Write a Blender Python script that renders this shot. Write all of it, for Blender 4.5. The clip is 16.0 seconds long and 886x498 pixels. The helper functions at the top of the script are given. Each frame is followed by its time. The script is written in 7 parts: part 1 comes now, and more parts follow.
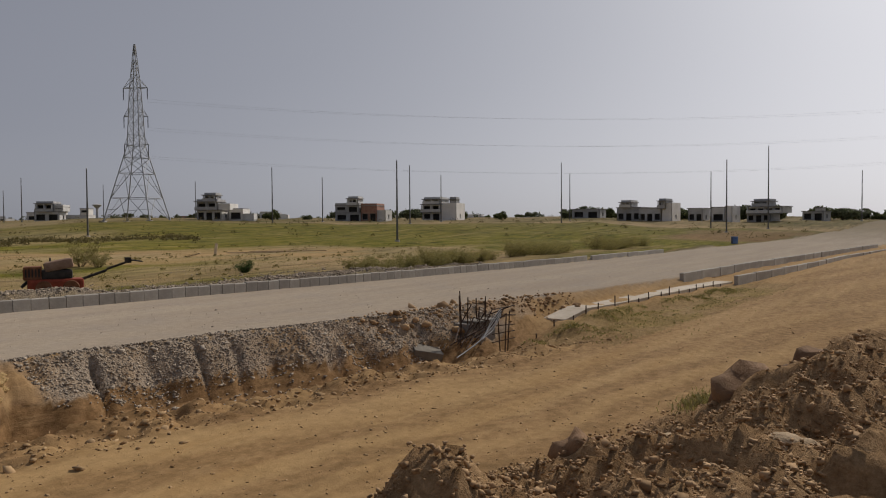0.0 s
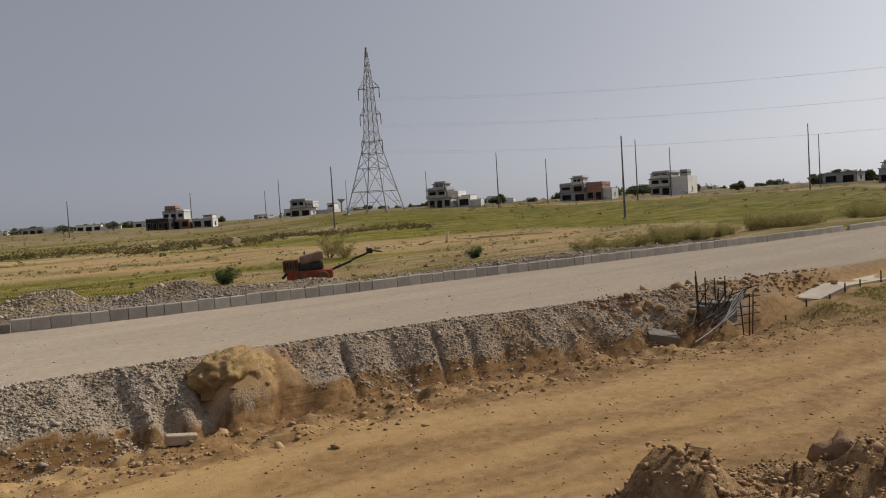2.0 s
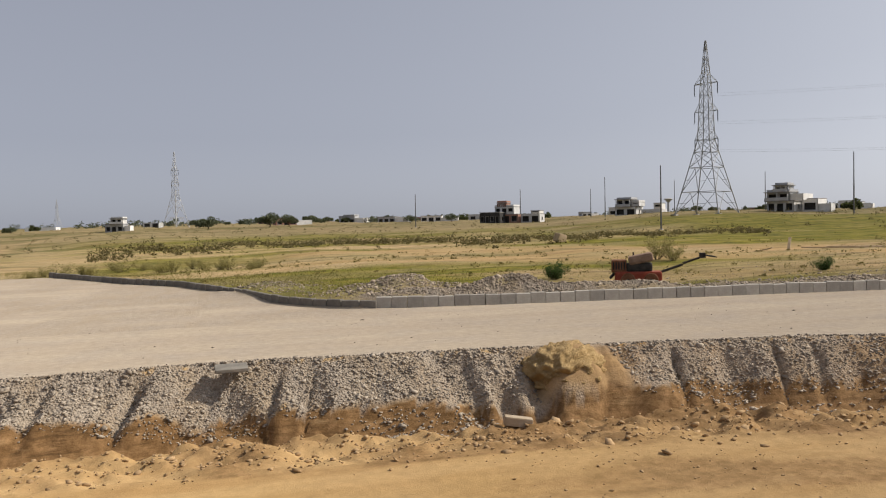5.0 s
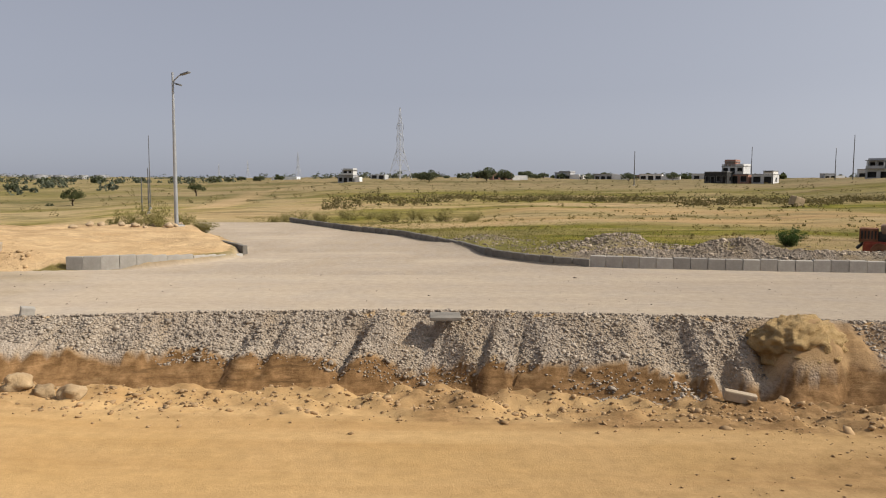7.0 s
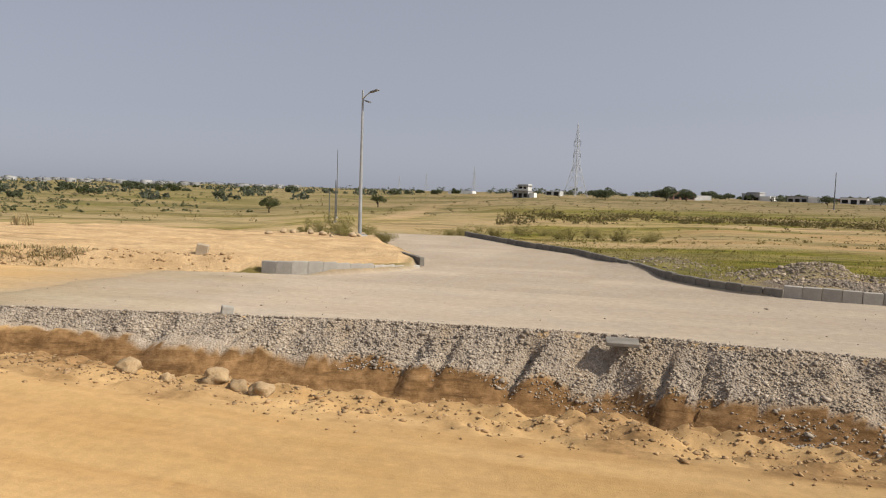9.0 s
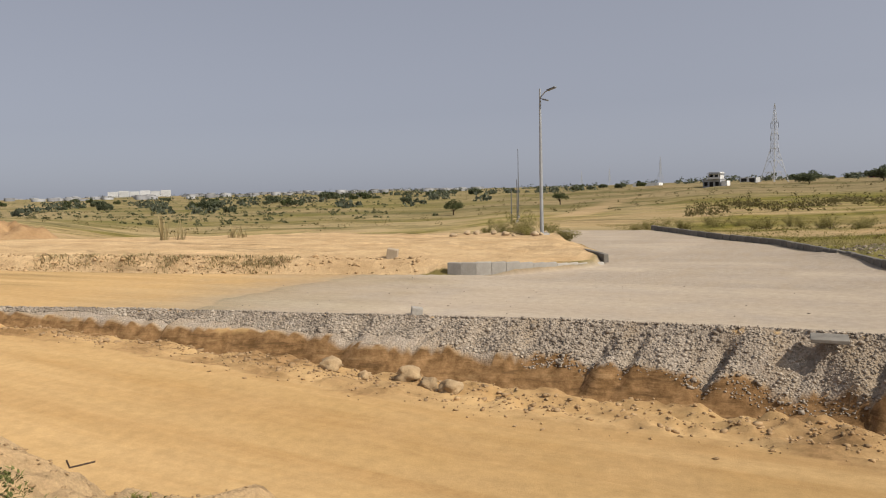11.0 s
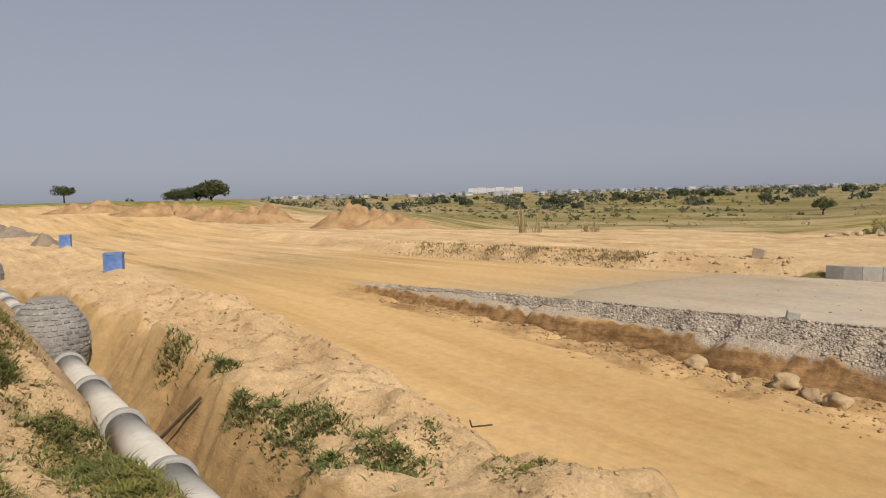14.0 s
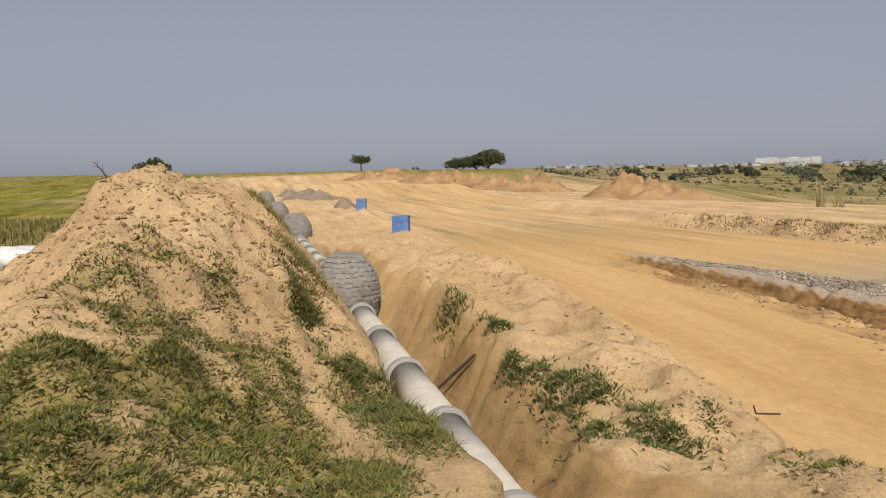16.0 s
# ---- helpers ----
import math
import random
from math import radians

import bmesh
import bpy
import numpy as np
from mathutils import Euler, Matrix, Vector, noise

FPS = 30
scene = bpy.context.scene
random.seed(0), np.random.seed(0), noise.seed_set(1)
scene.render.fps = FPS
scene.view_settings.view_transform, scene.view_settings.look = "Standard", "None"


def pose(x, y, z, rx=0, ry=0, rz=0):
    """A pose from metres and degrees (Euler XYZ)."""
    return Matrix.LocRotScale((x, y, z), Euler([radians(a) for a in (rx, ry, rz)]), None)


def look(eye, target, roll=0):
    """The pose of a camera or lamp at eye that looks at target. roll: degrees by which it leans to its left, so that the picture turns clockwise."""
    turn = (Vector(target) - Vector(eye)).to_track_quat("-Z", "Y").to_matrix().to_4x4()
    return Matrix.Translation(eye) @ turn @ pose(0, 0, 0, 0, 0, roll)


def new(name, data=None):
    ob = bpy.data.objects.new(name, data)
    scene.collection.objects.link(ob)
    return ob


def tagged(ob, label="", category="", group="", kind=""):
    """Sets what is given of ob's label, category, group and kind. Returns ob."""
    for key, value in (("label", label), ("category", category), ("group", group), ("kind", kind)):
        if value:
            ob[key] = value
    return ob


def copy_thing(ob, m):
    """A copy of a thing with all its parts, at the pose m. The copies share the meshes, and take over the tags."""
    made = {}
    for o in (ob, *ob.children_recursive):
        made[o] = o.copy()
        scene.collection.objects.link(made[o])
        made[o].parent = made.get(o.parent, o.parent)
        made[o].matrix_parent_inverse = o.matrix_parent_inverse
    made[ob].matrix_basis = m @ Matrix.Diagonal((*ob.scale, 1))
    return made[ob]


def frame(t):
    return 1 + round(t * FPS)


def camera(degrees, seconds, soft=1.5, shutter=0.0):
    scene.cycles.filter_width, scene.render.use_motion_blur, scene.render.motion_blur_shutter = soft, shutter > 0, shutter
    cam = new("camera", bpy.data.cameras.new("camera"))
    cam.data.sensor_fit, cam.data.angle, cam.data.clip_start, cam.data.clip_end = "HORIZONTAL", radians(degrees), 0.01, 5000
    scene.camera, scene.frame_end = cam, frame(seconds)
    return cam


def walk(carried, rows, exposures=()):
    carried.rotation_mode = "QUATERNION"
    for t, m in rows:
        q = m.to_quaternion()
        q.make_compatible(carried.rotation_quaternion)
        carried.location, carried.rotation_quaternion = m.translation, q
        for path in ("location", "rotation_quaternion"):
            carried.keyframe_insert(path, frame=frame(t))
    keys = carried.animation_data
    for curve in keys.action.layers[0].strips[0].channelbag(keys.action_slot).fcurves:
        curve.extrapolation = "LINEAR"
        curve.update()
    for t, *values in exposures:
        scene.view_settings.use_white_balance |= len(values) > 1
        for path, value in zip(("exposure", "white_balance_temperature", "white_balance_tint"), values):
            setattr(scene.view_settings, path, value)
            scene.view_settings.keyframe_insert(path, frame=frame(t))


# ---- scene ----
cam = camera(61.352, 16.0, soft=1.1)
# seconds, place, heading (clockwise from +y), tilt, lean
PATH = [
    (0.0, 0.301, -0.156, 2.370, 57.92, -1.87, -0.39),
    (0.5, 0.398, -0.157, 2.440, 53.44, -2.96, -2.47),
    (1.0, 0.415, -0.068, 2.441, 48.46, -2.97, -3.68),
    (1.5, 0.411, -0.078, 2.455, 43.77, -2.80, -3.53),
    (2.0, 0.379, -0.093, 2.452, 40.61, -2.75, -3.55),
    (2.5, 0.356, 0.007, 2.464, 33.87, -2.20, -4.34),
    (3.0, 0.362, -0.011, 2.415, 26.13, -1.07, -4.35),
    (3.2, 0.341, -0.017, 2.420, 25.94, -1.11, -3.95),
    (5.3, -0.016, -0.213, 2.529, 13.16, -2.53, -1.06),
    (5.5, -0.012, -0.174, 2.523, 10.98, -3.36, -0.99),
    (6.0, 0.069, -0.043, 2.500, 6.42, -4.00, -0.07),
    (6.5, 0.035, -0.061, 2.512, 2.08, -4.22, 0.12),
    (7.0, 0.002, 0.000, 2.504, 0.00, -5.09, 0.25),
    (7.5, -0.055, 0.107, 2.552, -1.30, -2.93, 0.39),
    (8.0, -0.095, 0.127, 2.526, -6.13, -3.16, -0.56),
    (8.2, -0.086, 0.131, 2.527, -8.63, -3.47, 0.24),
    (10.3, -0.176, 0.173, 2.560, -19.26, -4.07, -0.71),
    (10.5, -0.136, 0.169, 2.563, -21.68, -3.96, -1.47),
    (11.0, -0.019, 0.047, 2.567, -27.24, -4.29, -1.40),
    (11.5, 0.002, 0.005, 2.582, -31.29, -3.72, -1.92),
    (12.0, 0.001, -0.170, 2.586, -36.17, -3.89, -2.48),
    (12.5, -0.120, -0.215, 2.544, -40.90, -4.74, -3.00),
    (13.0, -0.175, -0.245, 2.529, -45.28, -5.11, -2.85),
    (13.5, -0.248, -0.261, 2.508, -49.82, -4.95, -1.87),
    (14.0, -0.268, -0.272, 2.501, -53.26, -3.95, -1.18),
    (14.5, -0.305, -0.281, 2.492, -57.59, -2.78, -0.33),
    (15.0, -0.334, -0.290, 2.476, -62.71, -3.13, -0.20),
    (15.5, -0.369, -0.285, 2.464, -67.79, -4.17, -1.19),
    (16.0, -0.394, -0.259, 2.449, -73.89, -5.91, -0.77),
]


def stand(x, y, z, heading, tilt, lean):
    return pose(x, y, z, 90 + tilt, 0, -heading) @ pose(0, 0, 0, 0, 0, lean)


# seconds, stops, kelvin, tint
EXPOSURES = [(0, -0.63, 6500, 12), (1.5, -0.38, 6500, 11), (2.5, -0.2, 6500, 10), (3, 0.02, 6500, 10), (5.5, 0.13, 6500, 10), (8, 0.16, 6500, 10), (11, 0.03, 6500, 10), (11.5, -0.09, 6500, 10), (12, 0.09, 6500, 10), (13, -0.06, 6500, 10), (14.1, 0.0, 6500, 10), (15, -0.12, 6500, 10), (16, -0.06, 6500, 10)]
walk(cam, [(r[0], stand(*r[1:])) for r in PATH], EXPOSURES)
# ---- light ----
SUN_AZ, SUN_EL = 101.0, 42.0     # degrees, clockwise from +y
world = bpy.data.worlds.new("hazy_sky")
scene.world = world
world.use_nodes = True
wn, wl = world.node_tree.nodes, world.node_tree.links
wn.clear()
sky = wn.new("ShaderNodeTexSky")
sky.sky_type, sky.sun_disc = "NISHITA", False
sky.sun_elevation, sky.sun_rotation = radians(SUN_EL), radians(SUN_AZ)
sky.air_density, sky.dust_density, sky.ozone_density, sky.altitude = 0.7, 1.5, 1.5, 300
hsv = wn.new("ShaderNodeHueSaturation")
hsv.inputs["Saturation"].default_value = 0.6
haze = wn.new("ShaderNodeMix")
haze.data_type = "RGBA"
haze.inputs[0].default_value = 0.82
glow = wn.new("ShaderNodeTexSky")          # bright dusty air towards the sun
glow.sky_type, glow.turbidity, glow.ground_albedo = "HOSEK_WILKIE", 9.0, 0.3
glow.sun_direction = (math.sin(radians(SUN_AZ)) * math.cos(radians(SUN_EL)), math.cos(radians(SUN_AZ)) * math.cos(radians(SUN_EL)), math.sin(radians(SUN_EL)))
dull = wn.new("ShaderNodeHueSaturation")
dull.inputs["Saturation"].default_value, dull.inputs["Value"].default_value = 0.14, 39.0
veil = wn.new("ShaderNodeMix")
veil.data_type = "RGBA"
veil.inputs[0].default_value = 0.42
veil.inputs[7].default_value = (3.05, 3.6, 5.5, 1)
wl.new(glow.outputs[0], dull.inputs["Color"])
wl.new(dull.outputs[0], veil.inputs[6])
wl.new(veil.outputs[2], haze.inputs[7])
back = wn.new("ShaderNodeBackground")
back.inputs["Strength"].default_value = 0.08
wout = wn.new("ShaderNodeOutputWorld")
wl.new(sky.outputs[0], hsv.inputs["Color"])
wl.new(hsv.outputs[0], haze.inputs[6])
wl.new(haze.outputs[2], back.inputs[0])
wl.new(back.outputs[0], wout.inputs[0])

sun_data = bpy.data.lights.new("sun", "SUN")
sun_data.energy, sun_data.angle, sun_data.color = 4.3, radians(0.6), (1.0, 0.91, 0.77)
sun = new("sun", sun_data)
sun.matrix_world = look((0, 0, 0), (-math.sin(radians(SUN_AZ)) * math.cos(radians(SUN_EL)), -math.cos(radians(SUN_AZ)) * math.cos(radians(SUN_EL)), -math.sin(radians(SUN_EL))))


# ---- materials ----
class Mat:
    """A node material with a few short cuts."""

    def __init__(self, name, rough=0.9, metal=0.0):
        self.m = bpy.data.materials.new(name)
        self.m.use_nodes = True
        self.n, self.l = self.m.node_tree.nodes, self.m.node_tree.links
        self.b = self.n["Principled BSDF"]
        self.b.inputs["Roughness"].default_value = rough
        self.b.inputs["Metallic"].default_value = metal
        self.b.inputs["Specular IOR Level"].default_value = 0.25
        self.geo = self.n.new("ShaderNodeTexCoord").outputs["Object"]

    def pos(self):
        return self.n.new("ShaderNodeNewGeometry").outputs["Position"]

    def put(self, sock, val):
        if isinstance(val, (int, float)):
            sock.default_value = val
        elif isinstance(val, tuple):
            sock.default_value = (*val, 1)[:4]
        else:
            self.l.new(val, sock)

    def noise(self, scale, detail=5, rough=0.6, at=None, stretch=None):
        t = self.n.new("ShaderNodeTexNoise")
        src = at if at is not None else self.geo
        if stretch:
            mp = self.n.new("ShaderNodeMapping")
            mp.inputs["Scale"].default_value = stretch
            self.l.new(src, mp.inputs[0])
            src = mp.outputs[0]
        self.l.new(src, t.inputs["Vector"])
        t.inputs["Scale"].default_value, t.inputs["Detail"].default_value, t.inputs["Roughness"].default_value = scale, detail, rough
        return t.outputs["Fac"]

    def cells(self, scale, at=None):
        t = self.n.new("ShaderNodeTexVoronoi")
        self.l.new(at if at is not None else self.geo, t.inputs["Vector"])
        t.inputs["Scale"].default_value = scale
        return t.outputs

    def ramp(self, fac, *stops):
        r = self.n.new("ShaderNodeValToRGB")
        self.l.new(fac, r.inputs[0])
        e = r.color_ramp.elements
        while len(e) < len(stops):
            e.new(0.5)
        for k, (p, c) in zip(e, stops):
            k.position, k.color = p, (*(c if isinstance(c, tuple) else (c, c, c)), 1)
        return r.outputs[0]

    def mix(self, fac, a, b, mode="MIX"):
        x = self.n.new("ShaderNodeMix")
        x.data_type, x.blend_type = "RGBA", mode
        self.put(x.inputs[0], fac), self.put(x.inputs[6], a), self.put(x.inputs[7], b)
        return x.outputs[2]

    def math(self, op, a, b=0.0):
        x = self.n.new("ShaderNodeMath")
        x.operation = op
        self.put(x.inputs[0], a), self.put(x.inputs[1], b)
        return x.outputs[0]

    def bump(self, height, strength=0.5, dist=0.02):
        x = self.n.new("ShaderNodeBump")
        x.inputs["Strength"].default_value, x.inputs["Distance"].default_value = strength, dist
        self.l.new(height, x.inputs["Height"])
        self.l.new(x.outputs[0], self.b.inputs["Normal"])

    def rand(self, island=False):
        return self.n.new("ShaderNodeNewGeometry").outputs["Random Per Island"] if island else self.n.new("ShaderNodeObjectInfo").outputs["Random"]

    def colour(self, c):
        self.put(self.b.inputs["Base Color"], c)
        return self


def simple(name, dark, light, scale=4.0, rough=0.9, metal=0.0, bump=0.4, dist=0.01, island=False, rnd=0.0):
    """Two-tone surface with stains at a large scale, grain at a fine one and a little relief."""
    m = Mat(name, rough, metal)
    big, fine = m.noise(scale, 4), m.noise(scale * 9, 6)
    c = m.mix(m.ramp(big, (0.35, 0.0), (0.68, 1.0)), dark, light)
    c = m.mix(0.35, c, m.ramp(fine, (0.3, 0.62), (0.7, 1.0)), "MULTIPLY")
    if rnd:
        c = m.mix(1.0, c, m.ramp(m.rand(island), (0.0, 1 - rnd), (1.0, 1.0 + rnd * 0.0)), "MULTIPLY")
    m.colour(c)
    if bump:
        m.bump(fine, bump, dist)
    return m.m


def ground_material():
    """Dry field, grey road base, packed dirt, sand, gravel, damp earth, green growth and rubble, laid out by the masks of the sheet."""
    m = Mat("ground_soil", 0.95)
    m.b.inputs["Diffuse Roughness"].default_value = 0.4
    m.b.inputs["Specular IOR Level"].default_value = 0.05
    p = m.pos()
    ma = m.n.new("ShaderNodeAttribute")
    ma.attribute_name = "soil_a"
    mb = m.n.new("ShaderNodeAttribute")
    mb.attribute_name = "soil_b"
    sa, sb = m.n.new("ShaderNodeSeparateColor"), m.n.new("ShaderNodeSeparateColor")
    m.l.new(ma.outputs["Color"], sa.inputs[0]), m.l.new(mb.outputs["Color"], sb.inputs[0])
    n1, n2, n3, n4 = m.noise(0.07, 5, 0.6, p), m.noise(0.6, 6, 0.65, p), m.noise(5, 6, 0.7, p), m.noise(38, 4, 0.7, p)
    streak = m.noise(0.5, 5, 0.6, p, (0.12, 1.3, 1))
    fine = m.mix(m.math("MULTIPLY", m.math("ADD", sa.outputs[0], sa.outputs[1]), 0.7), m.ramp(n4, (0.3, 0.7), (0.7, 1.12)), (0.94, 0.94, 0.94))
    mid = m.ramp(n3, (0.3, 0.8), (0.7, 1.1))
    field = m.mix(m.ramp(streak, (0.38, 0.0), (0.62, 1.0)), (0.31, 0.205, 0.09), (0.20, 0.16, 0.055))
    field = m.mix(m.ramp(n1, (0.4, 0.0), (0.62, 1.0)), field, (0.17, 0.145, 0.055))
    belt = m.noise(0.014, 7, 0.68, p, (0.3, 1.2, 1))
    field = m.mix(m.ramp(belt, (0.44, 0.0), (0.49, 0.9)), field, (0.43, 0.33, 0.18))
    field = m.mix(m.ramp(belt, (0.55, 0.0), (0.64, 0.8)), field, (0.20, 0.135, 0.065))
    patch = m.noise(0.045, 7, 0.72, p, (0.35, 1.2, 1))
    field = m.mix(m.ramp(patch, (0.5, 0.0), (0.6, 0.7)), field, (0.13, 0.125, 0.05))
    green = m.mix(m.ramp(n2, (0.35, 0.0), (0.65, 1.0)), (0.10, 0.108, 0.014), (0.27, 0.235, 0.04))
    furrow = m.noise(0.9, 7, 0.72, p, (0.09, 1.1, 1))
    green = m.mix(m.ramp(furrow, (0.53, 0.0), (0.63, 0.75)), green, (0.32, 0.235, 0.09))
    green = m.mix(m.ramp(furrow, (0.34, 0.8), (0.43, 0.0)), green, (0.062, 0.052, 0.02))
    field = m.mix(m.ramp(furrow, (0.55, 0.0), (0.66, 0.7)), field, (0.42, 0.295, 0.14))
    field = m.mix(m.ramp(furrow, (0.33, 0.75), (0.43, 0.0)), field, (0.10, 0.075, 0.03))
    grey = m.mix(m.ramp(streak, (0.35, 0.0), (0.65, 1.0)), (0.415, 0.34, 0.262), (0.485, 0.402, 0.306))
    grey = m.mix(m.ramp(n2, (0.45, 0.0), (0.75, 0.5)), grey, (0.36, 0.32, 0.285))
    dirt = m.mix(m.ramp(streak, (0.36, 0.0), (0.64, 1.0)), (0.455, 0.295, 0.13), (0.54, 0.365, 0.178))
    ruts = m.noise(1.0, 5, 0.65, p, (0.09, 1.9, 1))
    dirt = m.mix(m.ramp(ruts, (0.48, 0.0), (0.7, 0.4)), dirt, (0.34, 0.185, 0.066))
    dirt = m.mix(m.ramp(n2, (0.4, 0.0), (0.7, 0.6)), dirt, (0.47, 0.31, 0.15))
    sand = m.mix(m.ramp(n2, (0.35, 0.0), (0.65, 1.0)), (0.49, 0.335, 0.18), (0.60, 0.43, 0.247))
    cell = m.cells(24, p)
    gravel = m.mix(m.ramp(cell["Color"], (0.1, 0.0), (0.9, 1.0)), (0.29, 0.24, 0.19), (0.47, 0.40, 0.325))
    rill = m.noise(1.6, 5, 0.65, p, (1.0, 0.25, 0.25))
    gravel = m.mix(m.ramp(rill, (0.45, 0.0), (0.62, 0.7)), gravel, (0.36, 0.28, 0.195))
    earth = m.mix(m.ramp(n3, (0.35, 0.0), (0.65, 1.0)), (0.17, 0.095, 0.04), (0.32, 0.19, 0.09))
    ledge = m.noise(2.2, 6, 0.7, p, (0.5, 0.5, 5.0))
    earth = m.mix(m.ramp(ledge, (0.36, 0.75), (0.47, 0.0)), earth, (0.12, 0.07, 0.032))
    earth = m.mix(m.ramp(ledge, (0.55, 0.0), (0.7, 0.6)), earth, (0.42, 0.28, 0.145))
    rubble = m.mix(m.ramp(n3, (0.35, 0.0), (0.65, 1.0)), (0.27, 0.162, 0.08), (0.46, 0.305, 0.165))
    c = field
    for fac, col in ((sb.outputs[1], green), (sa.outputs[2], sand), (sa.outputs[1], dirt), (sa.outputs[0], grey), (sb.outputs[0], earth), (mb.outputs["Alpha"], gravel), (sb.outputs[2], rubble)):
        c = m.mix(fac, c, col)
    c = m.mix(0.85, m.mix(0.8, c, mid, "MULTIPLY"), fine, "MULTIPLY")
    open_field = m.math("SUBTRACT", 1.0, m.math("MINIMUM", m.math("ADD", m.math("ADD", sa.outputs[0], m.math("ADD", sb.outputs[0], mb.outputs["Alpha"])), sb.outputs[2]), 1.0))
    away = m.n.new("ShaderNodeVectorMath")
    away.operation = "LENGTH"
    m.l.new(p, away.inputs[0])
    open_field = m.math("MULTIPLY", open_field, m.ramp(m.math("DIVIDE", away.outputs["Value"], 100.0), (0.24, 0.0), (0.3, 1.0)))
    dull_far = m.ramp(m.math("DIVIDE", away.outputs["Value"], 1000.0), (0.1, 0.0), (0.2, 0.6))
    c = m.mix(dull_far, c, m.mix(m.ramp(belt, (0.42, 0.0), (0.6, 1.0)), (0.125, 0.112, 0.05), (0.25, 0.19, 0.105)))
    c = m.mix(m.math("MULTIPLY", open_field, 0.85), c, m.ramp(furrow, (0.35, 0.55), (0.45, 0.92), (0.55, 1.05), (0.66, 1.25)), "MULTIPLY")
    crumb = m.noise(15, 7, 0.78, p)
    loose = m.math("SUBTRACT", 1.0, m.math("MULTIPLY", m.math("ADD", sa.outputs[0], sa.outputs[1]), 0.8))
    c = m.mix(m.math("MULTIPLY", m.ramp(crumb, (0.58, 0.0), (0.7, 0.5)), loose), c, m.mix(1.0, c, (0.66, 0.6, 0.52), "MULTIPLY"))
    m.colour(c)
    h = m.math("ADD", m.math("MULTIPLY", n3, 1.2), m.math("MULTIPLY", n4, 0.4))
    h = m.math("ADD", h, m.math("MULTIPLY", m.math("ABSOLUTE", m.math("SUBTRACT", crumb, 0.5)), 0.7))
    h = m.math("ADD", h, m.math("MULTIPLY", m.math("MULTIPLY", ledge, sb.outputs[0]), 1.6))
    h = m.math("ADD", h, m.math("MULTIPLY", m.math("MULTIPLY", cell["Distance"], mb.outputs["Alpha"]), -2.6))
    calm = m.math("SUBTRACT", 1.0, m.math("MULTIPLY", m.math("ADD", sa.outputs[0], sa.outputs[1]), 0.72))
    m.bump(m.math("MULTIPLY", h, calm), 0.9, 0.045)
    return m.m


SOIL = ground_material()
KERB = simple("kerb_concrete", (0.36, 0.333, 0.295), (0.47, 0.44, 0.392), 2.5, rnd=0.25)
# Dark concrete of loose slabs; on the side-road kerb it paints shade.
KERB_DARK = simple("dark_and_shaded_concrete", (0.18, 0.165, 0.142), (0.28, 0.255, 0.22), 2.5, rnd=0.25)
KERB_PALE = simple("dusty_drain_concrete", (0.42, 0.36, 0.285), (0.54, 0.48, 0.40), 1.2)
CONCRETE = simple("raw_concrete", (0.33, 0.32, 0.30), (0.45, 0.43, 0.40), 1.2, bump=0.5)
PIPE = simple("pipe_concrete", (0.41, 0.38, 0.33), (0.55, 0.515, 0.455), 1.6, bump=0.4)
COLLAR = simple("collar_concrete", (0.28, 0.27, 0.255), (0.38, 0.365, 0.34), 2.0)
BLOCK = simple("manhole_block", (0.28, 0.262, 0.24), (0.41, 0.385, 0.355), 5.0, rnd=0.4, bump=0.8)
MORTAR = simple("manhole_mortar", (0.20, 0.187, 0.17), (0.29, 0.272, 0.25), 6.0)
STONE = simple("field_stone", (0.36, 0.26, 0.16), (0.52, 0.40, 0.27), 3.0, rnd=0.3, bump=0.9, dist=0.02)
STONE_PALE = simple("pale_stone", (0.42, 0.31, 0.19), (0.56, 0.43, 0.285), 3.0, rnd=0.2, bump=0.9, dist=0.02)
STONE_DARK = simple("rubble_stone", (0.18, 0.10, 0.052), (0.30, 0.185, 0.105), 3.0, rnd=0.3, bump=0.9, dist=0.02)
GRIT = simple("crushed_stone", (0.30, 0.25, 0.20), (0.52, 0.445, 0.36), 1.2, island=True, rnd=0.35, bump=0.3)
GRIT_TAN = simple("dusty_crushed_stone", (0.31, 0.25, 0.19), (0.52, 0.43, 0.335), 1.2, island=True, rnd=0.45, bump=0.3)
CLOD = simple("dry_clod", (0.44, 0.29, 0.15), (0.56, 0.39, 0.215), 1.5, island=True, rnd=0.4, bump=0.6)
CLOD_DARK = simple("rubble_clod", (0.32, 0.198, 0.10), (0.52, 0.35, 0.195), 1.5, island=True, rnd=0.4, bump=0.6)
STEEL = simple("galvanised_steel", (0.20, 0.205, 0.21), (0.30, 0.305, 0.31), 2.0, 0.6, 0.6, bump=0)
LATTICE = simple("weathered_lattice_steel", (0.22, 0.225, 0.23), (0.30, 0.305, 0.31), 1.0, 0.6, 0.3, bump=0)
# Same steel lightened, so distant towers look hazy by colour alone.
LATTICE_HAZED = simple("hazed_lattice_steel", (0.40, 0.405, 0.41), (0.50, 0.505, 0.51), 1.0, 0.7, 0.0, bump=0)
POLE = simple("pole_steel_painted", (0.10, 0.10, 0.10), (0.15, 0.15, 0.15), 1.5, 0.7, 0.0, bump=0)
LAMP_POLE = simple("lamp_pole_grey", (0.30, 0.31, 0.32), (0.40, 0.41, 0.42), 1.5, 0.5, 0.3, bump=0)
REBAR = simple("rusted_rebar", (0.05, 0.035, 0.028), (0.11, 0.07, 0.05), 8.0, 0.8, 0.3)
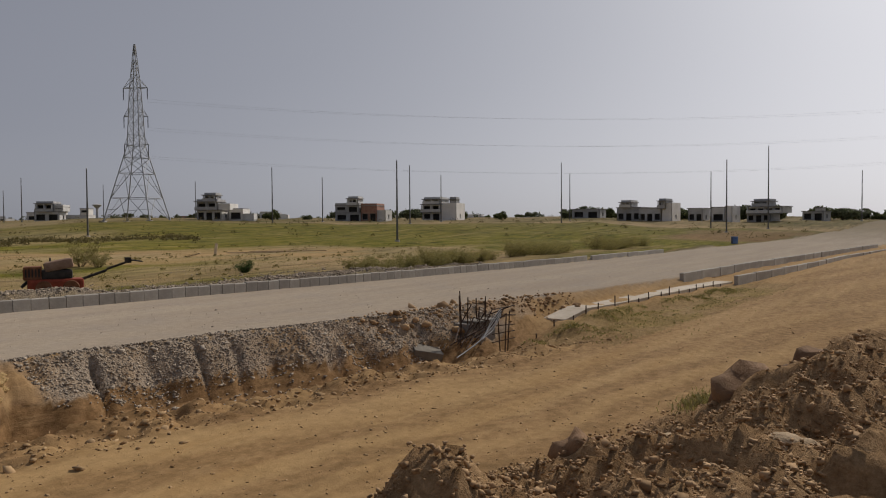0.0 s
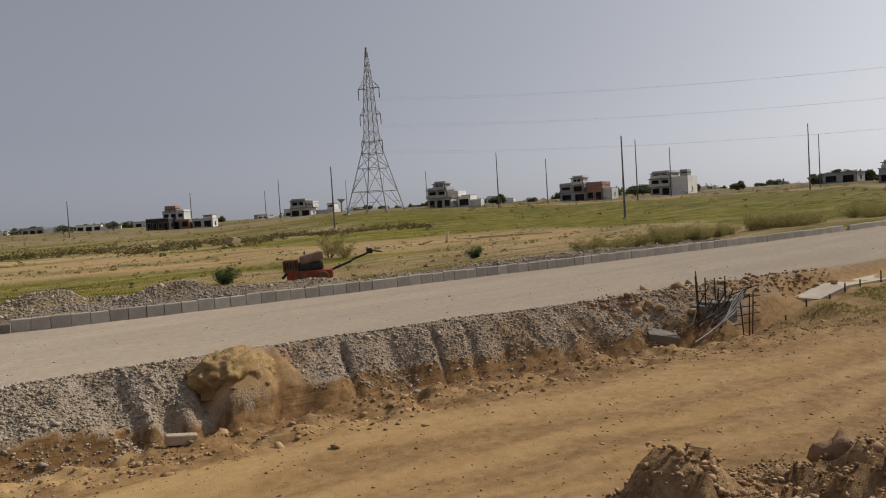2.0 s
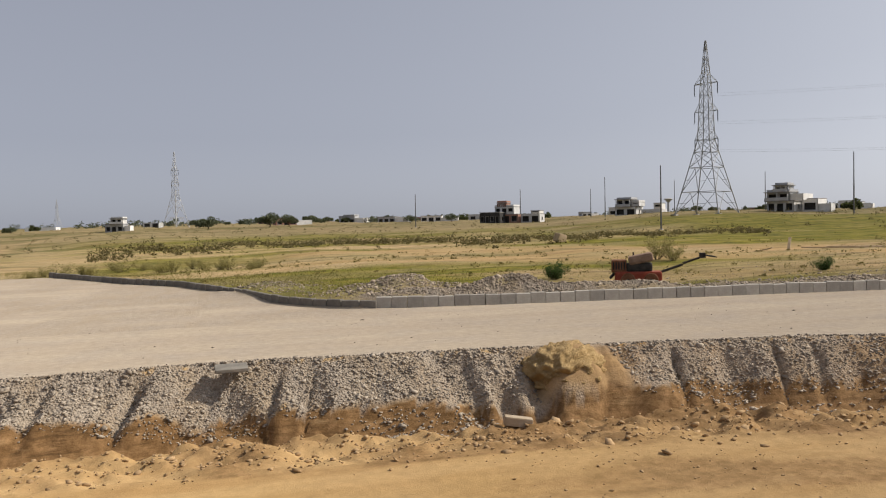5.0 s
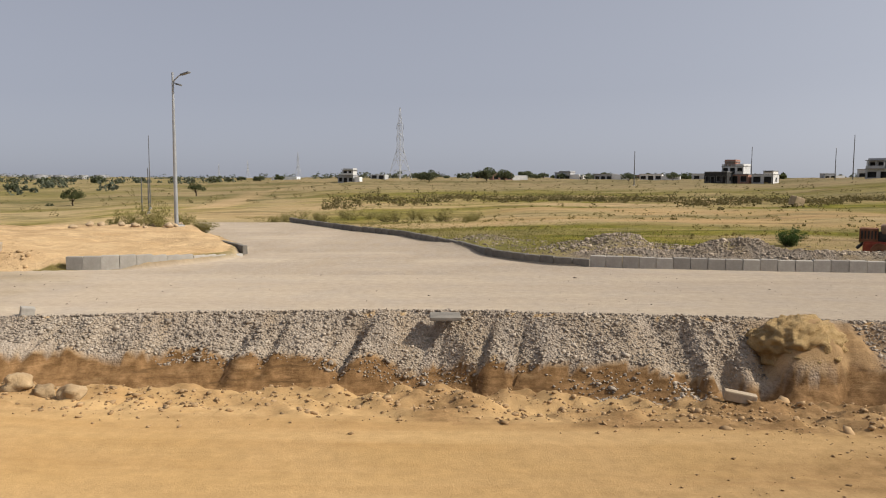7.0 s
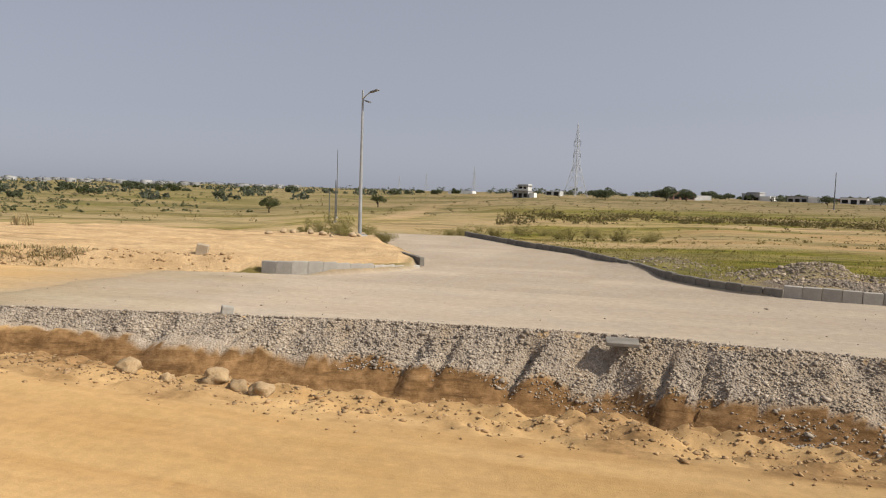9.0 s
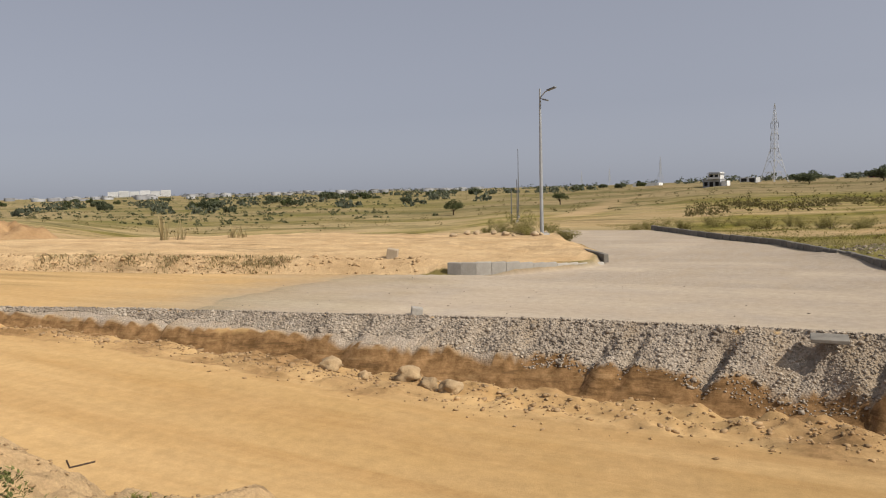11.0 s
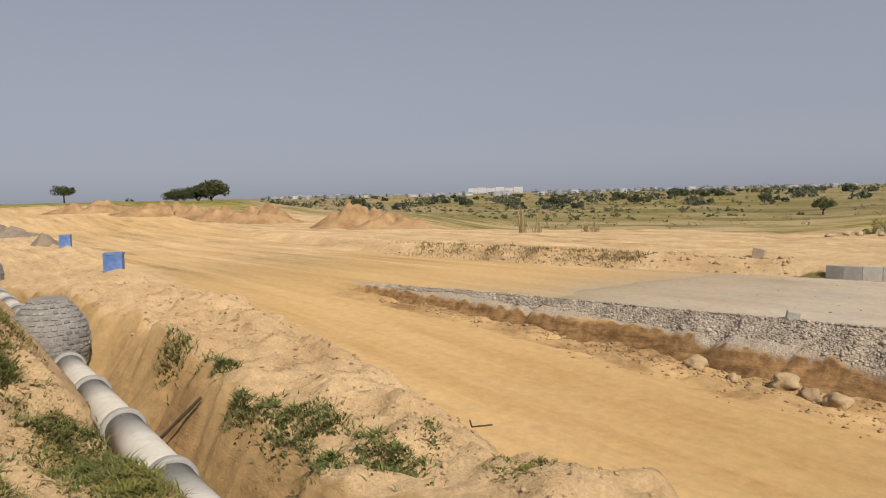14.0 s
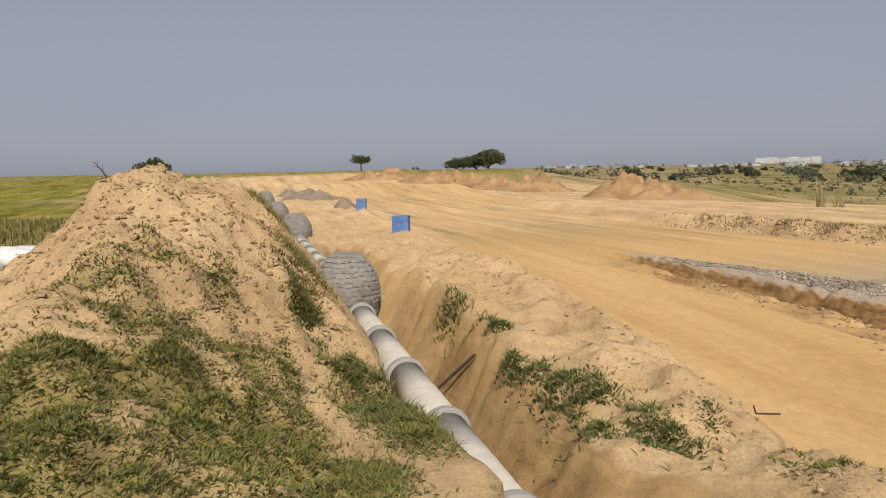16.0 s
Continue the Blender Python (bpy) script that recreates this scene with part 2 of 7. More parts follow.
RED = simple("faded_red_paint", (0.20, 0.035, 0.018), (0.34, 0.07, 0.035), 3.0, 0.6, rnd=0.0, bump=0.3)
RUST = simple("rusty_brown_metal", (0.15, 0.06, 0.03), (0.26, 0.12, 0.07), 4.0, 0.8, 0.2)
IRON = simple("dark_iron", (0.03, 0.028, 0.026), (0.07, 0.06, 0.055), 4.0, 0.7, 0.3)
BLUE = simple("blue_painted_sheet", (0.08, 0.15, 0.36), (0.19, 0.29, 0.50), 2.2, 0.55)
# The boxes' blue with the shade of one side put in.
BLUE_SHADED = simple("shaded_blue_sheet", (0.012, 0.03, 0.12), (0.02, 0.05, 0.18), 2.2, 0.55)
WHITE = simple("white_sheeting", (0.62, 0.61, 0.60), (0.80, 0.79, 0.78), 2.0, 0.7)
PLASTER = simple("bare_plaster", (0.56, 0.56, 0.555), (0.70, 0.695, 0.685), 0.5, rnd=0.15)
# White walls, and side walls whose sunlight is put into the colour.
PLASTER_WHITE = simple("white_and_sunlit_plaster", (0.70, 0.685, 0.66), (0.82, 0.80, 0.78), 0.4)
PLASTER_GREY = simple("grey_render", (0.34, 0.345, 0.36), (0.47, 0.475, 0.485), 0.5)
BRICK = simple("bare_brick_wall", (0.30, 0.155, 0.115), (0.42, 0.25, 0.19), 1.0)
SLAB = simple("roof_slab_concrete", (0.22, 0.215, 0.21), (0.32, 0.31, 0.30), 0.6)
# Near-black for shade inside rooms; also covers one frame house's walls.
DARK = simple("unlit_room", (0.03, 0.03, 0.032), (0.06, 0.058, 0.056), 1.0)
BARK = simple("bark", (0.07, 0.05, 0.035), (0.14, 0.105, 0.075), 3.0)


def leaf_material(name, dark, light):
    m = Mat(name, 0.8)
    c = m.mix(m.rand(True), dark, light)
    c = m.mix(0.5, c, m.ramp(m.noise(0.6, 3), (0.3, 0.6), (0.7, 1.1)), "MULTIPLY")
    m.colour(c)
    thin = m.n.new("ShaderNodeBsdfTranslucent")
    m.put(thin.inputs["Color"], c)
    both = m.n.new("ShaderNodeMixShader")
    both.inputs[0].default_value = 0.4
    m.l.new(m.b.outputs[0], both.inputs[1]), m.l.new(thin.outputs[0], both.inputs[2])
    m.l.new(both.outputs[0], m.n["Material Output"].inputs["Surface"])
    return m.m


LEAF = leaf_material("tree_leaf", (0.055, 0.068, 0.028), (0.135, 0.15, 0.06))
# Leaf colour paled to carry the haze of distance.
LEAF_HAZED = leaf_material("hazed_leaf", (0.085, 0.10, 0.055), (0.155, 0.17, 0.095))
SHRUB = leaf_material("shrub_leaf", (0.20, 0.185, 0.06), (0.40, 0.345, 0.135))
BUSH = leaf_material("dark_bush_leaf", (0.03, 0.06, 0.015), (0.08, 0.13, 0.035))
GRASS = leaf_material("green_blade", (0.11, 0.122, 0.026), (0.32, 0.285, 0.085))
STRAW = leaf_material("straw_blade", (0.26, 0.20, 0.09), (0.48, 0.39, 0.21))
VERGE = leaf_material("verge_blade", (0.16, 0.15, 0.045), (0.34, 0.285, 0.105))
WEED = leaf_material("weed_leaf", (0.10, 0.122, 0.034), (0.27, 0.27, 0.10))


# ---- mesh helpers ----
def part(name, bm, material, parent=None, label="", smooth=False):
    """Links a bmesh as one mesh object, under a thing or a part."""
    me = bpy.data.meshes.new(name)
    bm.to_mesh(me)
    bm.free()
    return mesh_part(name, me, material, parent, label, smooth)


def mesh_part(name, me, material, parent=None, label="", smooth=False):
    if material and not me.materials:
        me.materials.append(material)
    if smooth:
        me.polygons.foreach_set("use_smooth", [True] * len(me.polygons))
    ob = new(name, me)
    if parent is not None:
        ob.parent = parent
    if label:
        ob["label"] = label
    return ob


def thing(name, x, y, z, rz=0.0, label="", category="", group="", kind=""):
    ob = new(name)
    ob.empty_display_size = 0.2
    ob.matrix_world = pose(x, y, z, 0, 0, rz)
    return tagged(ob, label, category, group, kind)


def box(bm, x0, y0, z0, x1, y1, z1, bevel=0.0):
    r = bmesh.ops.create_cube(bm, size=1.0, matrix=Matrix.Translation(((x0 + x1) / 2, (y0 + y1) / 2, (z0 + z1) / 2)) @ Matrix.Diagonal((abs(x1 - x0), abs(y1 - y0), abs(z1 - z0), 1)))
    if bevel:
        es = list({e for v in r["verts"] for e in v.link_edges})
        bmesh.ops.bevel(bm, geom=es, offset=bevel, segments=2, affect="EDGES", profile=0.6)
    return r["verts"]


def rod(bm, a, b, r0, r1=None, seg=6, caps=True):
    """A tapered bar from a to b."""
    a, b = Vector(a), Vector(b)
    d = b - a
    m = Matrix.Translation((a + b) / 2) @ d.to_track_quat("Z", "Y").to_matrix().to_4x4()
    return bmesh.ops.create_cone(bm, cap_ends=caps, segments=seg, radius1=r0, radius2=r0 if r1 is None else r1, depth=max(d.length, 1e-4), matrix=m)["verts"]


def tube(bm, pts, radii, seg=6):
    """One connected bar along a line of points."""
    pts = [Vector(p) for p in pts]
    rings = []
    for k, p in enumerate(pts):
        d = (pts[min(k + 1, len(pts) - 1)] - pts[max(k - 1, 0)]).normalized()
        q = d.to_track_quat("Z", "Y")
        rings.append([bm.verts.new(p + q @ Vector((radii[k] * math.cos(2 * math.pi * j / seg), radii[k] * math.sin(2 * math.pi * j / seg), 0))) for j in range(seg)])
    for a, b in zip(rings, rings[1:]):
        for j in range(seg):
            bm.faces.new((a[j], a[(j + 1) % seg], b[(j + 1) % seg], b[j]))
    bm.faces.new(rings[0][::-1]), bm.faces.new(rings[-1])


def lathe(bm, profile, seg=32, m=None):
    """A body of revolution round z from (radius, height) pairs."""
    m = m or Matrix()
    rings = []
    for r, h in profile:
        rings.append([bm.verts.new(m @ Vector((r * math.cos(2 * math.pi * k / seg), r * math.sin(2 * math.pi * k / seg), h))) for k in range(seg)])
    for a, b in zip(rings, rings[1:]):
        for k in range(seg):
            bm.faces.new((a[k], a[(k + 1) % seg], b[(k + 1) % seg], b[k]))
    return rings


def raw_mesh(name, verts, faces):
    """A mesh from arrays: verts (n, 3) and faces (m, k), all of one size."""
    me = bpy.data.meshes.new(name)
    verts, faces = np.asarray(verts, dtype=np.float32), np.asarray(faces, dtype=np.int32)
    me.vertices.add(len(verts))
    me.vertices.foreach_set("co", verts.ravel())
    me.loops.add(faces.size)
    me.loops.foreach_set("vertex_index", faces.ravel())
    me.polygons.add(len(faces))
    me.polygons.foreach_set("loop_start", np.arange(0, faces.size, faces.shape[1], dtype=np.int32))
    me.update(calc_edges=True)
    return me


def lump_base(sub=1):
    bm = bmesh.new()
    bmesh.ops.create_icosphere(bm, subdivisions=sub, radius=1.0)
    v = np.array([x.co[:] for x in bm.verts])
    f = np.array([[x.index for x in fa.verts] for fa in bm.faces])
    bm.free()
    return v, f


ICO1, ICO2, ICO3 = lump_base(1), lump_base(2), lump_base(3)



def chip_base():
    bm = bmesh.new()
    bmesh.ops.create_cube(bm, size=1.3)
    bmesh.ops.triangulate(bm, faces=bm.faces)
    bm.verts.index_update()
    v = np.array([x.co[:] for x in bm.verts])
    f = np.array([[x.index for x in fa.verts] for fa in bm.faces])
    bm.free()
    return v, f


CHIP = chip_base()


def scatter(name, places, sizes, material, rng, flat=0.7, base=ICO1, label="", category="", rough=0.25):
    """Many loose lumps, lying on the ground, joined into one piece of stuff."""
    v, f = base
    n = len(places)
    j = 1 + rng.uniform(-rough, rough, (n, len(v), 1))
    s = sizes[:, None, None] * np.stack([rng.uniform(0.75, 1.3, n), rng.uniform(0.75, 1.3, n), rng.uniform(0.6, 1.0, n) * flat], 1)[:, None, :]
    p = v[None] * j * s
    a = rng.uniform(0, 6.283, n)
    ca, sa_ = np.cos(a)[:, None], np.sin(a)[:, None]
    tilt = rng.uniform(-0.6, 0.6, n)[:, None]
    y2, z2 = p[..., 1] * np.cos(tilt) - p[..., 2] * np.sin(tilt), p[..., 1] * np.sin(tilt) + p[..., 2] * np.cos(tilt)
    q = np.stack([p[..., 0] * ca - y2 * sa_, p[..., 0] * sa_ + y2 * ca, z2], -1) + places[:, None, :]
    faces = (f[None] + (np.arange(n) * len(v))[:, None, None]).reshape(-1, 3)
    ob = mesh_part(name, raw_mesh(name, q.reshape(-1, 3), faces), material)
    return tagged(ob, label, category, "", "stuff")


# ---- the lie of the land ----
def hash2(ix, iy, seed):
    h = (ix.astype(np.int64) * 374761393 + iy.astype(np.int64) * 668265263 + seed * 974711) & 0xFFFFFFFF
    h = ((h ^ (h >> 13)) * 1274126177) & 0xFFFFFFFF
    return ((h ^ (h >> 16)) & 0xFFFFFF) / float(0xFFFFFF)


def vnoise(x, y, seed=0):
    ix, iy = np.floor(x), np.floor(y)
    fx, fy = x - ix, y - iy
    fx, fy = fx * fx * (3 - 2 * fx), fy * fy * (3 - 2 * fy)
    a, b = hash2(ix, iy, seed), hash2(ix + 1, iy, seed)
    c, d = hash2(ix, iy + 1, seed), hash2(ix + 1, iy + 1, seed)
    return (a + (b - a) * fx) * (1 - fy) + (c + (d - c) * fx) * fy - 0.5


def fbm(x, y, scale, octaves=4, seed=0, gain=0.5):
    out, amp, f = 0.0, 1.0, 1.0 / scale
    for k in range(octaves):
        out = out + amp * vnoise(x * f + 17.3 * k, y * f - 9.1 * k, seed + k)
        amp, f = amp * gain, f * 2.03
    return out


def step(a, b, v):
    t = np.clip((v - a) / (b - a), 0, 1)
    return t * t * (3 - 2 * t)


def line(v, *pts):
    return np.interp(v, [p[0] for p in pts], [p[1] for p in pts])


AZ = np.radians([-180, -125, -100, -80, -70, -60, -45, -30, -20, -5, 10, 21, 36, 45, 55, 67, 78, 90, 125, 180])
DIST = np.log([30, 60, 100, 160, 250, 500, 1000, 3000])
RISE = np.array([[0.8, 0.9, 1.0, 1.2, 1.5, 2, 3, 5], [0.8, 0.9, 1.0, 1.5, 2.0, 2, 3, 5], [0.6, 0.9, 1.7, 2.5, 2.2, 1, 1, 5],
                 [0.1, 0.5, 2.4, 2.7, 2.0, 0, 0, 8], [0.1, 0.6, 2.2, 2.7, 1.0, 0, 2, 10], [0.2, 0.7, 0.6, 0, -2, -2, 2, 12],
                 [0.4, -1, -2.5, -3.5, -3.5, -2, 1, 14], [0.4, -0.8, -2.2, -3, -3, 0, 3, 14], [0.2, -0.3, -1, -1.5, -1, 1.5, 5, 14],
                 [0, -0.2, 0.2, 0.7, 1.6, 5, 9, 14], [0.1, 0.2, 0.3, 0.9, 2.0, 5, 9, 14], [0.1, 0.3, 0.5, 1.3, 2.6, 5, 9, 14],
                 [0.1, 0.4, 0.7, 3.4, 4.9, 7, 10, 16], [0.1, 0.3, 0.6, 2.8, 4.0, 6.5, 9, 16], [0.1, 0.2, 0.4, 2.6, 3.8, 6.5, 9, 16],
                 [0.1, 0.1, 0.3, 2.6, 3.9, 6.5, 9, 16], [0.05, 0.05, 0.1, 1.2, 3.2, 6, 8, 14], [0, 0, 0.0, 0.5, 2.6, 5, 8, 14],
                 [0.6, 0.8, 1, 1.5, 2, 4, 6, 10], [0.8, 0.9, 1.0, 1.2, 1.5, 2, 3, 5]])


def base_land(x, y):
    az, d = np.arctan2(x, y), np.log(np.clip(np.hypot(x, y), 30, 3000))
    i = np.clip(np.searchsorted(AZ, az) - 1, 0, len(AZ) - 2)
    j = np.clip(np.searchsorted(DIST, d) - 1, 0, len(DIST) - 2)
    u, v = (az - AZ[i]) / (AZ[i + 1] - AZ[i]), (d - DIST[j]) / (DIST[j + 1] - DIST[j])
    u, v = u * u * (3 - 2 * u), v * v * (3 - 2 * v)
    return (RISE[i, j] * (1 - u) + RISE[i + 1, j] * u) * (1 - v) + (RISE[i, j + 1] * (1 - u) + RISE[i + 1, j + 1] * u) * v


def y_edge(x):     # broken near edge of the grey road
    return line(x, (-40, 8.5), (-20, 11), (-15, 12.2), (-12, 12.8), (-8, 13.5), (-4.5, 14.2), (0, 14.4), (4, 14.0), (8, 13.45), (12, 12.6), (17, 11.2), (21, 10.5), (26, 9.5), (34, 8.3), (44, 7.4), (60, 5.7), (80, 3.2), (130, -2), (320, -14))


def y_kerb(x):     # far kerb of the grey road
    return line(x, (-60, 22), (-40, 18.5), (-28, 17.7), (-20, 18.7), (-14, 20), (-10.6, 20.8), (0, 22.4), (3.6, 22.6), (5.4, 22), (8, 21.5), (11.6, 21.1), (15, 20.6), (18.4, 20.2), (23.6, 19.4), (31.3, 18.6), (42.4, 17.4), (55, 16.6), (71, 16.2), (130, 13), (320, 5))


def y_near(x):     # where the packed dirt road ends towards the camera
    return line(x, (-70, 12), (-40, 8.8), (-23, 7.0), (-12, 6.0), (-8, 5.4), (-5, 5.0), (0, 5.0), (6.0, 5.0), (8.3, 4.1), (10.5, 3.6), (14.7, 2.5), (17.7, 1.9), (23, 0.4), (40, -5), (90, -16), (320, -60))


def side_left(y):  # the side road's edges, as x over y
    return line(y, (20, -10.6), (20.85, -9.95), (21.15, -9.2), (21.7, -8.6), (22.4, -8.1), (23.6, -7.4), (24.8, -6.9), (28, -7.6), (32, -9.8), (45, -14.8), (60, -21))


def side_right(y):
    return line(y, (20, 6.5), (22.2, 4.6), (23, 3.4), (24.2, 2.4), (25.6, 1.6), (28.8, 0.6), (35.3, -2.0), (38.8, -4.7), (47.5, -9.8), (60, -18))


def turf(x, y):
    """Cover of grass on the slope beside the stand: one broad mat and a few clumps along the trench."""
    n = fbm(x, y, 0.9, 4, 97, 0.6)
    mat = (1 - step(-0.25, 0.25, y - 0.2 * (x + 7) + 0.55 * n)) * step(-8.0, -6.7, x + 1.2 * n) * step(-6, -4.5, y) * (1 - step(-1.9, -1.2, x)) * np.clip(0.95 + 1.7 * n, 0, 1)
    out = mat
    for cx, cy, rx, ry in ((-6.9, 0.85, 0.95, 0.36), (-5.7, 1.0, 0.6, 0.25), (-8.35, 0.5, 0.5, 0.16), (-6.6, 0.15, 0.7, 0.14), (-4.6, 0.4, 0.5, 0.3), (-7.9, -0.3, 0.5, 0.2)):
        out = np.maximum(out, np.exp(-(((x - cx) / rx) ** 2 + ((y - cy) / ry) ** 2) ** 1.5) * np.clip(1.05 + 1.8 * n, 0, 1))
    return out


def trench_y(x):   # the trench runs slightly askew
    return 0.04 * np.clip(-x - 5.8, -2, 12) + 0.012 * np.clip(-x - 17.8, 0, 50)


def soils(x, y):
    """Height and the shares of each soil at points of the plan."""
    e, k, nr = y_edge(x), y_kerb(x), y_near(x)
    d = np.hypot(x, y)
    wob = fbm(x, y, 1.6, 4, 3)
    dent = np.minimum(wob, 0)
    n_big, n_mid, n_fine = fbm(x, y, 9, 4, 11), fbm(x, y, 1.1, 4, 21), fbm(x, y, 0.34, 3, 31)
    z = base_land(x, y) + n_big * line(d, (20, 0.15), (60, 0.35), (300, 0.8), (2000, 3))
    one = np.ones_like(x)
    # plain ground on this side of the dirt road
    zd = line(x, (-26, 0.0), (-17, -0.12), (-10, -0.45), (-4, -0.7), (0, -0.75), (15, -0.75), (25, -0.55), (40, -0.3), (80, -0.05))
    side = step(-0.15, 0.15, x - side_left(y)) * step(-0.15, 0.15, side_right(y) - x) * (y > 20) * (1 - step(46, 50, y))
    band = (y <= k + 0.1 * (x > 4)) & (y >= e)
    # sand lot beyond the road, on this side of the valley
    rim = line(x, (-70, 33), (-42, 27), (-33, 31), (-24, 34.5), (-14.6, 36.5), (-10, 38))
    lot = step(0.0, 0.6, y - k + dent * 0.7 - 0.45 * step(-11.6, -10.9, x)) * (1 - step(-0.5, 2.5, y - rim + wob * 1.5)) * step(-0.1, 0.3, side_left(y) - 0.4 - x) * step(-85, -55, x)
    lot_z = line(x, (-60, 0.35), (-28, 0.5), (-14, 0.45), (-9, 0.32)) + 0.10 * n_mid * step(0.2, 1.5, y - k) + 0.1 * n_big
    lot_z = lot_z * step(0.0, 0.9, y - k + 0.6 * dent - 0.3 * step(-11.6, -10.9, x)) + 0.05 * n_fine
    z = np.where(y > k, z + 0.06 * n_mid, z)
    z = np.where((y > k) & (x < -6), z * step(0, 0.7, y - k), z)
    z = z * (1 - lot) + lot_z * lot
    z = np.where((y > k - 0.1) & (lot < 0.5) & (d < 60), z * (1 - side) - 0.03 * side, z)
    # gravel tipped behind the kerb
    bx = step(3.4, 5, x) * (1 - step(30, 46, x))
    heap = (step(0.15, 0.8, y - k) * (1 - step(1.5, 4.2 + 2 * wob, y - k))) * bx
    z = z + heap * (0.16 + 0.34 * (fbm(x, y, 2.2, 3, 41) + 0.3) + 0.08 * n_fine)
    h2 = np.exp(-(((x - 6.0) / 1.9) ** 2 + ((y - 26.6) / 1.1) ** 2)) * 0.5 + np.exp(-(((x - 1.6) / 1.6) ** 2 + ((y - 30.0) / 2.2) ** 2)) * 0.36 + np.exp(-(((x - 9.2) / 1.0) ** 2 + ((y - 23.6) / 0.7) ** 2)) * 0.4
    z = z + h2 * (1 + 0.8 * n_mid)
    # the grey road itself
    road = band * (step(-0.12, 0.05, y - e + 0.25 * wob))
    road_z = 0.015 * n_big + 0.012 * n_mid
    z = np.where(band, road_z, z)
    # the cut below the road's broken edge
    dep = line(x, (-21, 0.0), (-17.5, 0.42), (-12, 0.85), (-6, 1.12), (0, 1.22), (12, 1.2), (17, 1.25), (19.5, 1.0), (23, 0.35), (30, 0.3), (60, 0.15), (120, 0.0))
    ks = line(x, (-21, 0.35), (-12, 0.62), (-5, 0.95), (0, 1.0), (20, 1.0), (40, 0.75))
    s = (e - y) + 0.22 * wob
    gully = fbm(x, y * 0.15, 1.25, 4, 51, 0.62)
    w = (1.25 * dep + 0.1) * (1 + 0.4 * fbm(x, 0 * y, 3.1, 3, 53))
    gr = line(x, (-20, 0.16), (-8, 0.39), (-2, 0.58))
    s1, s2 = line(x, (-20, 0.35), (-8, 0.56), (-2, 0.7)) * w * (1 + 0.24 * fbm(x, 0 * y, 0.8, 3, 57)), line(x, (-20, 0.7), (-2, 0.97)) * w
    crest, toe = 2.9 * ks, 4.2 * ks
    floor_z = -dep
    berm = zd + step(0.1, 0.7, dep) * (-0.06 + (0.1 * n_mid + 0.08 * n_fine) * line(x, (-8, 0.4), (0, 1.0)))
    prof = np.where(s < s1, -gr * dep * s / np.maximum(s1, 1e-3),
                    np.where(s < s2, -gr * dep - (1 - gr) * dep * (s - s1) / np.maximum(s2 - s1, 1e-3),
                             np.where(s < crest, floor_z + (berm - floor_z) * step(0.25, 1.0, (s - s2) / np.maximum(crest - s2, 1e-3)), berm + (zd - berm) * step(0, 1, (s - crest) / np.maximum(toe - crest, 1e-3)))))
    on_slope = (s > 0.02) & (s < s2)
    prof = prof + np.where(s > 0, 0.07 * n_fine + 0.2 * gully * (s < s1) * step(0, 0.3, s) * step(0, 0.35, s1 - s) + 0.1 * n_mid * (s >= s1), 0) * step(0, 0.4, dep)
    prof = prof + (0.03 * n_mid + 0.08 * n_fine) * line(x, (-8, 0.4), (0, 1.0)) * ((s > s2) & (s < toe + 0.3)) * step(0.15, 0.6, dep)
    cleft = np.exp(-(fbm(x, y * 0.12, 1.7, 2, 59) / 0.075) ** 2) * step(-0.1, 0.2, vnoise(x * 0.9, 0 * y, 63) + 0.12)
    prof = prof - 0.17 * cleft * step(0.05, 0.3, s) * step(0, 0.25, s2 - s) * step(0.3, 0.9, dep)
    # ribs and runnels washed into the face, with a hollow under the gravel
    run = x + 0.35 * (s - 0.5) + 0.5 * fbm(x, 0 * y, 2.3, 2, 111)
    rib = np.abs(vnoise(run * 1.55, 0 * y, 113)) * 2 + 0.5 * np.abs(vnoise(run * 3.7, 0.3 * s, 115))
    face_in = step(0.03, 0.35, s) * step(-0.15, 0.25, s2 - s) * step(0.3, 0.9, dep)
    prof = prof - (0.28 * np.clip(0.42 - rib, 0, 1) / 0.42 - 0.04) * face_in * line(x, (-15, 0.0), (-9, 0.25), (-3, 1.0), (8, 1.0), (11, 0.75))
    under = np.exp(-((s - s1 - 0.1) / 0.11) ** 2) * step(0.3, 0.9, dep) * line(x, (-12, 0.3), (-4, 1.0))
    prof = prof - 0.16 * under * step(-0.35, 0.25, fbm(x, 0 * y, 2.0, 3, 117))
    # a collapsed lump of yellow clay hanging on the cut
    cl = np.exp(-(((x - 6.55) / 0.95) ** 4 + ((s - 0.82) / 0.6) ** 4))
    prof = prof + cl * 0.26
    hole = np.exp(-(((x - 4.9) / 0.2) ** 4 + ((s - 1.35) / 0.5) ** 4))
    prof = prof - 0.3 * hole
    z = np.where(y < e, np.where(s < toe, prof, zd + 0.02 * n_big + 0.02 * n_mid + 0.012 * np.sin((y - nr) * 5.2 + 2 * n_big) * step(0, 1, y - nr)), z)
    # the bank, the trench and the camera's own ground
    b = nr - y + 0.5 * wob
    left = 1 - step(-2.5, 2.5, x)
    bank_h = line(x, (-60, 0.2), (-30, 0.12), (-22, 0.32), (-15, 0.72), (-9, 0.75), (-6, 0.62), (-3.5, 0.6), (0, 0.7))
    bank = zd + (bank_h - zd) * step(-0.1, 1.7, b) + (0.26 * fbm(x, y, 1.7, 4, 61) + 0.24 * n_fine) * step(0, 1, b)
    lumps = np.maximum(fbm(x, y, 0.9, 3, 71), 0)
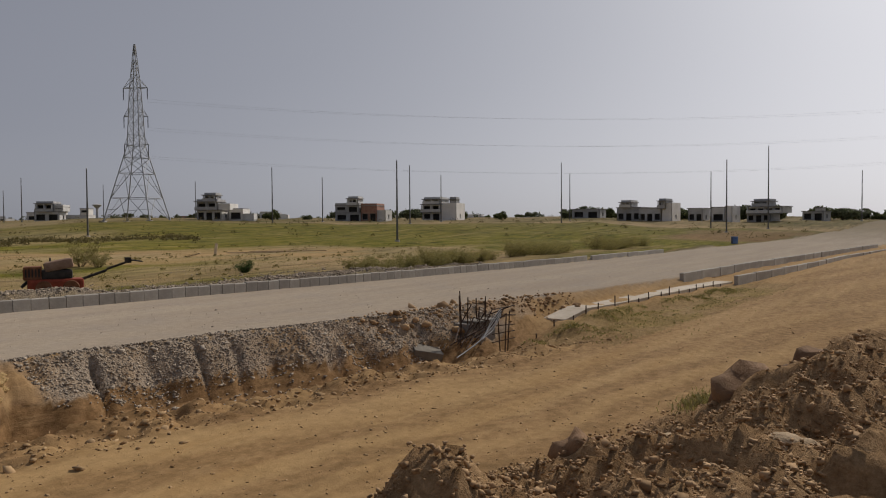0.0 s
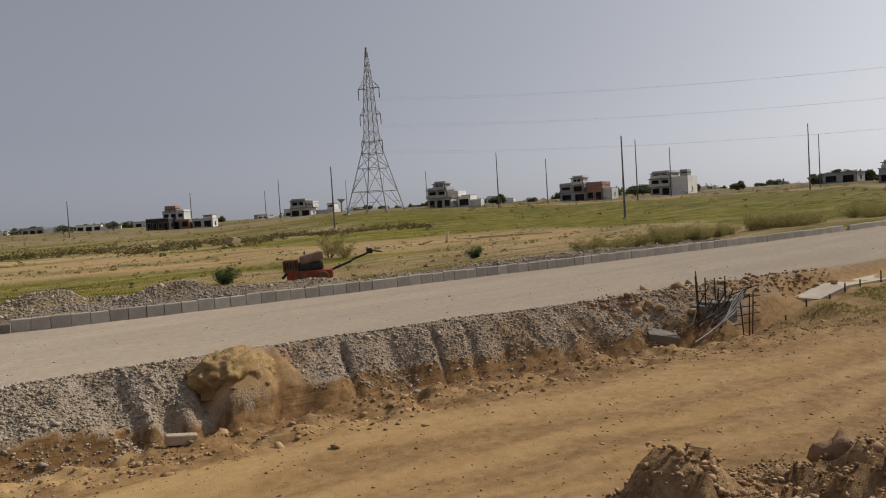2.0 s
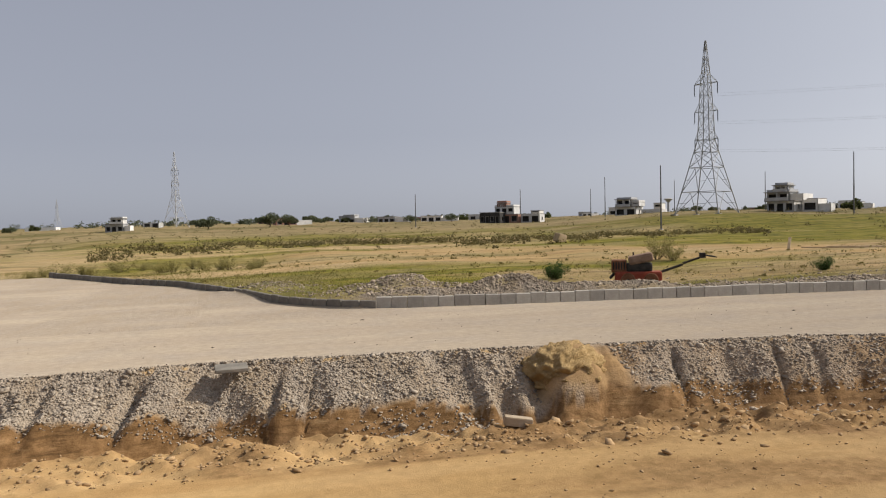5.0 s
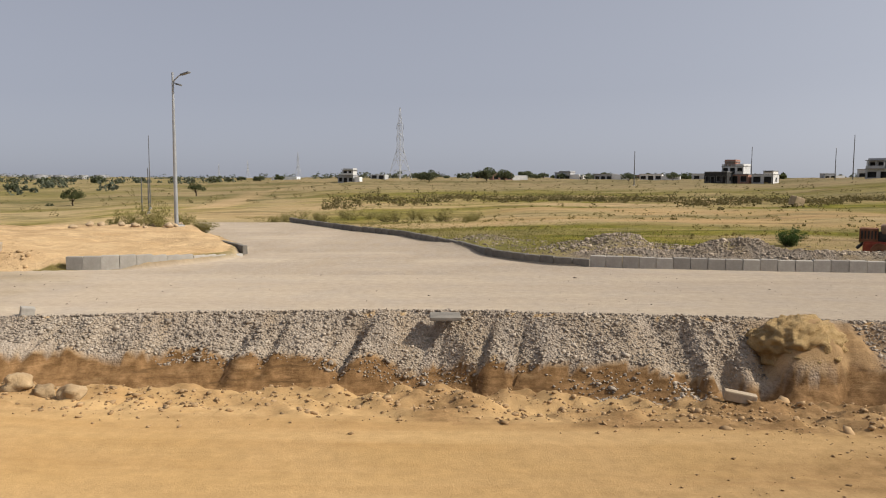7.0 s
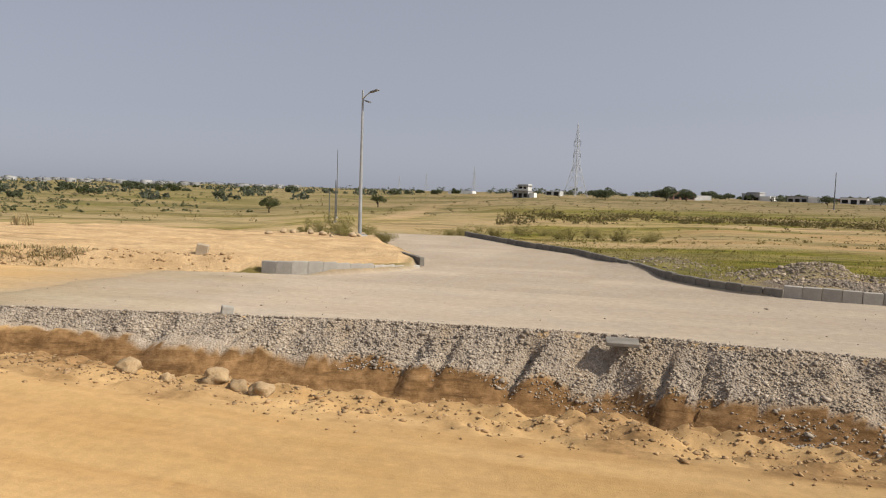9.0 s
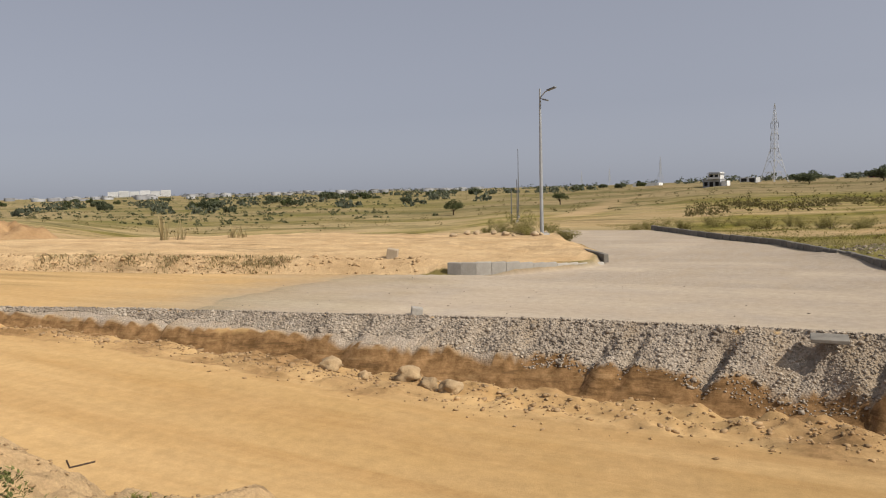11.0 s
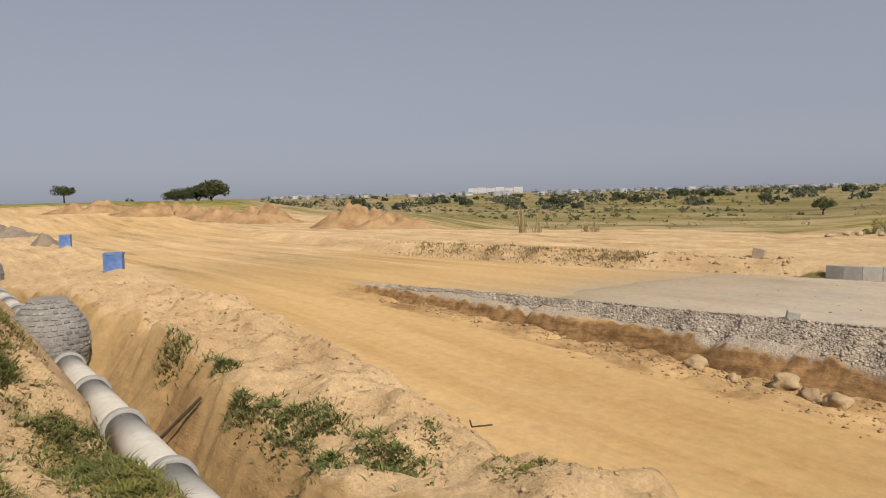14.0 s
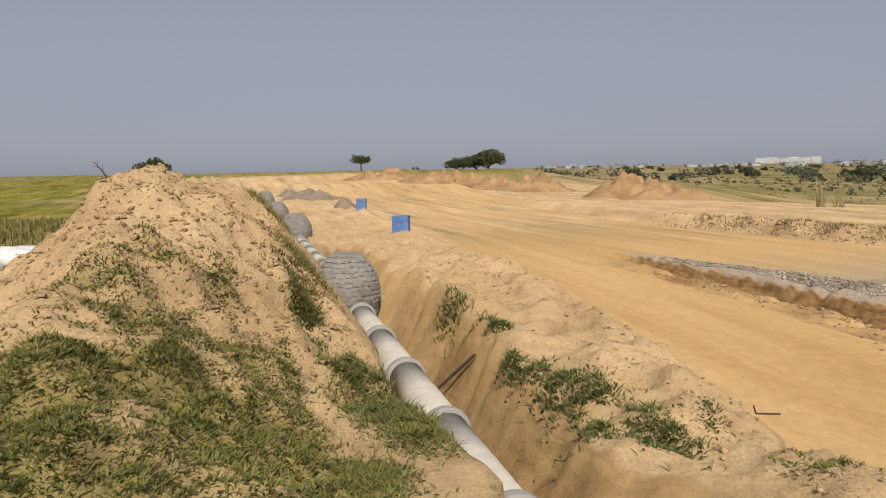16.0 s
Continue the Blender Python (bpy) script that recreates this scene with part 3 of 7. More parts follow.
    rub = zd + (line(x, (0, 0.75), (4, 0.6), (9, 0.62), (14, 0.55), (30, 0.4)) - zd) * step(-0.1, 4.2, b) + (0.26 * fbm(x, y, 1.5, 4, 81) + 0.3 * lumps + 0.28 * fbm(x, y, 0.42, 4, 83, 0.7)) * step(0, 0.8, b)
    rub = rub + 0.64 * np.exp(-(((x - 4.0) / 0.95) ** 2 + ((y - 2.55) / 0.75) ** 2)) + 0.5 * np.exp(-(((x - 9.6) / 1.6) ** 2 + ((y - 0.2) / 1.5) ** 2))
    near = left * bank + (1 - left) * rub
    stand_z = 1.0 + 0.06 * n_mid
    near = near + (stand_z - near) * (1 - step(0.7, 1.9, d))
    z = np.where(b > -0.1, near, z)
    # spoil heap along the trench
    hx = step(-0.5, 1.0, -x - 3)
    ridge_y = line(x, (-60, -0.2), (-25, -0.55), (-18, -0.8), (-14, -1.1), (-9, -1.25), (-5, -1.4), (0, -1.4))
    ridge_h = line(x, (-70, 1.0), (-40, 1.8), (-26, 2.2), (-21, 2.15), (-18.5, 2.3), (-16, 2.15), (-13.5, 2.3), (-12.3, 2.2), (-11.0, 2.42), (-10.2, 2.4), (-9.3, 2.15), (-7.0, 1.62), (-4.5, 1.12), (-2.5, 1.0), (0, 1.0))
    across = np.abs(y - ridge_y)
    spoil = ridge_h - np.where(y < ridge_y, 0.62 + 0.2 * step(6, 9, -x), 0.62) * np.maximum(np.sqrt(across ** 2 + 0.1) - 0.3, 0) * (0.3 + 0.7 * step(2.0, 8.0, -x))
    spoil = spoil + 0.22 * n_mid + 0.26 * n_fine + 0.1 * np.abs(fbm(x, y, 0.5, 3, 121)) * step(4, 8, -x)
    field_z = base_land(x, y) + line(d, (5, 0.1), (40, 0.0)) + 0.05 * n_mid
    low = step(7, 11, -x)
    spoil = np.where(y > ridge_y, np.minimum(spoil, 0.34 + 1.15 * (1.3 + trench_y(x) - y) + 3 * (1 - step(4.4, 7.0, -x))), spoil)
    spoil = np.maximum(spoil, np.where(y < ridge_y, field_z, -9))
    lipn = 1.24 + 0.12 * wob + trench_y(x)
    z = np.where((x < -1.0) & (y < lipn), np.maximum(spoil, np.where(y > ridge_y, 0.62 - 0.36 * step(4.5, 8.0, -x) * step(-0.6, 0.8, y) + 0.1 * n_mid, -9)), z)
    z = np.where((x >= -1.0) & (b > 3), z + (field_z - z) * step(4.5, 9.0, b) * step(2.0, 6.0, d), z)
    tr = (x < -3.6 + 0.5 * wob) & (x > -56) & (y >= lipn) & (y < 3.0 + 0.6 * trench_y(x))
    tz = -0.42 + 1.6 * step(1.6, 2.95, y - 0.6 * trench_y(x) + 0.2 * gully + 0.45 * wob) + 0.16 * n_mid + 0.09 * n_fine
    pit = tr & (tz < z)
    z = np.where(pit, tz, z)
    # far off, everything follows the lie of the land
    afar = np.where(x < 0, step(42, 80, d), step(95, 150, d))
    z = np.where(y < k, z * (1 - afar) + (base_land(x, y) + 0.3 * n_big) * afar, z)
    # soil shares
    grey = np.where(band, road * step(-19, -8, x + 2.5 * wob), 0) + side * (y > k - 0.3)
    grey = np.clip(grey, 0, 1)
    dirt = np.where((y < e) & (b < 0.1), 1.0, 0) * one
    dirt = np.maximum(dirt, np.where(band, 1 - step(-19, -8, x + 2.5 * wob), 0))
    dirt_r = line(x, (2, 0.0), (8, 0.35), (20, 0.8), (60, 1.0))
    sand = np.maximum(lot, np.where(b > -0.1, np.maximum(left, y < 0.4), 0))
    left_far = step(24, 40, -x) * (y > 2) * (y < 60) * (1 - step(70, 110, d))
    sand = np.maximum(sand, np.clip(left_far * (0.7 + 0.9 * n_big), 0, 1) * (y < 40 + 10 * wob))
    sand = np.where((y < ridge_y - 2.6 + wob) & (b > 1), 0, sand)
    west = step(18, 36, -x) * (d < 130)
    sand = np.maximum(sand, np.where(dirt > 0.5, west, 0))
    dirt = dirt * (1 - west * np.clip(0.6 + 1.2 * n_big, 0.2, 0.95))
    over = step(88, 112, d + 30 * n_big) * (x < 0) * (y < 60)
    dirt, sand = dirt * (1 - over), sand * (1 - 0.9 * over)
    sand = np.where(pit, 0.35, sand)
    dirt = np.where(pit, 0.75, dirt)
    sand = np.where((y > k + 0.3 * step(-11.6, -10.9, x)) & (y < rim) & (x < side_left(y) - 0.25) & (x < -6.5) & (x > -70), 1.0, sand)
    gravel = np.where((s > -0.12) & (s < s1 * (1.0 + 0.25 * n_mid)), 1.0, 0) * step(0.02, 0.2, dep) * (1 - step(19, 23, x) * 0.7)
    gravel = np.maximum(gravel, np.clip(heap * 1.6, 0, 1) * np.clip(0.8 + 1.4 * n_mid, 0.25, 1))
    gravel = np.maximum(gravel, np.clip(h2 * 2.2, 0, 1) * 0.55) * (1 - np.clip(cl * 1.5, 0, 0.9))
    gravel = np.where(on_slope & (s < s1), gravel, np.where(s > 0, gravel * (y >= e), gravel))
    gravel = np.where(on_slope & (x > 7), gravel * np.clip(0.8 + 1.4 * n_mid, 0.35, 1), gravel)
    earth_r = np.where(on_slope & (x > 7), 0.6, 0)
    gravel = gravel + (1 - gravel) * 0.45 * side * step(0.1, 0.4, vnoise(x * 0.5, y * 0.5, 5) + 0.4)
    earth = np.where((s >= s1 * 0.95) & (s < s2 + 0.5), 1.0, 0) * step(0.05, 0.3, dep) * (1 - step(19, 22, x))
    earth = np.maximum(earth, np.where(pit, np.clip(0.42 + 0.8 * n_mid - 0.3 * step(0.1, 0.7, z), 0.0, 0.7), 0))
    earth = np.maximum(earth, np.where((s > s2) & (s < toe + 0.25), np.clip(line(x, (0, 0.25), (2.5, 0.62)) + 1.1 * n_mid, 0, 0.85), 0) * step(0.15, 0.5, dep) * (1 - step(19, 22, x)))
    earth = np.maximum(earth, 0.45 * cl)
    earth = np.maximum(earth, earth_r * (1 - step(19, 22, x)))
    strip = ((s > 1.7) & (s < toe + 0.6)) * step(18.5, 21, x) * (1 - step(32, 37, x))
    green = strip * step(-0.25, 0.1, n_mid)
    dirt = np.where(strip > 0, 0.4, dirt)
    az = np.degrees(np.arctan2(x, y))
    fieldmask = (y > k + 0.8) & (lot < 0.3)
    fg = step(20, 30, d) * (1 - step(140, 190, d)) * step(-14, -6, az) * (1 - step(84, 92, az))
    fg = fg * np.clip(0.8 + 0.5 * step(34, 45, az) * step(55, 70, d) + 1.5 * fbm(x * 0.35, y, 5, 3, 91), 0, 1)
    fieldmask = fieldmask & ~((y < rim) & (x < -6.5))
    green = np.maximum(green, np.where(fieldmask, fg, 0) * (1 - side))
    wn_ = 8 * fbm(x * 0.3, y * 0.3, 6, 3, 93)
    bare = step(42, 47, d + wn_) * (1 - step(64, 72, d + wn_)) * step(-2, 8, az) * (1 - step(58, 68, az)) * fieldmask * (1 - side)
    lush = step(72, 80, d + wn_) * (1 - step(150, 175, d)) * step(30, 38, az) * (1 - step(80, 86, az)) * fieldmask
    green = np.maximum(green * (1 - 0.75 * bare), 0.9 * lush * np.clip(0.9 + 1.2 * fbm(x * 0.3, y * 0.3, 4, 3, 94), 0, 1))
    vg = step(-62, -50, az) * (1 - step(-20, -10, az)) * step(40, 60, d)
    green = np.maximum(green, vg * np.clip(0.28 + 1.4 * fbm(x, y, 35, 3, 95), 0, 0.95) * (lot < 0.5))
    lg = ((az < -68) | (az > 110)) * step(70, 95, d)
    green = np.maximum(green, lg * 0.85)
    lane = step(158, 164, d + wn_) * (1 - step(176, 184, d + wn_)) * step(37, 41, az) * (1 - step(84, 88, az))
    sand = np.maximum(sand, 0.85 * lane)
    green = green * (1 - 0.9 * lane)
    plough = step(74, 78, az + 4 * n_big) * (1 - step(87, 90, az)) * step(96, 104, d + wn_) * (1 - step(140, 150, d + wn_)) * fieldmask
    earth = np.maximum(earth, 0.75 * plough)
    green = green * (1 - 0.9 * plough)
    south_f = (y < ridge_y - 2.6 + wob) & (d > 6) & (y < 0)
    green = np.maximum(green, np.where(south_f, np.clip(0.75 + 1.2 * n_big, 0, 1), 0))
    moss = turf(x, y) * (x < -1.2) * (y < 1.5)
    green = np.maximum(green, 0.75 * moss)
    sand = sand * (1 - 0.75 * moss)
    tread = np.clip(0.15 + 2.2 * fbm(x * 0.22, y, 4.0, 3, 99), 0, 1) * fieldmask * (d < 120) * step(0, 8, y - k)
    sand = np.maximum(sand, 0.5 * tread * (1 - side) * (1 - lush))
    dirt = np.maximum(dirt, bare * np.clip(0.4 + 1.5 * fbm(x * 0.3, y, 2.5, 3, 92), 0, 0.75))
    green = green * (1 - 0.8 * tread * (1 - lush))
    track = np.full_like(x, 99.0)
    for a_, b_ in (((-30.2, 95.3), (-48.4, 194.0)), ((-48.4, 194.0), (-48.6, 275.8))):
        ux, uy = b_[0] - a_[0], b_[1] - a_[1]
        tt = np.clip(((x - a_[0]) * ux + (y - a_[1]) * uy) / (ux * ux + uy * uy), 0, 1)
        track = np.minimum(track, np.hypot(x - a_[0] - tt * ux, y - a_[1] - tt * uy))
    sand = np.maximum(sand, 0.8 * (1 - step(2.0, 4.5, track + 1.5 * wob)))
    rubble = np.where(b > -0.25, (1 - left) * step(-0.15, 0.2, b), 0) * (d > 0.5)
    rubble = np.where((x > -1) & (y < -3), 0, rubble)
    rubble = np.maximum(rubble, (1 - left) * (b > 0) * (d < 14))
    rubble = np.maximum(rubble, 0.42 * dirt_r * ((y < e) & (b < 0)))
    worn = np.clip(0.45 + 2.4 * fbm(x * 0.07, b, 0.55, 4, 103, 0.6), 0, 1) * step(0, 7, x) * ((b < 0.1) & (s > toe))
    earth = np.maximum(earth, 0.6 * worn * (1 - step(60, 110, d)))
    return z, np.stack([grey, np.where(grey > 0.5, 0, dirt), sand, one], -1), np.stack([earth, green, rubble, gravel], -1), (grey > 0.5), (dirt > 0.5) & (grey <= 0.5) & (b < 0) & (s > toe) & (np.abs(x) < 300)


def land(x, y):
    return float(soils(np.array([float(x)]), np.array([float(y)]))[0][0])


def lands(x, y):
    return soils(np.asarray(x, dtype=float), np.asarray(y, dtype=float))[0]


def spread(lo, hi, fine, ratio, reach):
    core = np.arange(lo, hi, fine)
    out, g, v = [], fine, 0.0
    while v < reach:
        g *= ratio
        v += g
        out.append(v)
    out = np.array(out)
    return np.concatenate([(lo - out)[::-1], core, hi + out])


def build_ground():
    xs, ys = spread(-17.0, 14.0, 0.085, 1.05, 3600), spread(-3.0, 22.8, 0.088, 1.05, 3600)
    gx, gy = np.meshgrid(xs, ys)
    nx, ny = len(xs), len(ys)
    z, ca, cb, is_road, is_dirt = soils(gx.ravel(), gy.ravel())
    co = np.stack([gx.ravel(), gy.ravel(), z], -1)
    i = np.arange((nx - 1) * (ny - 1))
    r, c = i // (nx - 1), i % (nx - 1)
    q = r * nx + c
    quads = np.stack([q, q + 1, q + nx + 1, q + nx], -1)
    which = np.where(is_road[quads].sum(1) >= 2, 1, np.where(is_dirt[quads].sum(1) >= 2, 2, 0))
    tags = (("ground", "dry fields, spoil banks and trench of sandy soil", "ground"), ("road", "unpaved grey road of rolled stone base", "road"), ("dirt_road", "packed orange-tan dirt track with wheel marks", "road"))
    for k, (name, label, cat) in enumerate(tags):
        f = quads[which == k]
        used = np.unique(f)
        back_map = np.zeros(nx * ny, dtype=np.int32)
        back_map[used] = np.arange(len(used))
        me = raw_mesh(name, co[used], back_map[f])
        for an, arr in (("soil_a", ca), ("soil_b", cb)):
            at = me.attributes.new(an, "FLOAT_COLOR", "POINT")
            at.data.foreach_set("color", arr[used].astype(np.float32).ravel())
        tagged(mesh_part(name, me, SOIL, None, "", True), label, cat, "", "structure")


build_ground()


def bearing(az, dist):
    """A place of the plan from a compass bearing (clockwise from +y) and a distance from the origin."""
    return dist * math.sin(radians(az)), dist * math.cos(radians(az))


def seated(x, y, r=0.3):
    """The lowest ground under a small footprint, for things that stand on uneven soil."""
    a = np.linspace(0, 2 * math.pi, 9)[:-1]
    return float(lands(x + r * np.cos(a), y + r * np.sin(a)).min())


# ---- kerbs ----
def kerb_mesh(name, length, depth, height, bevel):
    bm = bmesh.new()
    box(bm, -length / 2, -depth / 2, 0, length / 2, depth / 2, height)
    bmesh.ops.bevel(bm, geom=[e for e in bm.edges if e.verts[0].co.z > height - 0.01 and e.verts[1].co.z > height - 0.01], offset=bevel, segments=1, affect="EDGES")
    me = bpy.data.meshes.new(name)
    bm.to_mesh(me)
    bm.free()
    return me


def stones_along(parent, points, step_len, me, material, rng, z0=-0.06, side=0.09, sink=0.0):
    """Kerb stones set end to end along a line of the plan."""
    if not me.materials:
        me.materials.append(material)
    pts = [Vector((p[0], p[1], 0)) for p in points]
    seg, gone, whole = 0, 0.0, sum((b - a).length for a, b in zip(pts, pts[1:]))
    cur = pts[0].copy()
    while True:
        rest = step_len
        a = cur.copy()
        while seg < len(pts) - 1 and (pts[seg + 1] - cur).length < rest:
            rest -= (pts[seg + 1] - cur).length
            cur = pts[seg + 1].copy()
            seg += 1
        if seg >= len(pts) - 1:
            return
        cur = cur + (pts[seg + 1] - cur).normalized() * rest
        mid, d = (a + cur) / 2, cur - a
        gone += step_len
        ob = new("kerb_stone", me)
        ob.parent = parent
        off = Vector((-d.y, d.x, 0)).normalized() * side
        ob.matrix_basis = pose(mid.x + off.x, mid.y + off.y, z0 - sink * max(0.0, gone / whole - 0.3) + rng.uniform(-0.018, 0.012), rng.uniform(-1.2, 1.2), rng.uniform(-0.7, 0.7), math.degrees(math.atan2(d.y, d.x)) + rng.uniform(-1.6, 1.6))


rng = random.Random(5)
nrng = np.random.default_rng(12)
kerb = thing("kerb", 0, 0, 0, 0, "grey precast concrete kerb stones along the road", "kerb", "", "structure")
KERB_STONE = kerb_mesh("kerb_stone", 0.468, 0.16, 0.40, 0.02)
xs_ = np.arange(4.4, 46, 1.0)
stones_along(kerb, [(float(x), float(y_kerb(x))) for x in xs_], 0.485, KERB_STONE, KERB, rng)
kerb_far = thing("kerb", 0, 0, 0, 0, "grey precast concrete kerb running off along the road", "kerb", "", "structure")
KERB_LONG = kerb_mesh("kerb_long", 1.96, 0.16, 0.38, 0.02)
stones_along(kerb_far, [(float(x), float(y_kerb(x))) for x in np.arange(46, 62, 2.0)], 2.0, KERB_LONG, KERB, rng)
# These stones take the darker concrete because their faces turn from the sun.
kerb_side = thing("kerb", 0, 0, 0, 0, "kerb stones curving along the side road, darkened for their shaded faces", "kerb", "", "structure")
KERB_LOW = kerb_mesh("kerb_low", 0.575, 0.16, 0.30, 0.02)
side_pts = [(float(side_right(y)), float(y)) for y in (47.5, 43, 38.8, 37, 35.3, 32, 28.8, 27, 25.6, 24.8, 24.2, 23.6, 23, 22.6)] + [(4.4, 22.25)]
stones_along(kerb_side, side_pts, 0.61, KERB_LOW, KERB_DARK, rng, -0.06)
kerb_corner = thing("kerb", 0, 0, 0, 0, "pale grey kerb stones round the corner of the sand lot", "kerb", "", "structure")
KERB_TALL = kerb_mesh("kerb_tall", 0.472, 0.16, 0.46, 0.02)
stones_along(kerb_corner, [(-10.6, 20.85), (-9.9, 20.85), (-9.2, 21.15), (-8.6, 21.7), (-8.1, 22.4), (-7.4, 23.6), (-6.9, 24.8), (-6.7, 25.6)], 0.485, KERB_TALL, KERB, rng, -0.06, 0.09, 0.5)
kerb_stub = thing("kerb", 0, 0, 0, 0, "short run of dark kerb stones on the side road", "kerb", "", "structure")
stones_along(kerb_stub, [(-6.75, 25.75), (-7.3, 26.6), (-8.0, 27.6), (-8.9, 28.7)], 0.61, KERB_LOW, KERB_DARK, rng, 0.02)

# precast kerb walls and drain on the near side of the road, further along
KERB_WALL = kerb_mesh("kerb_wall", 2.4, 0.18, 0.42, 0.02)
wall_run = thing("kerb", 0, 0, 0, 0, "long precast concrete kerb units in a row", "kerb", "", "structure")
stones_along(wall_run, [(33.0, 8.2), (44, 7.2), (60, 5.4), (84, 2.4)], 2.5, KERB_WALL, KERB, rng, -0.2, 0.0)
wall_run_b = thing("kerb", 0, 0, 0, 0, "second row of precast concrete kerb units beside the drain", "kerb", "", "structure")
stones_along(wall_run_b, [(35.0, 6.35), (40, 5.7), (50, 4.6), (60, 3.6), (84, 0.4)], 2.5, KERB_WALL, KERB, rng, -0.38, 0.0)


def strip_slab(name, pts, half, thick, material, label, category):
    bm = bmesh.new()
    rows = []
    for k, (x, y) in enumerate(pts):
        g = lands([x, x, x], [y - half, y, y + half])
        z = 0.5 * float(np.median(g) + g.min()) + 0.05
        a, b = pts[max(k - 1, 0)], pts[min(k + 1, len(pts) - 1)]
        d = Vector((b[0] - a[0], b[1] - a[1], 0)).normalized()
        n = Vector((-d.y, d.x, 0)) * half
        rows.append([bm.verts.new((x + s * n.x, y + s * n.y, h)) for s, h in ((-1, z), (1, z), (1, z - thick), (-1, z - thick))])
    for a, b in zip(rows, rows[1:]):
        for k in range(4):
            bm.faces.new((a[k], a[(k + 1) % 4], b[(k + 1) % 4], b[k]))
    bm.faces.new(rows[0]), bm.faces.new(rows[-1][::-1])
    bmesh.ops.recalc_face_normals(bm, faces=bm.faces)
    return tagged(part(name, bm, material), label, category, "", "structure")


strip_slab("drain", [(21.7, 9.2), (23, 8.95), (25, 8.6), (28, 8.1), (31.5, 7.55), (35.4, 6.95)], 0.4, 0.32, KERB_PALE, "pale dusty concrete floor of an unfinished roadside drain", "drain")
lip_bars = thing("starter_bars", 0, 0, 0, 0, "short rusty starter bars along the unfinished drain", "rebar", "", "structure")
for k in range(17):
    u_ = 20.2 + 0.85 * k + rng.uniform(-0.2, 0.2)
    v_ = float(np.interp(u_, [19.6, 25, 35.4], [9.1, 8.15, 6.5]))
    bm = bmesh.new()
    rod(bm, (u_, v_, land(u_, v_) - 0.1), (u_ + rng.uniform(-0.05, 0.05), v_, land(u_, v_) + rng.uniform(0.12, 0.34)), 0.02, None, 6)
    part("bar", bm, REBAR, lip_bars)

# ---- steel lattice towers ----


def tower(x, y, z, rz, height, base, thick, label, fine=True, LATTICE=LATTICE):
    """Transmission tower: four legs, braced panels, three pairs of arms and hanging insulators."""
    t = thing("transmission_tower", x, y, z, rz, label, "pylon", "transmission towers")
    levels = [0.0, 0.13, 0.27, 0.36, 0.43, 0.49, 0.555, 0.62, 0.69, 0.755, 0.83, 0.91, 1.0]
    half = [np.interp(f, [0, 0.43, 0.76, 1.0], [base / 2, base * 0.135, base * 0.085, base * 0.012]) for f in levels]
    quad = [(-1, -1), (1, -1), (1, 1), (-1, 1)]

    def node(k, c):
        return Vector((quad[c % 4][0] * half[k], quad[c % 4][1] * half[k], levels[k] * height))

    for c in range(4):
        bm = bmesh.new()
        tube(bm, [node(k, c) for k in range(len(levels))], [thick * (1.0 - 0.5 * f) for f in levels], 4)
        part("leg", bm, LATTICE, t)
    for c in range(4):
        for k in range(len(levels) - 1):
            bm = bmesh.new()
            r = thick * (0.5 if k < 4 else 0.36)
            mid = (node(k + 1, c) + node(k + 1, c + 1)) / 2
            if k < 2:
                rod(bm, node(k, c), mid, r, None, 4), rod(bm, node(k, c + 1), mid, r, None, 4)
                if fine:
                    rod(bm, (node(k, c) + mid) / 2, (node(k, c) + node(k + 1, c)) / 2, r * 0.7, None, 4)
                    rod(bm, (node(k, c + 1) + mid) / 2, (node(k, c + 1) + node(k + 1, c + 1)) / 2, r * 0.7, None, 4)
            else:
                rod(bm, node(k, c), node(k + 1, c + 1), r, None, 4), rod(bm, node(k, c + 1), node(k + 1, c), r, None, 4)
            rod(bm, node(k + 1, c), node(k + 1, c + 1), r, None, 4)
            part("brace", bm, LATTICE, t)
    for f in (0.435, 0.595, 0.755):
        for s in (-1, 1):
            reach, hw = s * base * 0.265, np.interp(f, [0.43, 0.76], [base * 0.135, base * 0.085])
            h = f * height
            bm = bmesh.new()
            for q in (-1, 1):
                rod(bm, (s * hw * 0.9, q * hw * 0.9, h), (reach, 0, h), thick * 0.55, None, 4)
                rod(bm, (s * hw * 0.9, q * hw * 0.9, h + 0.05 * height), (reach, 0, h), thick * 0.4, None, 4)
            arm = part("cross_arm", bm, LATTICE, t)
            bm = bmesh.new()
            prof = [(0.02, 0)]
            for k in range(9):
                prof += [(thick * 0.45, -0.02 - k * 0.062 * height / 9), (thick * 0.95, -0.035 - k * 0.062 * height / 9)]
            prof += [(0.02, -0.066 * height)]
            lathe(bm, prof, 6, Matrix.Translation((reach, 0, h)))
            part("insulator", bm, IRON, arm, "dark insulator string")
    for c in range(4):
        bm = bmesh.new()
        q = node(0, c)
        box(bm, q.x - 0.5, q.y - 0.5, -1.2, q.x + 0.5, q.y + 0.5, 0.12)
        part("footing", bm, CONCRETE, t, "concrete footing block")
    return t


TX, TY = bearing(35.85, 160)
TZ = land(TX, TY)
tower(TX, TY, TZ, -62, 38.2 - TZ, 9.2, 0.12, "tall galvanised steel lattice transmission tower in the field")
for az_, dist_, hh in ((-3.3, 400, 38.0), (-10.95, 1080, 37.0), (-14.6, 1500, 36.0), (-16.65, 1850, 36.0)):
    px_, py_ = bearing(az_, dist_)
    tower(px_, py_, land(px_, py_), -40, hh, 9.0, 0.13, "steel lattice transmission tower far off in the haze", dist_ < 500, LATTICE_HAZED)


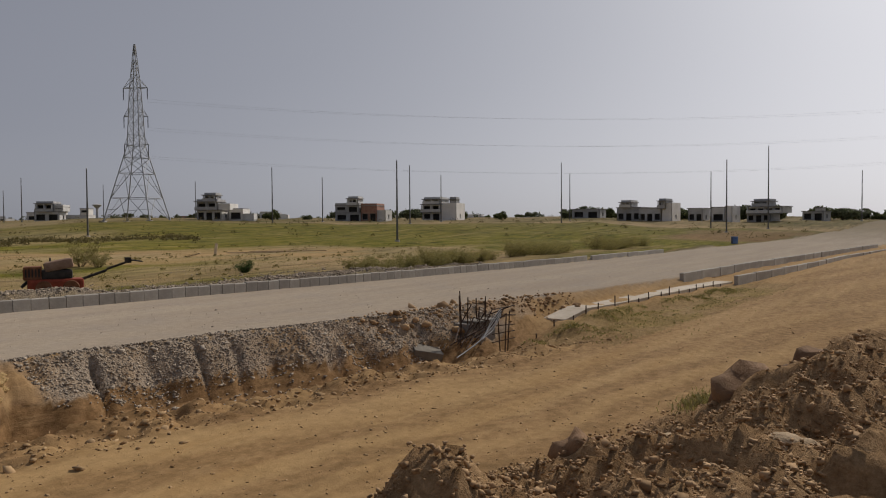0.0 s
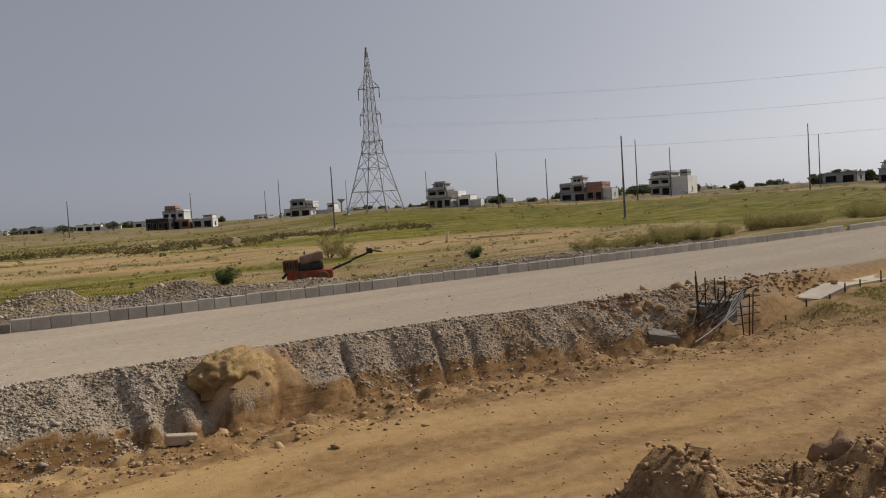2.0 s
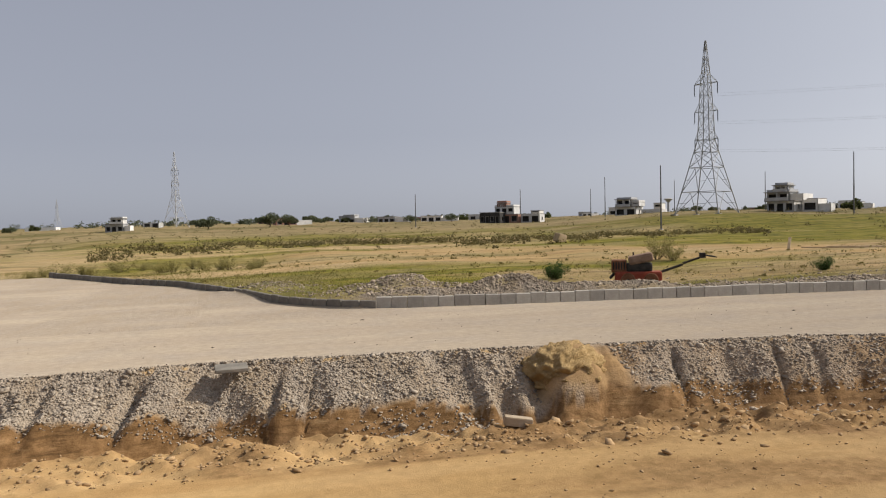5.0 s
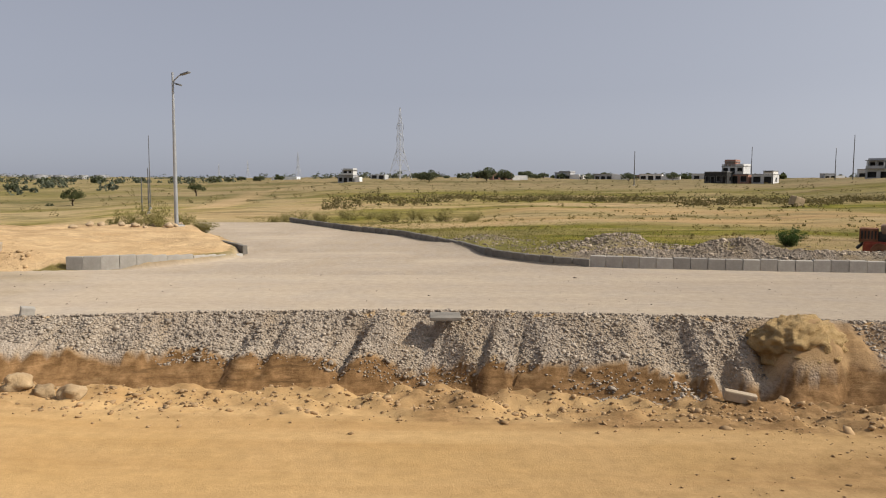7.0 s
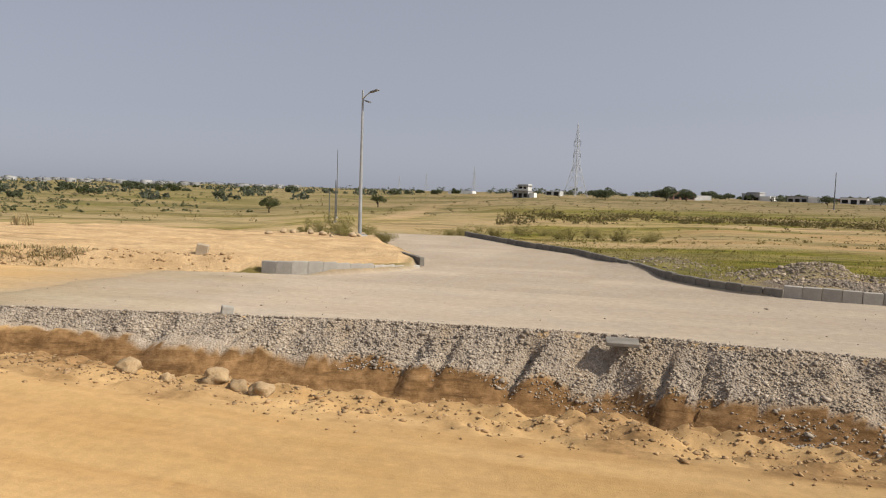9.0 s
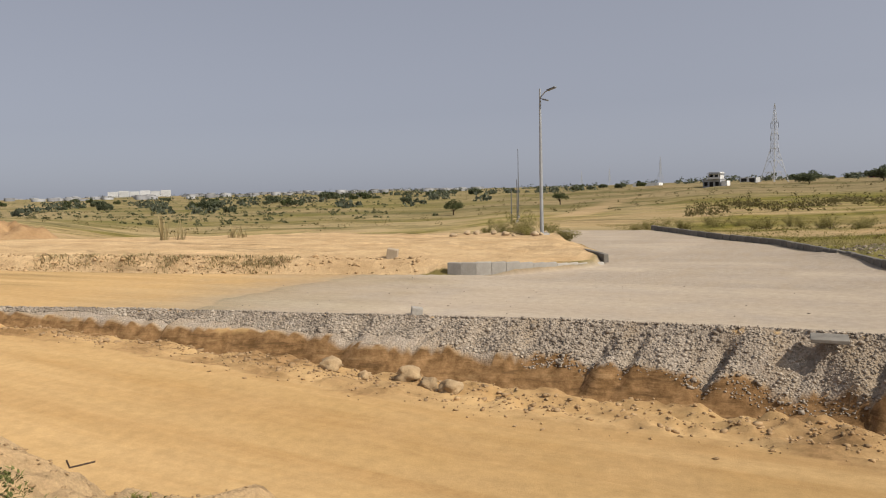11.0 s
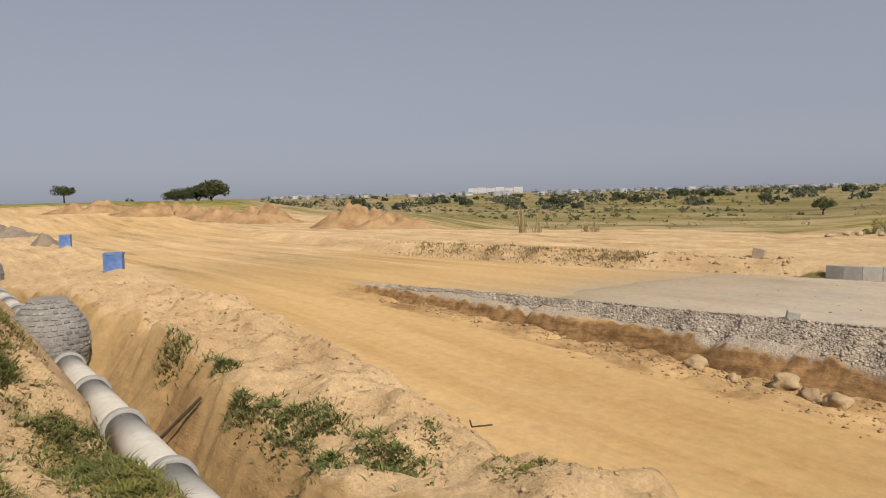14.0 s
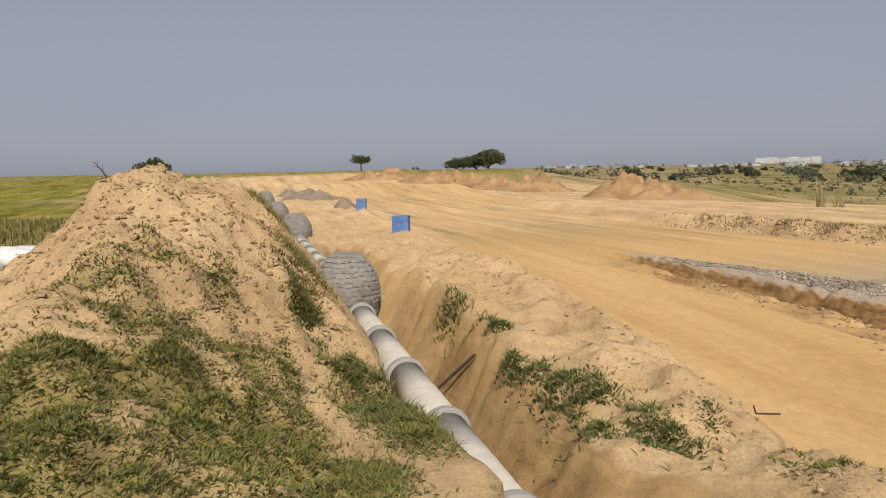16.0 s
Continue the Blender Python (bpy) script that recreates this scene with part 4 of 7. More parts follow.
def cable(name, a, b, sag, r, material, label, n=24):
    """A hanging line between two points."""
    a, b = Vector(a), Vector(b)
    pts = [a.lerp(b, k / n) - Vector((0, 0, 4 * sag * (k / n) * (1 - k / n))) for k in range(n + 1)]
    bm = bmesh.new()
    tube(bm, pts, [r] * len(pts), 4)
    ob = part(name, bm, material)
    return tagged(ob, label, "cable", "power lines")


for f, el_top in ((0.435, 0), (0.595, 1), (0.755, 2)):
    for s in (-1, 1):
        hz = TZ + f * (38.2 - TZ) - 2.3
        off = Matrix.Rotation(radians(-62), 3, "Z") @ Vector((s * 2.8, 0, 0))
        ex, ey = bearing(97, 210)
        cable("power_line", (TX + off.x, TY + off.y, hz), (ex + s * 2.5, ey - s * 1.5, hz + 1.5), 4.2, 0.008, STEEL, "thin overhead power line hung from the lattice tower", 40)

# ---- poles ----


def utility_pole(x, y, top_z, thick=0.11, pale_foot=0.0):
    z = land(x, y)
    p = thing("utility_pole", x, y, z, 0, "tall thin steel utility pole standing in the field", "pole", "utility poles")
    bm = bmesh.new()
    h = top_z - z
    rod(bm, (0, 0, -0.4), (0, 0, h * 0.5), thick, thick * 0.85, 10)
    rod(bm, (0, 0, h * 0.5), (0, 0, h), thick * 0.75, thick * 0.55, 10)
    part("shaft", bm, POLE, p)
    bm = bmesh.new()
    rod(bm, (0, 0, h - 0.02), (0, 0, h + 0.05), thick * 0.7, thick * 0.4, 10)
    part("cap", bm, STEEL, p)
    bm = bmesh.new()
    rod(bm, (0, 0, -0.3), (0, 0, 0.18), thick * 3.0, thick * 2.2, 8)
    part("footing", bm, CONCRETE, p, "concrete footing")
    return p


for x_, y_, t_ in ((111.6, 204.5, 15.8), (60.6, 94.5, 10.3), (182.1, 274.2, 19.2), (169.5, 204.1, 17.5), (114.6, 113.8, 14.6), (147.9, 129.1, 14.8), (71.4, 50.7, 9.85), (128.4, 88.2, 14.7), (152.5, 95.7, 14.2), (147.0, 62.3, 15.1), (184.8, 76.0, 15.6), (163.6, 35.6, 13.1), (132.3, 26.2, 12.9), (160.3, 23.9, 17.5), (244.7, 11.8, 17.0), (-39.7, 101.4, 8.6), (52.1, 204.8, 11.2), (94.1, 229.4, 13.6), (145.3, 278.4, 15.8), (-25.2, 64.0, 3.6), (-28.4, 70.5, 2.9)):
    utility_pole(x_, y_, t_, 0.07 if t_ < 9 else 0.11 + 0.0002 * math.hypot(x_, y_))


def street_lamp(x, y, z, height):
    """Tapered steel lamp post with a curved upper arm, a short lower arm and a flat lantern on each."""
    p = thing("street_lamp", x, y, z, -19, "grey galvanised street lamp post with two lantern arms", "street lamp")
    bm = bmesh.new()
    rod(bm, (0, 0, 0.02), (0, 0, height * 0.55), 0.095, 0.075, 12)
    rod(bm, (0, 0, height * 0.55), (0, 0, height), 0.072, 0.045, 12)
    part("post", bm, LAMP_POLE, p)
    bm = bmesh.new()
    box(bm, -0.2, -0.2, 0.0, 0.2, 0.2, 0.03, 0.005)
    plate = part("base_plate", bm, STEEL, p)
    for sx in (-1, 1):
        for sy in (-1, 1):
            bm = bmesh.new()
            rod(bm, (sx * 0.15, sy * 0.15, 0.02), (sx * 0.15, sy * 0.15, 0.1), 0.018, None, 6)
            part("bolt", bm, STEEL, plate)
    bm = bmesh.new()
    box(bm, -0.27, -0.27, -0.7, 0.27, 0.27, 0.0, 0.02)
    part("footing", bm, CONCRETE, p, "concrete footing")

    def arm(pts, r):
        bm = bmesh.new()
        tube(bm, pts, [r] * len(pts), 8)
        return part("arm", bm, LAMP_POLE, p)

    def lantern(parent, a, b):
        a, b = Vector(a), Vector(b)
        bm = bmesh.new()
        vs = box(bm, -0.5, -0.5, -0.5, 0.5, 0.5, 0.5)
        d = b - a
        m = Matrix.Translation((a + b) / 2) @ d.to_track_quat("X", "Z").to_matrix().to_4x4() @ Matrix.Diagonal((d.length, 0.2, 0.07, 1))
        bmesh.ops.transform(bm, matrix=m, verts=vs)
        bmesh.ops.bevel(bm, geom=list(bm.edges), offset=0.018, segments=2, affect="EDGES")
        part("lantern", bm, STEEL, parent, "flat grey lantern head")

    up = arm([(0, 0, height - 0.45), (0.14, 0, height - 0.32), (0.3, 0, height - 0.2), (0.48, 0, height - 0.12)], 0.028)
    lantern(up, (0.46, 0, height - 0.13), (0.95, 0, height - 0.02))
    low = arm([(0, 0, height - 0.42), (0.12, 0, height - 0.5), (0.22, 0, height - 0.53)], 0.025)
    lantern(low, (0.2, 0, height - 0.525), (0.46, 0, height - 0.6))


LX, LY = bearing(-19.66, 37)
street_lamp(LX, LY, land(LX, LY) + 0.06, 7.42 - land(LX, LY))

# ---- houses ----


def wall(bm, a, b, z0, z1, openings=(), thick=0.23):
    """A wall from a to b in the plan, with real openings (u0, u1, h0, h1) cut through it."""
    a, b = Vector((a[0], a[1], 0)), Vector((b[0], b[1], 0))
    length = (b - a).length
    d = (b - a).normalized()
    n = Vector((-d.y, d.x, 0)) * thick
    us = sorted({0.0, length, *[o[0] for o in openings], *[o[1] for o in openings]})
    hs = sorted({z0, z1, *[o[2] for o in openings], *[o[3] for o in openings]})
    for u0, u1 in zip(us, us[1:]):
        for h0, h1 in zip(hs, hs[1:]):
            um, hm = (u0 + u1) / 2, (h0 + h1) / 2
            if any(o[0] < um < o[1] and o[2] < hm < o[3] for o in openings):
                continue
            q = [a + d * u0, a + d * u1, a + d * u1 + n, a + d * u0 + n]
            lo = [bm.verts.new((p.x, p.y, h0)) for p in q]
            hi = [bm.verts.new((p.x, p.y, h1)) for p in q]
            bm.faces.new(lo[::-1]), bm.faces.new(hi)
            for k in range(4):
                bm.faces.new((lo[k], lo[(k + 1) % 4], hi[(k + 1) % 4], hi[k]))


def house(az, dist, blocks, label, turn=-20.0, material=None):
    """An unfinished house from blocks (x0, x1, depth, z0, z1, material, windows, slab overhang); front to the camera's side."""
    x, y = bearing(az, dist)
    h = thing("house", x, y, seated(x, y, 5) - 0.1, -az + turn, label, "house", "unfinished houses")
    for bx0, bx1, dep, z0, z1, mat, wins, over in blocks:
        w = bx1 - bx0
        ops = []
        for k in range(wins):
            cx = w * (k + 0.5) / wins
            ww = min(0.36 * w / max(wins, 1), 1.5)
            ops.append((cx - ww, cx + ww, z0 + (0.15 if k % 2 else 0.75), max(z0 + 1.0, min(z0 + 2.5, z1 - 0.35))))
        bm = bmesh.new()
        wall(bm, (bx0, 0), (bx1, 0), z0, z1, ops)
        bmesh.ops.remove_doubles(bm, verts=bm.verts, dist=0.001)
        front = part("front_wall", bm, mat, h)
        bm = bmesh.new()
        wall(bm, (bx1, 0), (bx1, dep), z0, z1, [(dep * 0.4, dep * 0.4 + 1.2, z0 + 1.0, z0 + 2.2)] if dep > 4 and z1 - z0 > 2.9 else ())
        wall(bm, (bx1, dep), (bx0, dep), z0, z1)
        wall(bm, (bx0, dep), (bx0, 0), z0, z1, [(dep * 0.4, dep * 0.4 + 1.2, z0 + 1.0, z0 + 2.2)] if dep > 4 and z1 - z0 > 2.9 else ())
        bmesh.ops.remove_doubles(bm, verts=bm.verts, dist=0.001)
        part("wall", bm, mat, h)
        for o in ops:
            bm = bmesh.new()
            for u0, u1, v0, v1 in ((o[0], o[0] + 0.09, o[2], o[3]), (o[1] - 0.09, o[1], o[2], o[3]), (o[0] + 0.09, o[1] - 0.09, o[3] - 0.09, o[3]), (o[0] + 0.09, o[1] - 0.09, o[2], o[2] + 0.07)):
                box(bm, bx0 + u0, 0.05, v0, bx0 + u1, 0.15, v1)
            win = part("window", bm, SLAB, h)
            bm = bmesh.new()
            box(bm, bx0 + o[0] - 0.1, -0.14, o[2] - 0.09, bx0 + o[1] + 0.1, 0.06, o[2] - 0.01)
            part("sill", bm, SLAB, win)
            # Added panel whose dark colour replaces the shade of the room.
            bm = bmesh.new()
            box(bm, bx0 + o[0] - 0.25, 0.9, o[2] - 0.3, bx0 + o[1] + 0.25, 1.0, o[3] + 0.2)
            part("inner_wall", bm, DARK, win, "near-black backing that stands for room shade")
        if over >= 0:
            bm = bmesh.new()
            box(bm, bx0 - over, -over, z1 + 0.004, bx1 + over, dep + over * 0.3, z1 + 0.2)
            roof = part("roof_slab", bm, SLAB, h)
            if z0 > 1.0 and over >= 0.25:
                bm = bmesh.new()
                box(bm, bx0 - 0.1, -1.3, z0 - 0.2, bx1 + 0.1, -0.02, z0 - 0.03)
                deck = part("balcony", bm, SLAB, h)
                bm = bmesh.new()
                box(bm, bx0 - 0.1, -1.3, z0 - 0.026, bx1 + 0.1, -1.18, z0 + 0.75)
                part("balcony_wall", bm, mat, deck)
                for u in (bx0 + 0.05, (bx0 + bx1) / 2, bx1 - 0.25):
                    bm = bmesh.new()
                    box(bm, u, -1.16, z0 - 0.026, u + 0.22, -0.94, z1)
                    part("column", bm, mat, deck)
                bm = bmesh.new()
                box(bm, bx0 - 0.3, -1.45, z1 + 0.006, bx1 + 0.3, -over - 0.01, z1 + 0.18)
                part("canopy", bm, SLAB, deck)
            if z1 > 4.5:
                bm = bmesh.new()
                for u0, v0, u1, v1 in ((bx0, 0, bx1, 0.12), (bx0, dep - 0.12, bx1, dep), (bx0, 0.12, bx0 + 0.12, dep - 0.12), (bx1 - 0.12, 0.12, bx1, dep - 0.12)):
                    box(bm, u0, v0, z1 + 0.2, u1, v1, z1 + 0.75)
                part("parapet", bm, mat, roof)
    return h


# At bearings 41, 57.7, 73.8 and 78.4 the right PW block paints sunlight.
PG, PW, PL, BR = PLASTER_GREY, PLASTER_WHITE, PLASTER, BRICK
house(30.2, 250, [(-4, 3, 7, 0, 3.2, PL, 2, 0.1), (-3.4, 1.4, 6, 3.4, 5.6, PG, 2, 0.3), (1.5, 4.0, 6, 3.4, 4.6, PL, 1, 0.0)], "grey unfinished two-storey house with a flat roof")
house(31.9, 240, [(-3.0, 3.2, 6, 0, 1.9, PL, 0, -1), (1.0, 3.3, 4, 1.9, 3.6, PW, 1, 0.1)], "low pale house with a small white upper room")
house(41.0, 205, [(-4.6, 2.0, 7, 0, 3.0, PL, 3, 0.25), (-4.6, 1.0, 6, 3.2, 5.2, PG, 2, 0.25), (-2.5, 0.6, 4, 5.4, 6.9, PG, 2, 0.4), (1.02, 4.2, 7, 3.2, 4.8, PW, 0, -1)], "grey unfinished house with open upper frame and a side block whitened as sunlit")
house(42.5, 206, [(-1.8, 2.0, 6, 0, 3.4, PW, 1, 0.0), (2.02, 5.0, 3, 0, 2.2, PL, 0, -1)], "low white building with a bare boundary wall")
house(51.7, 215, [(-7.6, 0.2, 8, 0, 2.6, PG, 2, 0.15), (-7.6, -0.4, 7, 2.8, 4.8, PG, 2, 0.1), (-3.6, -0.6, 4, 5.0, 6.7, PL, 1, 0.4), (0.22, 5.0, 7, 0, 4.6, BR, 2, 0.1), (5.02, 7.6, 6, 0, 3.4, PL, 0, -1)], "unfinished grey and red-brick two-storey house")
house(57.7, 220, [(-5.2, 0.6, 9, 0, 2.6, PL, 2, 0.5), (-5.2, 0.6, 9, 2.8, 4.9, PL, 2, 0.5), (-4.6, 0.4, 8, 5.1, 6.4, PL, 2, 0.5), (0.62, 5.4, 8, 0, 5.3, PW, 0, -1), (3.4, 5.4, 3, 5.3, 6.3, PG, 1, 0.2)], "tall pale house with stacked balconies and arched front")
house(68.8, 240, [(-4.6, 4.6, 6, 0, 3.2, PG, 2, 0.3)], "low grey house at the edge of the field")
house(71.9, 215, [(-3.2, 3.6, 7, 0, 4.0, PG, 3, 0.2), (-2.0, 1.0, 5, 4.2, 5.4, PL, 1, 0.4)], "grey unfinished house with a roof room")
house(73.8, 212, [(-4.5, 1.8, 7, 0, 4.0, PL, 3, 0.2), (1.2, 3.2, 5, 4.0, 5.8, PG, 1, 0.3), (2.02, 4.8, 7, 0, 5.4, PW, 0, -1)], "unfinished house with a tall blank side wall whitened as sunlit")
house(76.9, 225, [(-3.2, 1.0, 6, 0, 4.0, PG, 2, 0.3)], "small grey two-storey house")
house(78.4, 210, [(-2.6, 1.0, 6, 0, 4.2, PL, 1, 0.1), (1.02, 2.9, 6, 0, 4.6, PW, 0, -1)], "narrow house with a side wall whitened as sunlit")
house(81.3, 215, [(-4.8, 1.4, 7, 0, 2.5, PG, 3, 0.3), (-4.4, 4.4, 7, 2.7, 4.3, PL, 4, 0.3), (-3.0, 1.0, 5, 4.5, 5.7, PG, 2, 0.5)], "two-storey house with pale bands and a flat roof room")
house(84.3, 250, [(-3.0, 3.0, 6, 0, 3.0, PG, 2, 0.3), (0.6, 2.6, 3, 3.2, 4.0, PL, 1, 0.2)], "small grey house among trees")
house(21.1, 240, [(-3.4, 4.4, 7, 0, 2.9, BR, 3, 0.1), (-3.4, 3.0, 6, 3.1, 5.3, PL, 3, 0.1), (-2.6, 0.6, 4, 5.5, 6.6, BR, 1, 0.2)], "bare brick house under construction")
house(20.0, 236, [(-3.6, 3.0, 6, 0, 3.6, DARK, 4, 0.1)], "dark concrete frame of a house under construction")
house(23.0, 238, [(-3.0, 3.2, 5, 0, 3.0, PL, 2, 0.0), (0.4, 3.2, 4, 3.0, 4.0, PW, 1, 0.1)], "low pale unfinished house")
house(-7.2, 320, [(-4.8, 2.0, 6, 0, 3.4, PG, 3, 0.2), (-2.5, 2.0, 5, 3.6, 5.6, PL, 2, 0.5), (2.6, 4.8, 4, 0, 2.8, PW, 0, -1)], "unfinished house frame with a white shed")
house(12.4, 420, [(-8, 2, 8, 0, 3.6, PG, 3, 0.3), (2.1, 10, 5, 0, 3.2, PW, 0, -1)], "low dark building with a long white wall")
house(-12.0, 520, [(-9, 9, 8, 0, 3.0, PW, 0, -1)], "long low white shed far off")
house(-5.0, 400, [(-4, 4, 6, 0, 2.8, PL, 2, -1)], "low pale wall of a far compound")

# ---- low compounds along the horizon and a water tower ----
h_rng = np.random.default_rng(44)
for k in range(26):
    az_, dist_ = float(h_rng.uniform(2, 62)), float(h_rng.uniform(380, 640))
    w_, hh = float(h_rng.uniform(3, 9)), float(h_rng.uniform(2.4, 4.6))
    house(az_, dist_, [(-w_, w_ * 0.4, 6, 0, hh, (PG, PW, PL, BR)[k % 4], 2 + k % 2, 0.2), (w_ * 0.4 + 0.02, w_ * 1.5, 4, 0, hh * 0.7, (PW, PL)[k % 2], 0, -1)], "small far house with a low compound wall", float(h_rng.uniform(-40, 30)))
wx, wy = bearing(33.15, 560)
wt = thing("water_tower", wx, wy, land(wx, wy) - 0.5, 0, "grey concrete mushroom-shaped water tower beyond the houses", "water tower")
bm = bmesh.new()
lathe(bm, [(1.3, 0), (0.85, 2), (0.75, 7.6), (0.95, 8.5)], 20)
part("shaft", bm, PLASTER_GREY, wt)
bm = bmesh.new()
rings = lathe(bm, [(0.95, 8.5), (1.7, 9.3), (2.9, 10.4), (3.0, 10.9), (1.9, 11.3), (0.5, 11.5)], 20)
bm.faces.new(rings[-1])
part("tank", bm, PLASTER_GREY, wt)

# ---- far town in the haze ----
tv, tf = [], []
for k in range(190):
    az_ = nrng.uniform(-66, -24)
    dist_ = nrng.uniform(1300, 2800)
    w_, h_ = nrng.uniform(3, 10), nrng.uniform(3, 7)
    cx, cy = bearing(az_, dist_)
    z_ = land(cx, cy)
    o = len(tv)
    for sz in (-3, h_):
        for sx, sy in ((-1, -1), (1, -1), (1, 1), (-1, 1)):
            tv.append((cx + sx * w_, cy + sy * 8, z_ + sz))
    tf += [(o, o + 1, o + 5, o + 4), (o + 1, o + 2, o + 6, o + 5), (o + 2, o + 3, o + 7, o + 6), (o + 3, o, o + 4, o + 7), (o + 4, o + 5, o + 6, o + 7)]
TOWN = simple("far_town_walls", (0.24, 0.24, 0.25), (0.42, 0.42, 0.42), 0.01, island=True, rnd=0.5, bump=0)
tagged(mesh_part("far_town", raw_mesh("far_town", tv, tf), TOWN), "pale low houses of a town across the valley", "town", "", "stuff")
cx, cy = bearing(-49.2, 2300)
apartment = thing("apartment_block", cx, cy, land(cx, cy) - 1, 49, "long white apartment block across the valley", "building")
for k in range(6):
    bm = bmesh.new()
    x0 = -82 + k * 28
    box(bm, x0, 0, 0, x0 + 26, 14, 17 + 2 * (k % 2))
    wing = part("wing", bm, PLASTER, apartment)
    for f in range(5):
        bm = bmesh.new()
        box(bm, x0 + 1.5, -0.3, 2.2 + f * 3.2, x0 + 24.5, 0.0, 3.6 + f * 3.2)
        part("window_band", bm, PLASTER_GREY, wing)

# ---- trees ----


def leaf_cloud(centres, radii, per, size, r):
    """Small leaf cards turned every way, thick towards the outside of each clump."""
    vs = []
    for (cx, cy, cz), rad in zip(centres, radii):
        d = r.normal(size=(per, 3))
        d /= np.linalg.norm(d, axis=1)[:, None]
        p = np.array((cx, cy, cz)) + d * (rad * r.uniform(0.45, 1.08, per) ** 0.6)[:, None] * np.array((1, 1, 0.8))
        u = r.normal(size=(per, 3))
        u /= np.linalg.norm(u, axis=1)[:, None]
        w = np.cross(u, r.normal(size=(per, 3)))
        w /= np.linalg.norm(w, axis=1)[:, None] + 1e-6
        s = size * r.uniform(0.6, 1.4, per)[:, None]
        vs.append(np.stack([p - u * s, p + w * s * 0.55, p + u * s, p - w * s * 0.55], 1))
    v = np.concatenate(vs).reshape(-1, 3)
    return v, np.arange(len(v)).reshape(-1, 4)


def tree(name, x, y, height, width, seed, label, leaf=LEAF, trunk=0.35, clumps=22, per=90, group="", flat=1.0, size=None, category="tree"):
    r = np.random.default_rng(seed)
    t = thing(name, x, y, seated(x, y, 0.4), r.uniform(0, 360), label, category, group)
    bm = bmesh.new()
    th, tr = height * trunk, max(0.05 * height, 0.03)
    rod(bm, (0, 0, -0.15), (0.03 * height, 0, th * 0.6), tr, tr * 0.75, 8)
    rod(bm, (0.03 * height, 0, th * 0.6), (0, 0.02 * height, th * 1.2), tr * 0.75, tr * 0.5, 8)
    cs, rs = [], []
    for k in range(clumps):
        a, q = r.uniform(0, 6.283), math.sqrt(r.uniform(0, 1))
        rad = width / 2 * q
        cz = th + (height - th) * (0.28 + 0.55 * r.uniform(0, 1) * (1 - 0.55 * q * q)) * flat
        cs.append((rad * math.cos(a) * 0.85, rad * math.sin(a) * 0.85, cz))
        rs.append(width * r.uniform(0.10, 0.19))
    for c in cs[:9]:
        rod(bm, (0, 0.02 * height, th * 0.9), (c[0] * 0.8, c[1] * 0.8, c[2] - 0.02 * height), tr * 0.4, tr * 0.12, 5)
    part("trunk", bm, BARK, t)
    v, f = leaf_cloud(cs, rs, per, size or width * 0.03, r)
    mesh_part("crown", raw_mesh("crown", v, f), leaf, t)
    return t


def placed(fn, az, dist, *a, **k):
    x, y = bearing(az, dist)
    return fn("tree", x, y, *a, **k)


placed(tree, -80.13, 160, 3.6, 4.8, 1, "small umbrella-crowned tree on the ridge", trunk=0.42, flat=0.9)
placed(tree, -70.5, 170, 5.3, 7.4, 2, "dense round-crowned tree on the ridge", trunk=0.12, clumps=44, per=150)
placed(tree, -71.4, 172, 4.2, 6.0, 3, "dense round-crowned tree on the ridge", trunk=0.1, clumps=26)
placed(tree, -72.9, 170, 3.4, 5.2, 4, "low round tree beside a taller one", trunk=0.1, clumps=34, per=130)
placed(tree, -76.0, 165, 0.9, 1.8, 5, "small dark bush on the ridge", trunk=0.1, clumps=10)
placed(tree, -95.0, 120, 3.0, 5.6, 6, "low open-crowned tree behind the spoil heap", trunk=0.2)
placed(tree, -26.35, 170, 3.9, 4.6, 7, "solitary round tree in the valley", trunk=0.25)
placed(tree, -18.25, 200, 4.2, 4.2, 8, "solitary round tree in the valley", trunk=0.22)
placed(tree, -1.1, 330, 5.4, 10, 9, "broad dark tree by a far compound", leaf=LEAF_HAZED, trunk=0.12, clumps=30)
placed(tree, 3.3, 330, 6.4, 10, 10, "broad dark tree by a far compound", leaf=LEAF_HAZED, trunk=0.12, clumps=30)
placed(tree, 4.7, 335, 5.6, 9, 11, "broad dark tree by a far compound", leaf=LEAF_HAZED, trunk=0.12, clumps=30)
placed(tree, 13.9, 330, 4.2, 7, 12, "round tree near far houses", leaf=LEAF_HAZED, trunk=0.12)
placed(tree, 17.0, 330, 4.0, 6, 13, "round tree near far houses", leaf=LEAF_HAZED, trunk=0.2)
seeds = [tree("tree", *bearing(-44 + 4 * k, 420 + 30 * k), 5.0 + k * 0.6, 9 + k, 20 + k, "round green tree in the valley woods", leaf=LEAF_HAZED if k > 0 else LEAF, trunk=0.1, group="valley trees", size=0.62, per=44) for k in range(3)]
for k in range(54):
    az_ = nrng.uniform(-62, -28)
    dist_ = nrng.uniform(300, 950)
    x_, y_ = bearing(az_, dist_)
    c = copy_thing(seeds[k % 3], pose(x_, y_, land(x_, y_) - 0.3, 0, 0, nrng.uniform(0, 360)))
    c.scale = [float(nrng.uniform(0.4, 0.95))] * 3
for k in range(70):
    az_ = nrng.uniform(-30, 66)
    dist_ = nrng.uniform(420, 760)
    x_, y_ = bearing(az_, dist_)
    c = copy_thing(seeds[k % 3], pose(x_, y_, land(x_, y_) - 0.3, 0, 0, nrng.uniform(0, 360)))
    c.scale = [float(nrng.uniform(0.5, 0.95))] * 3
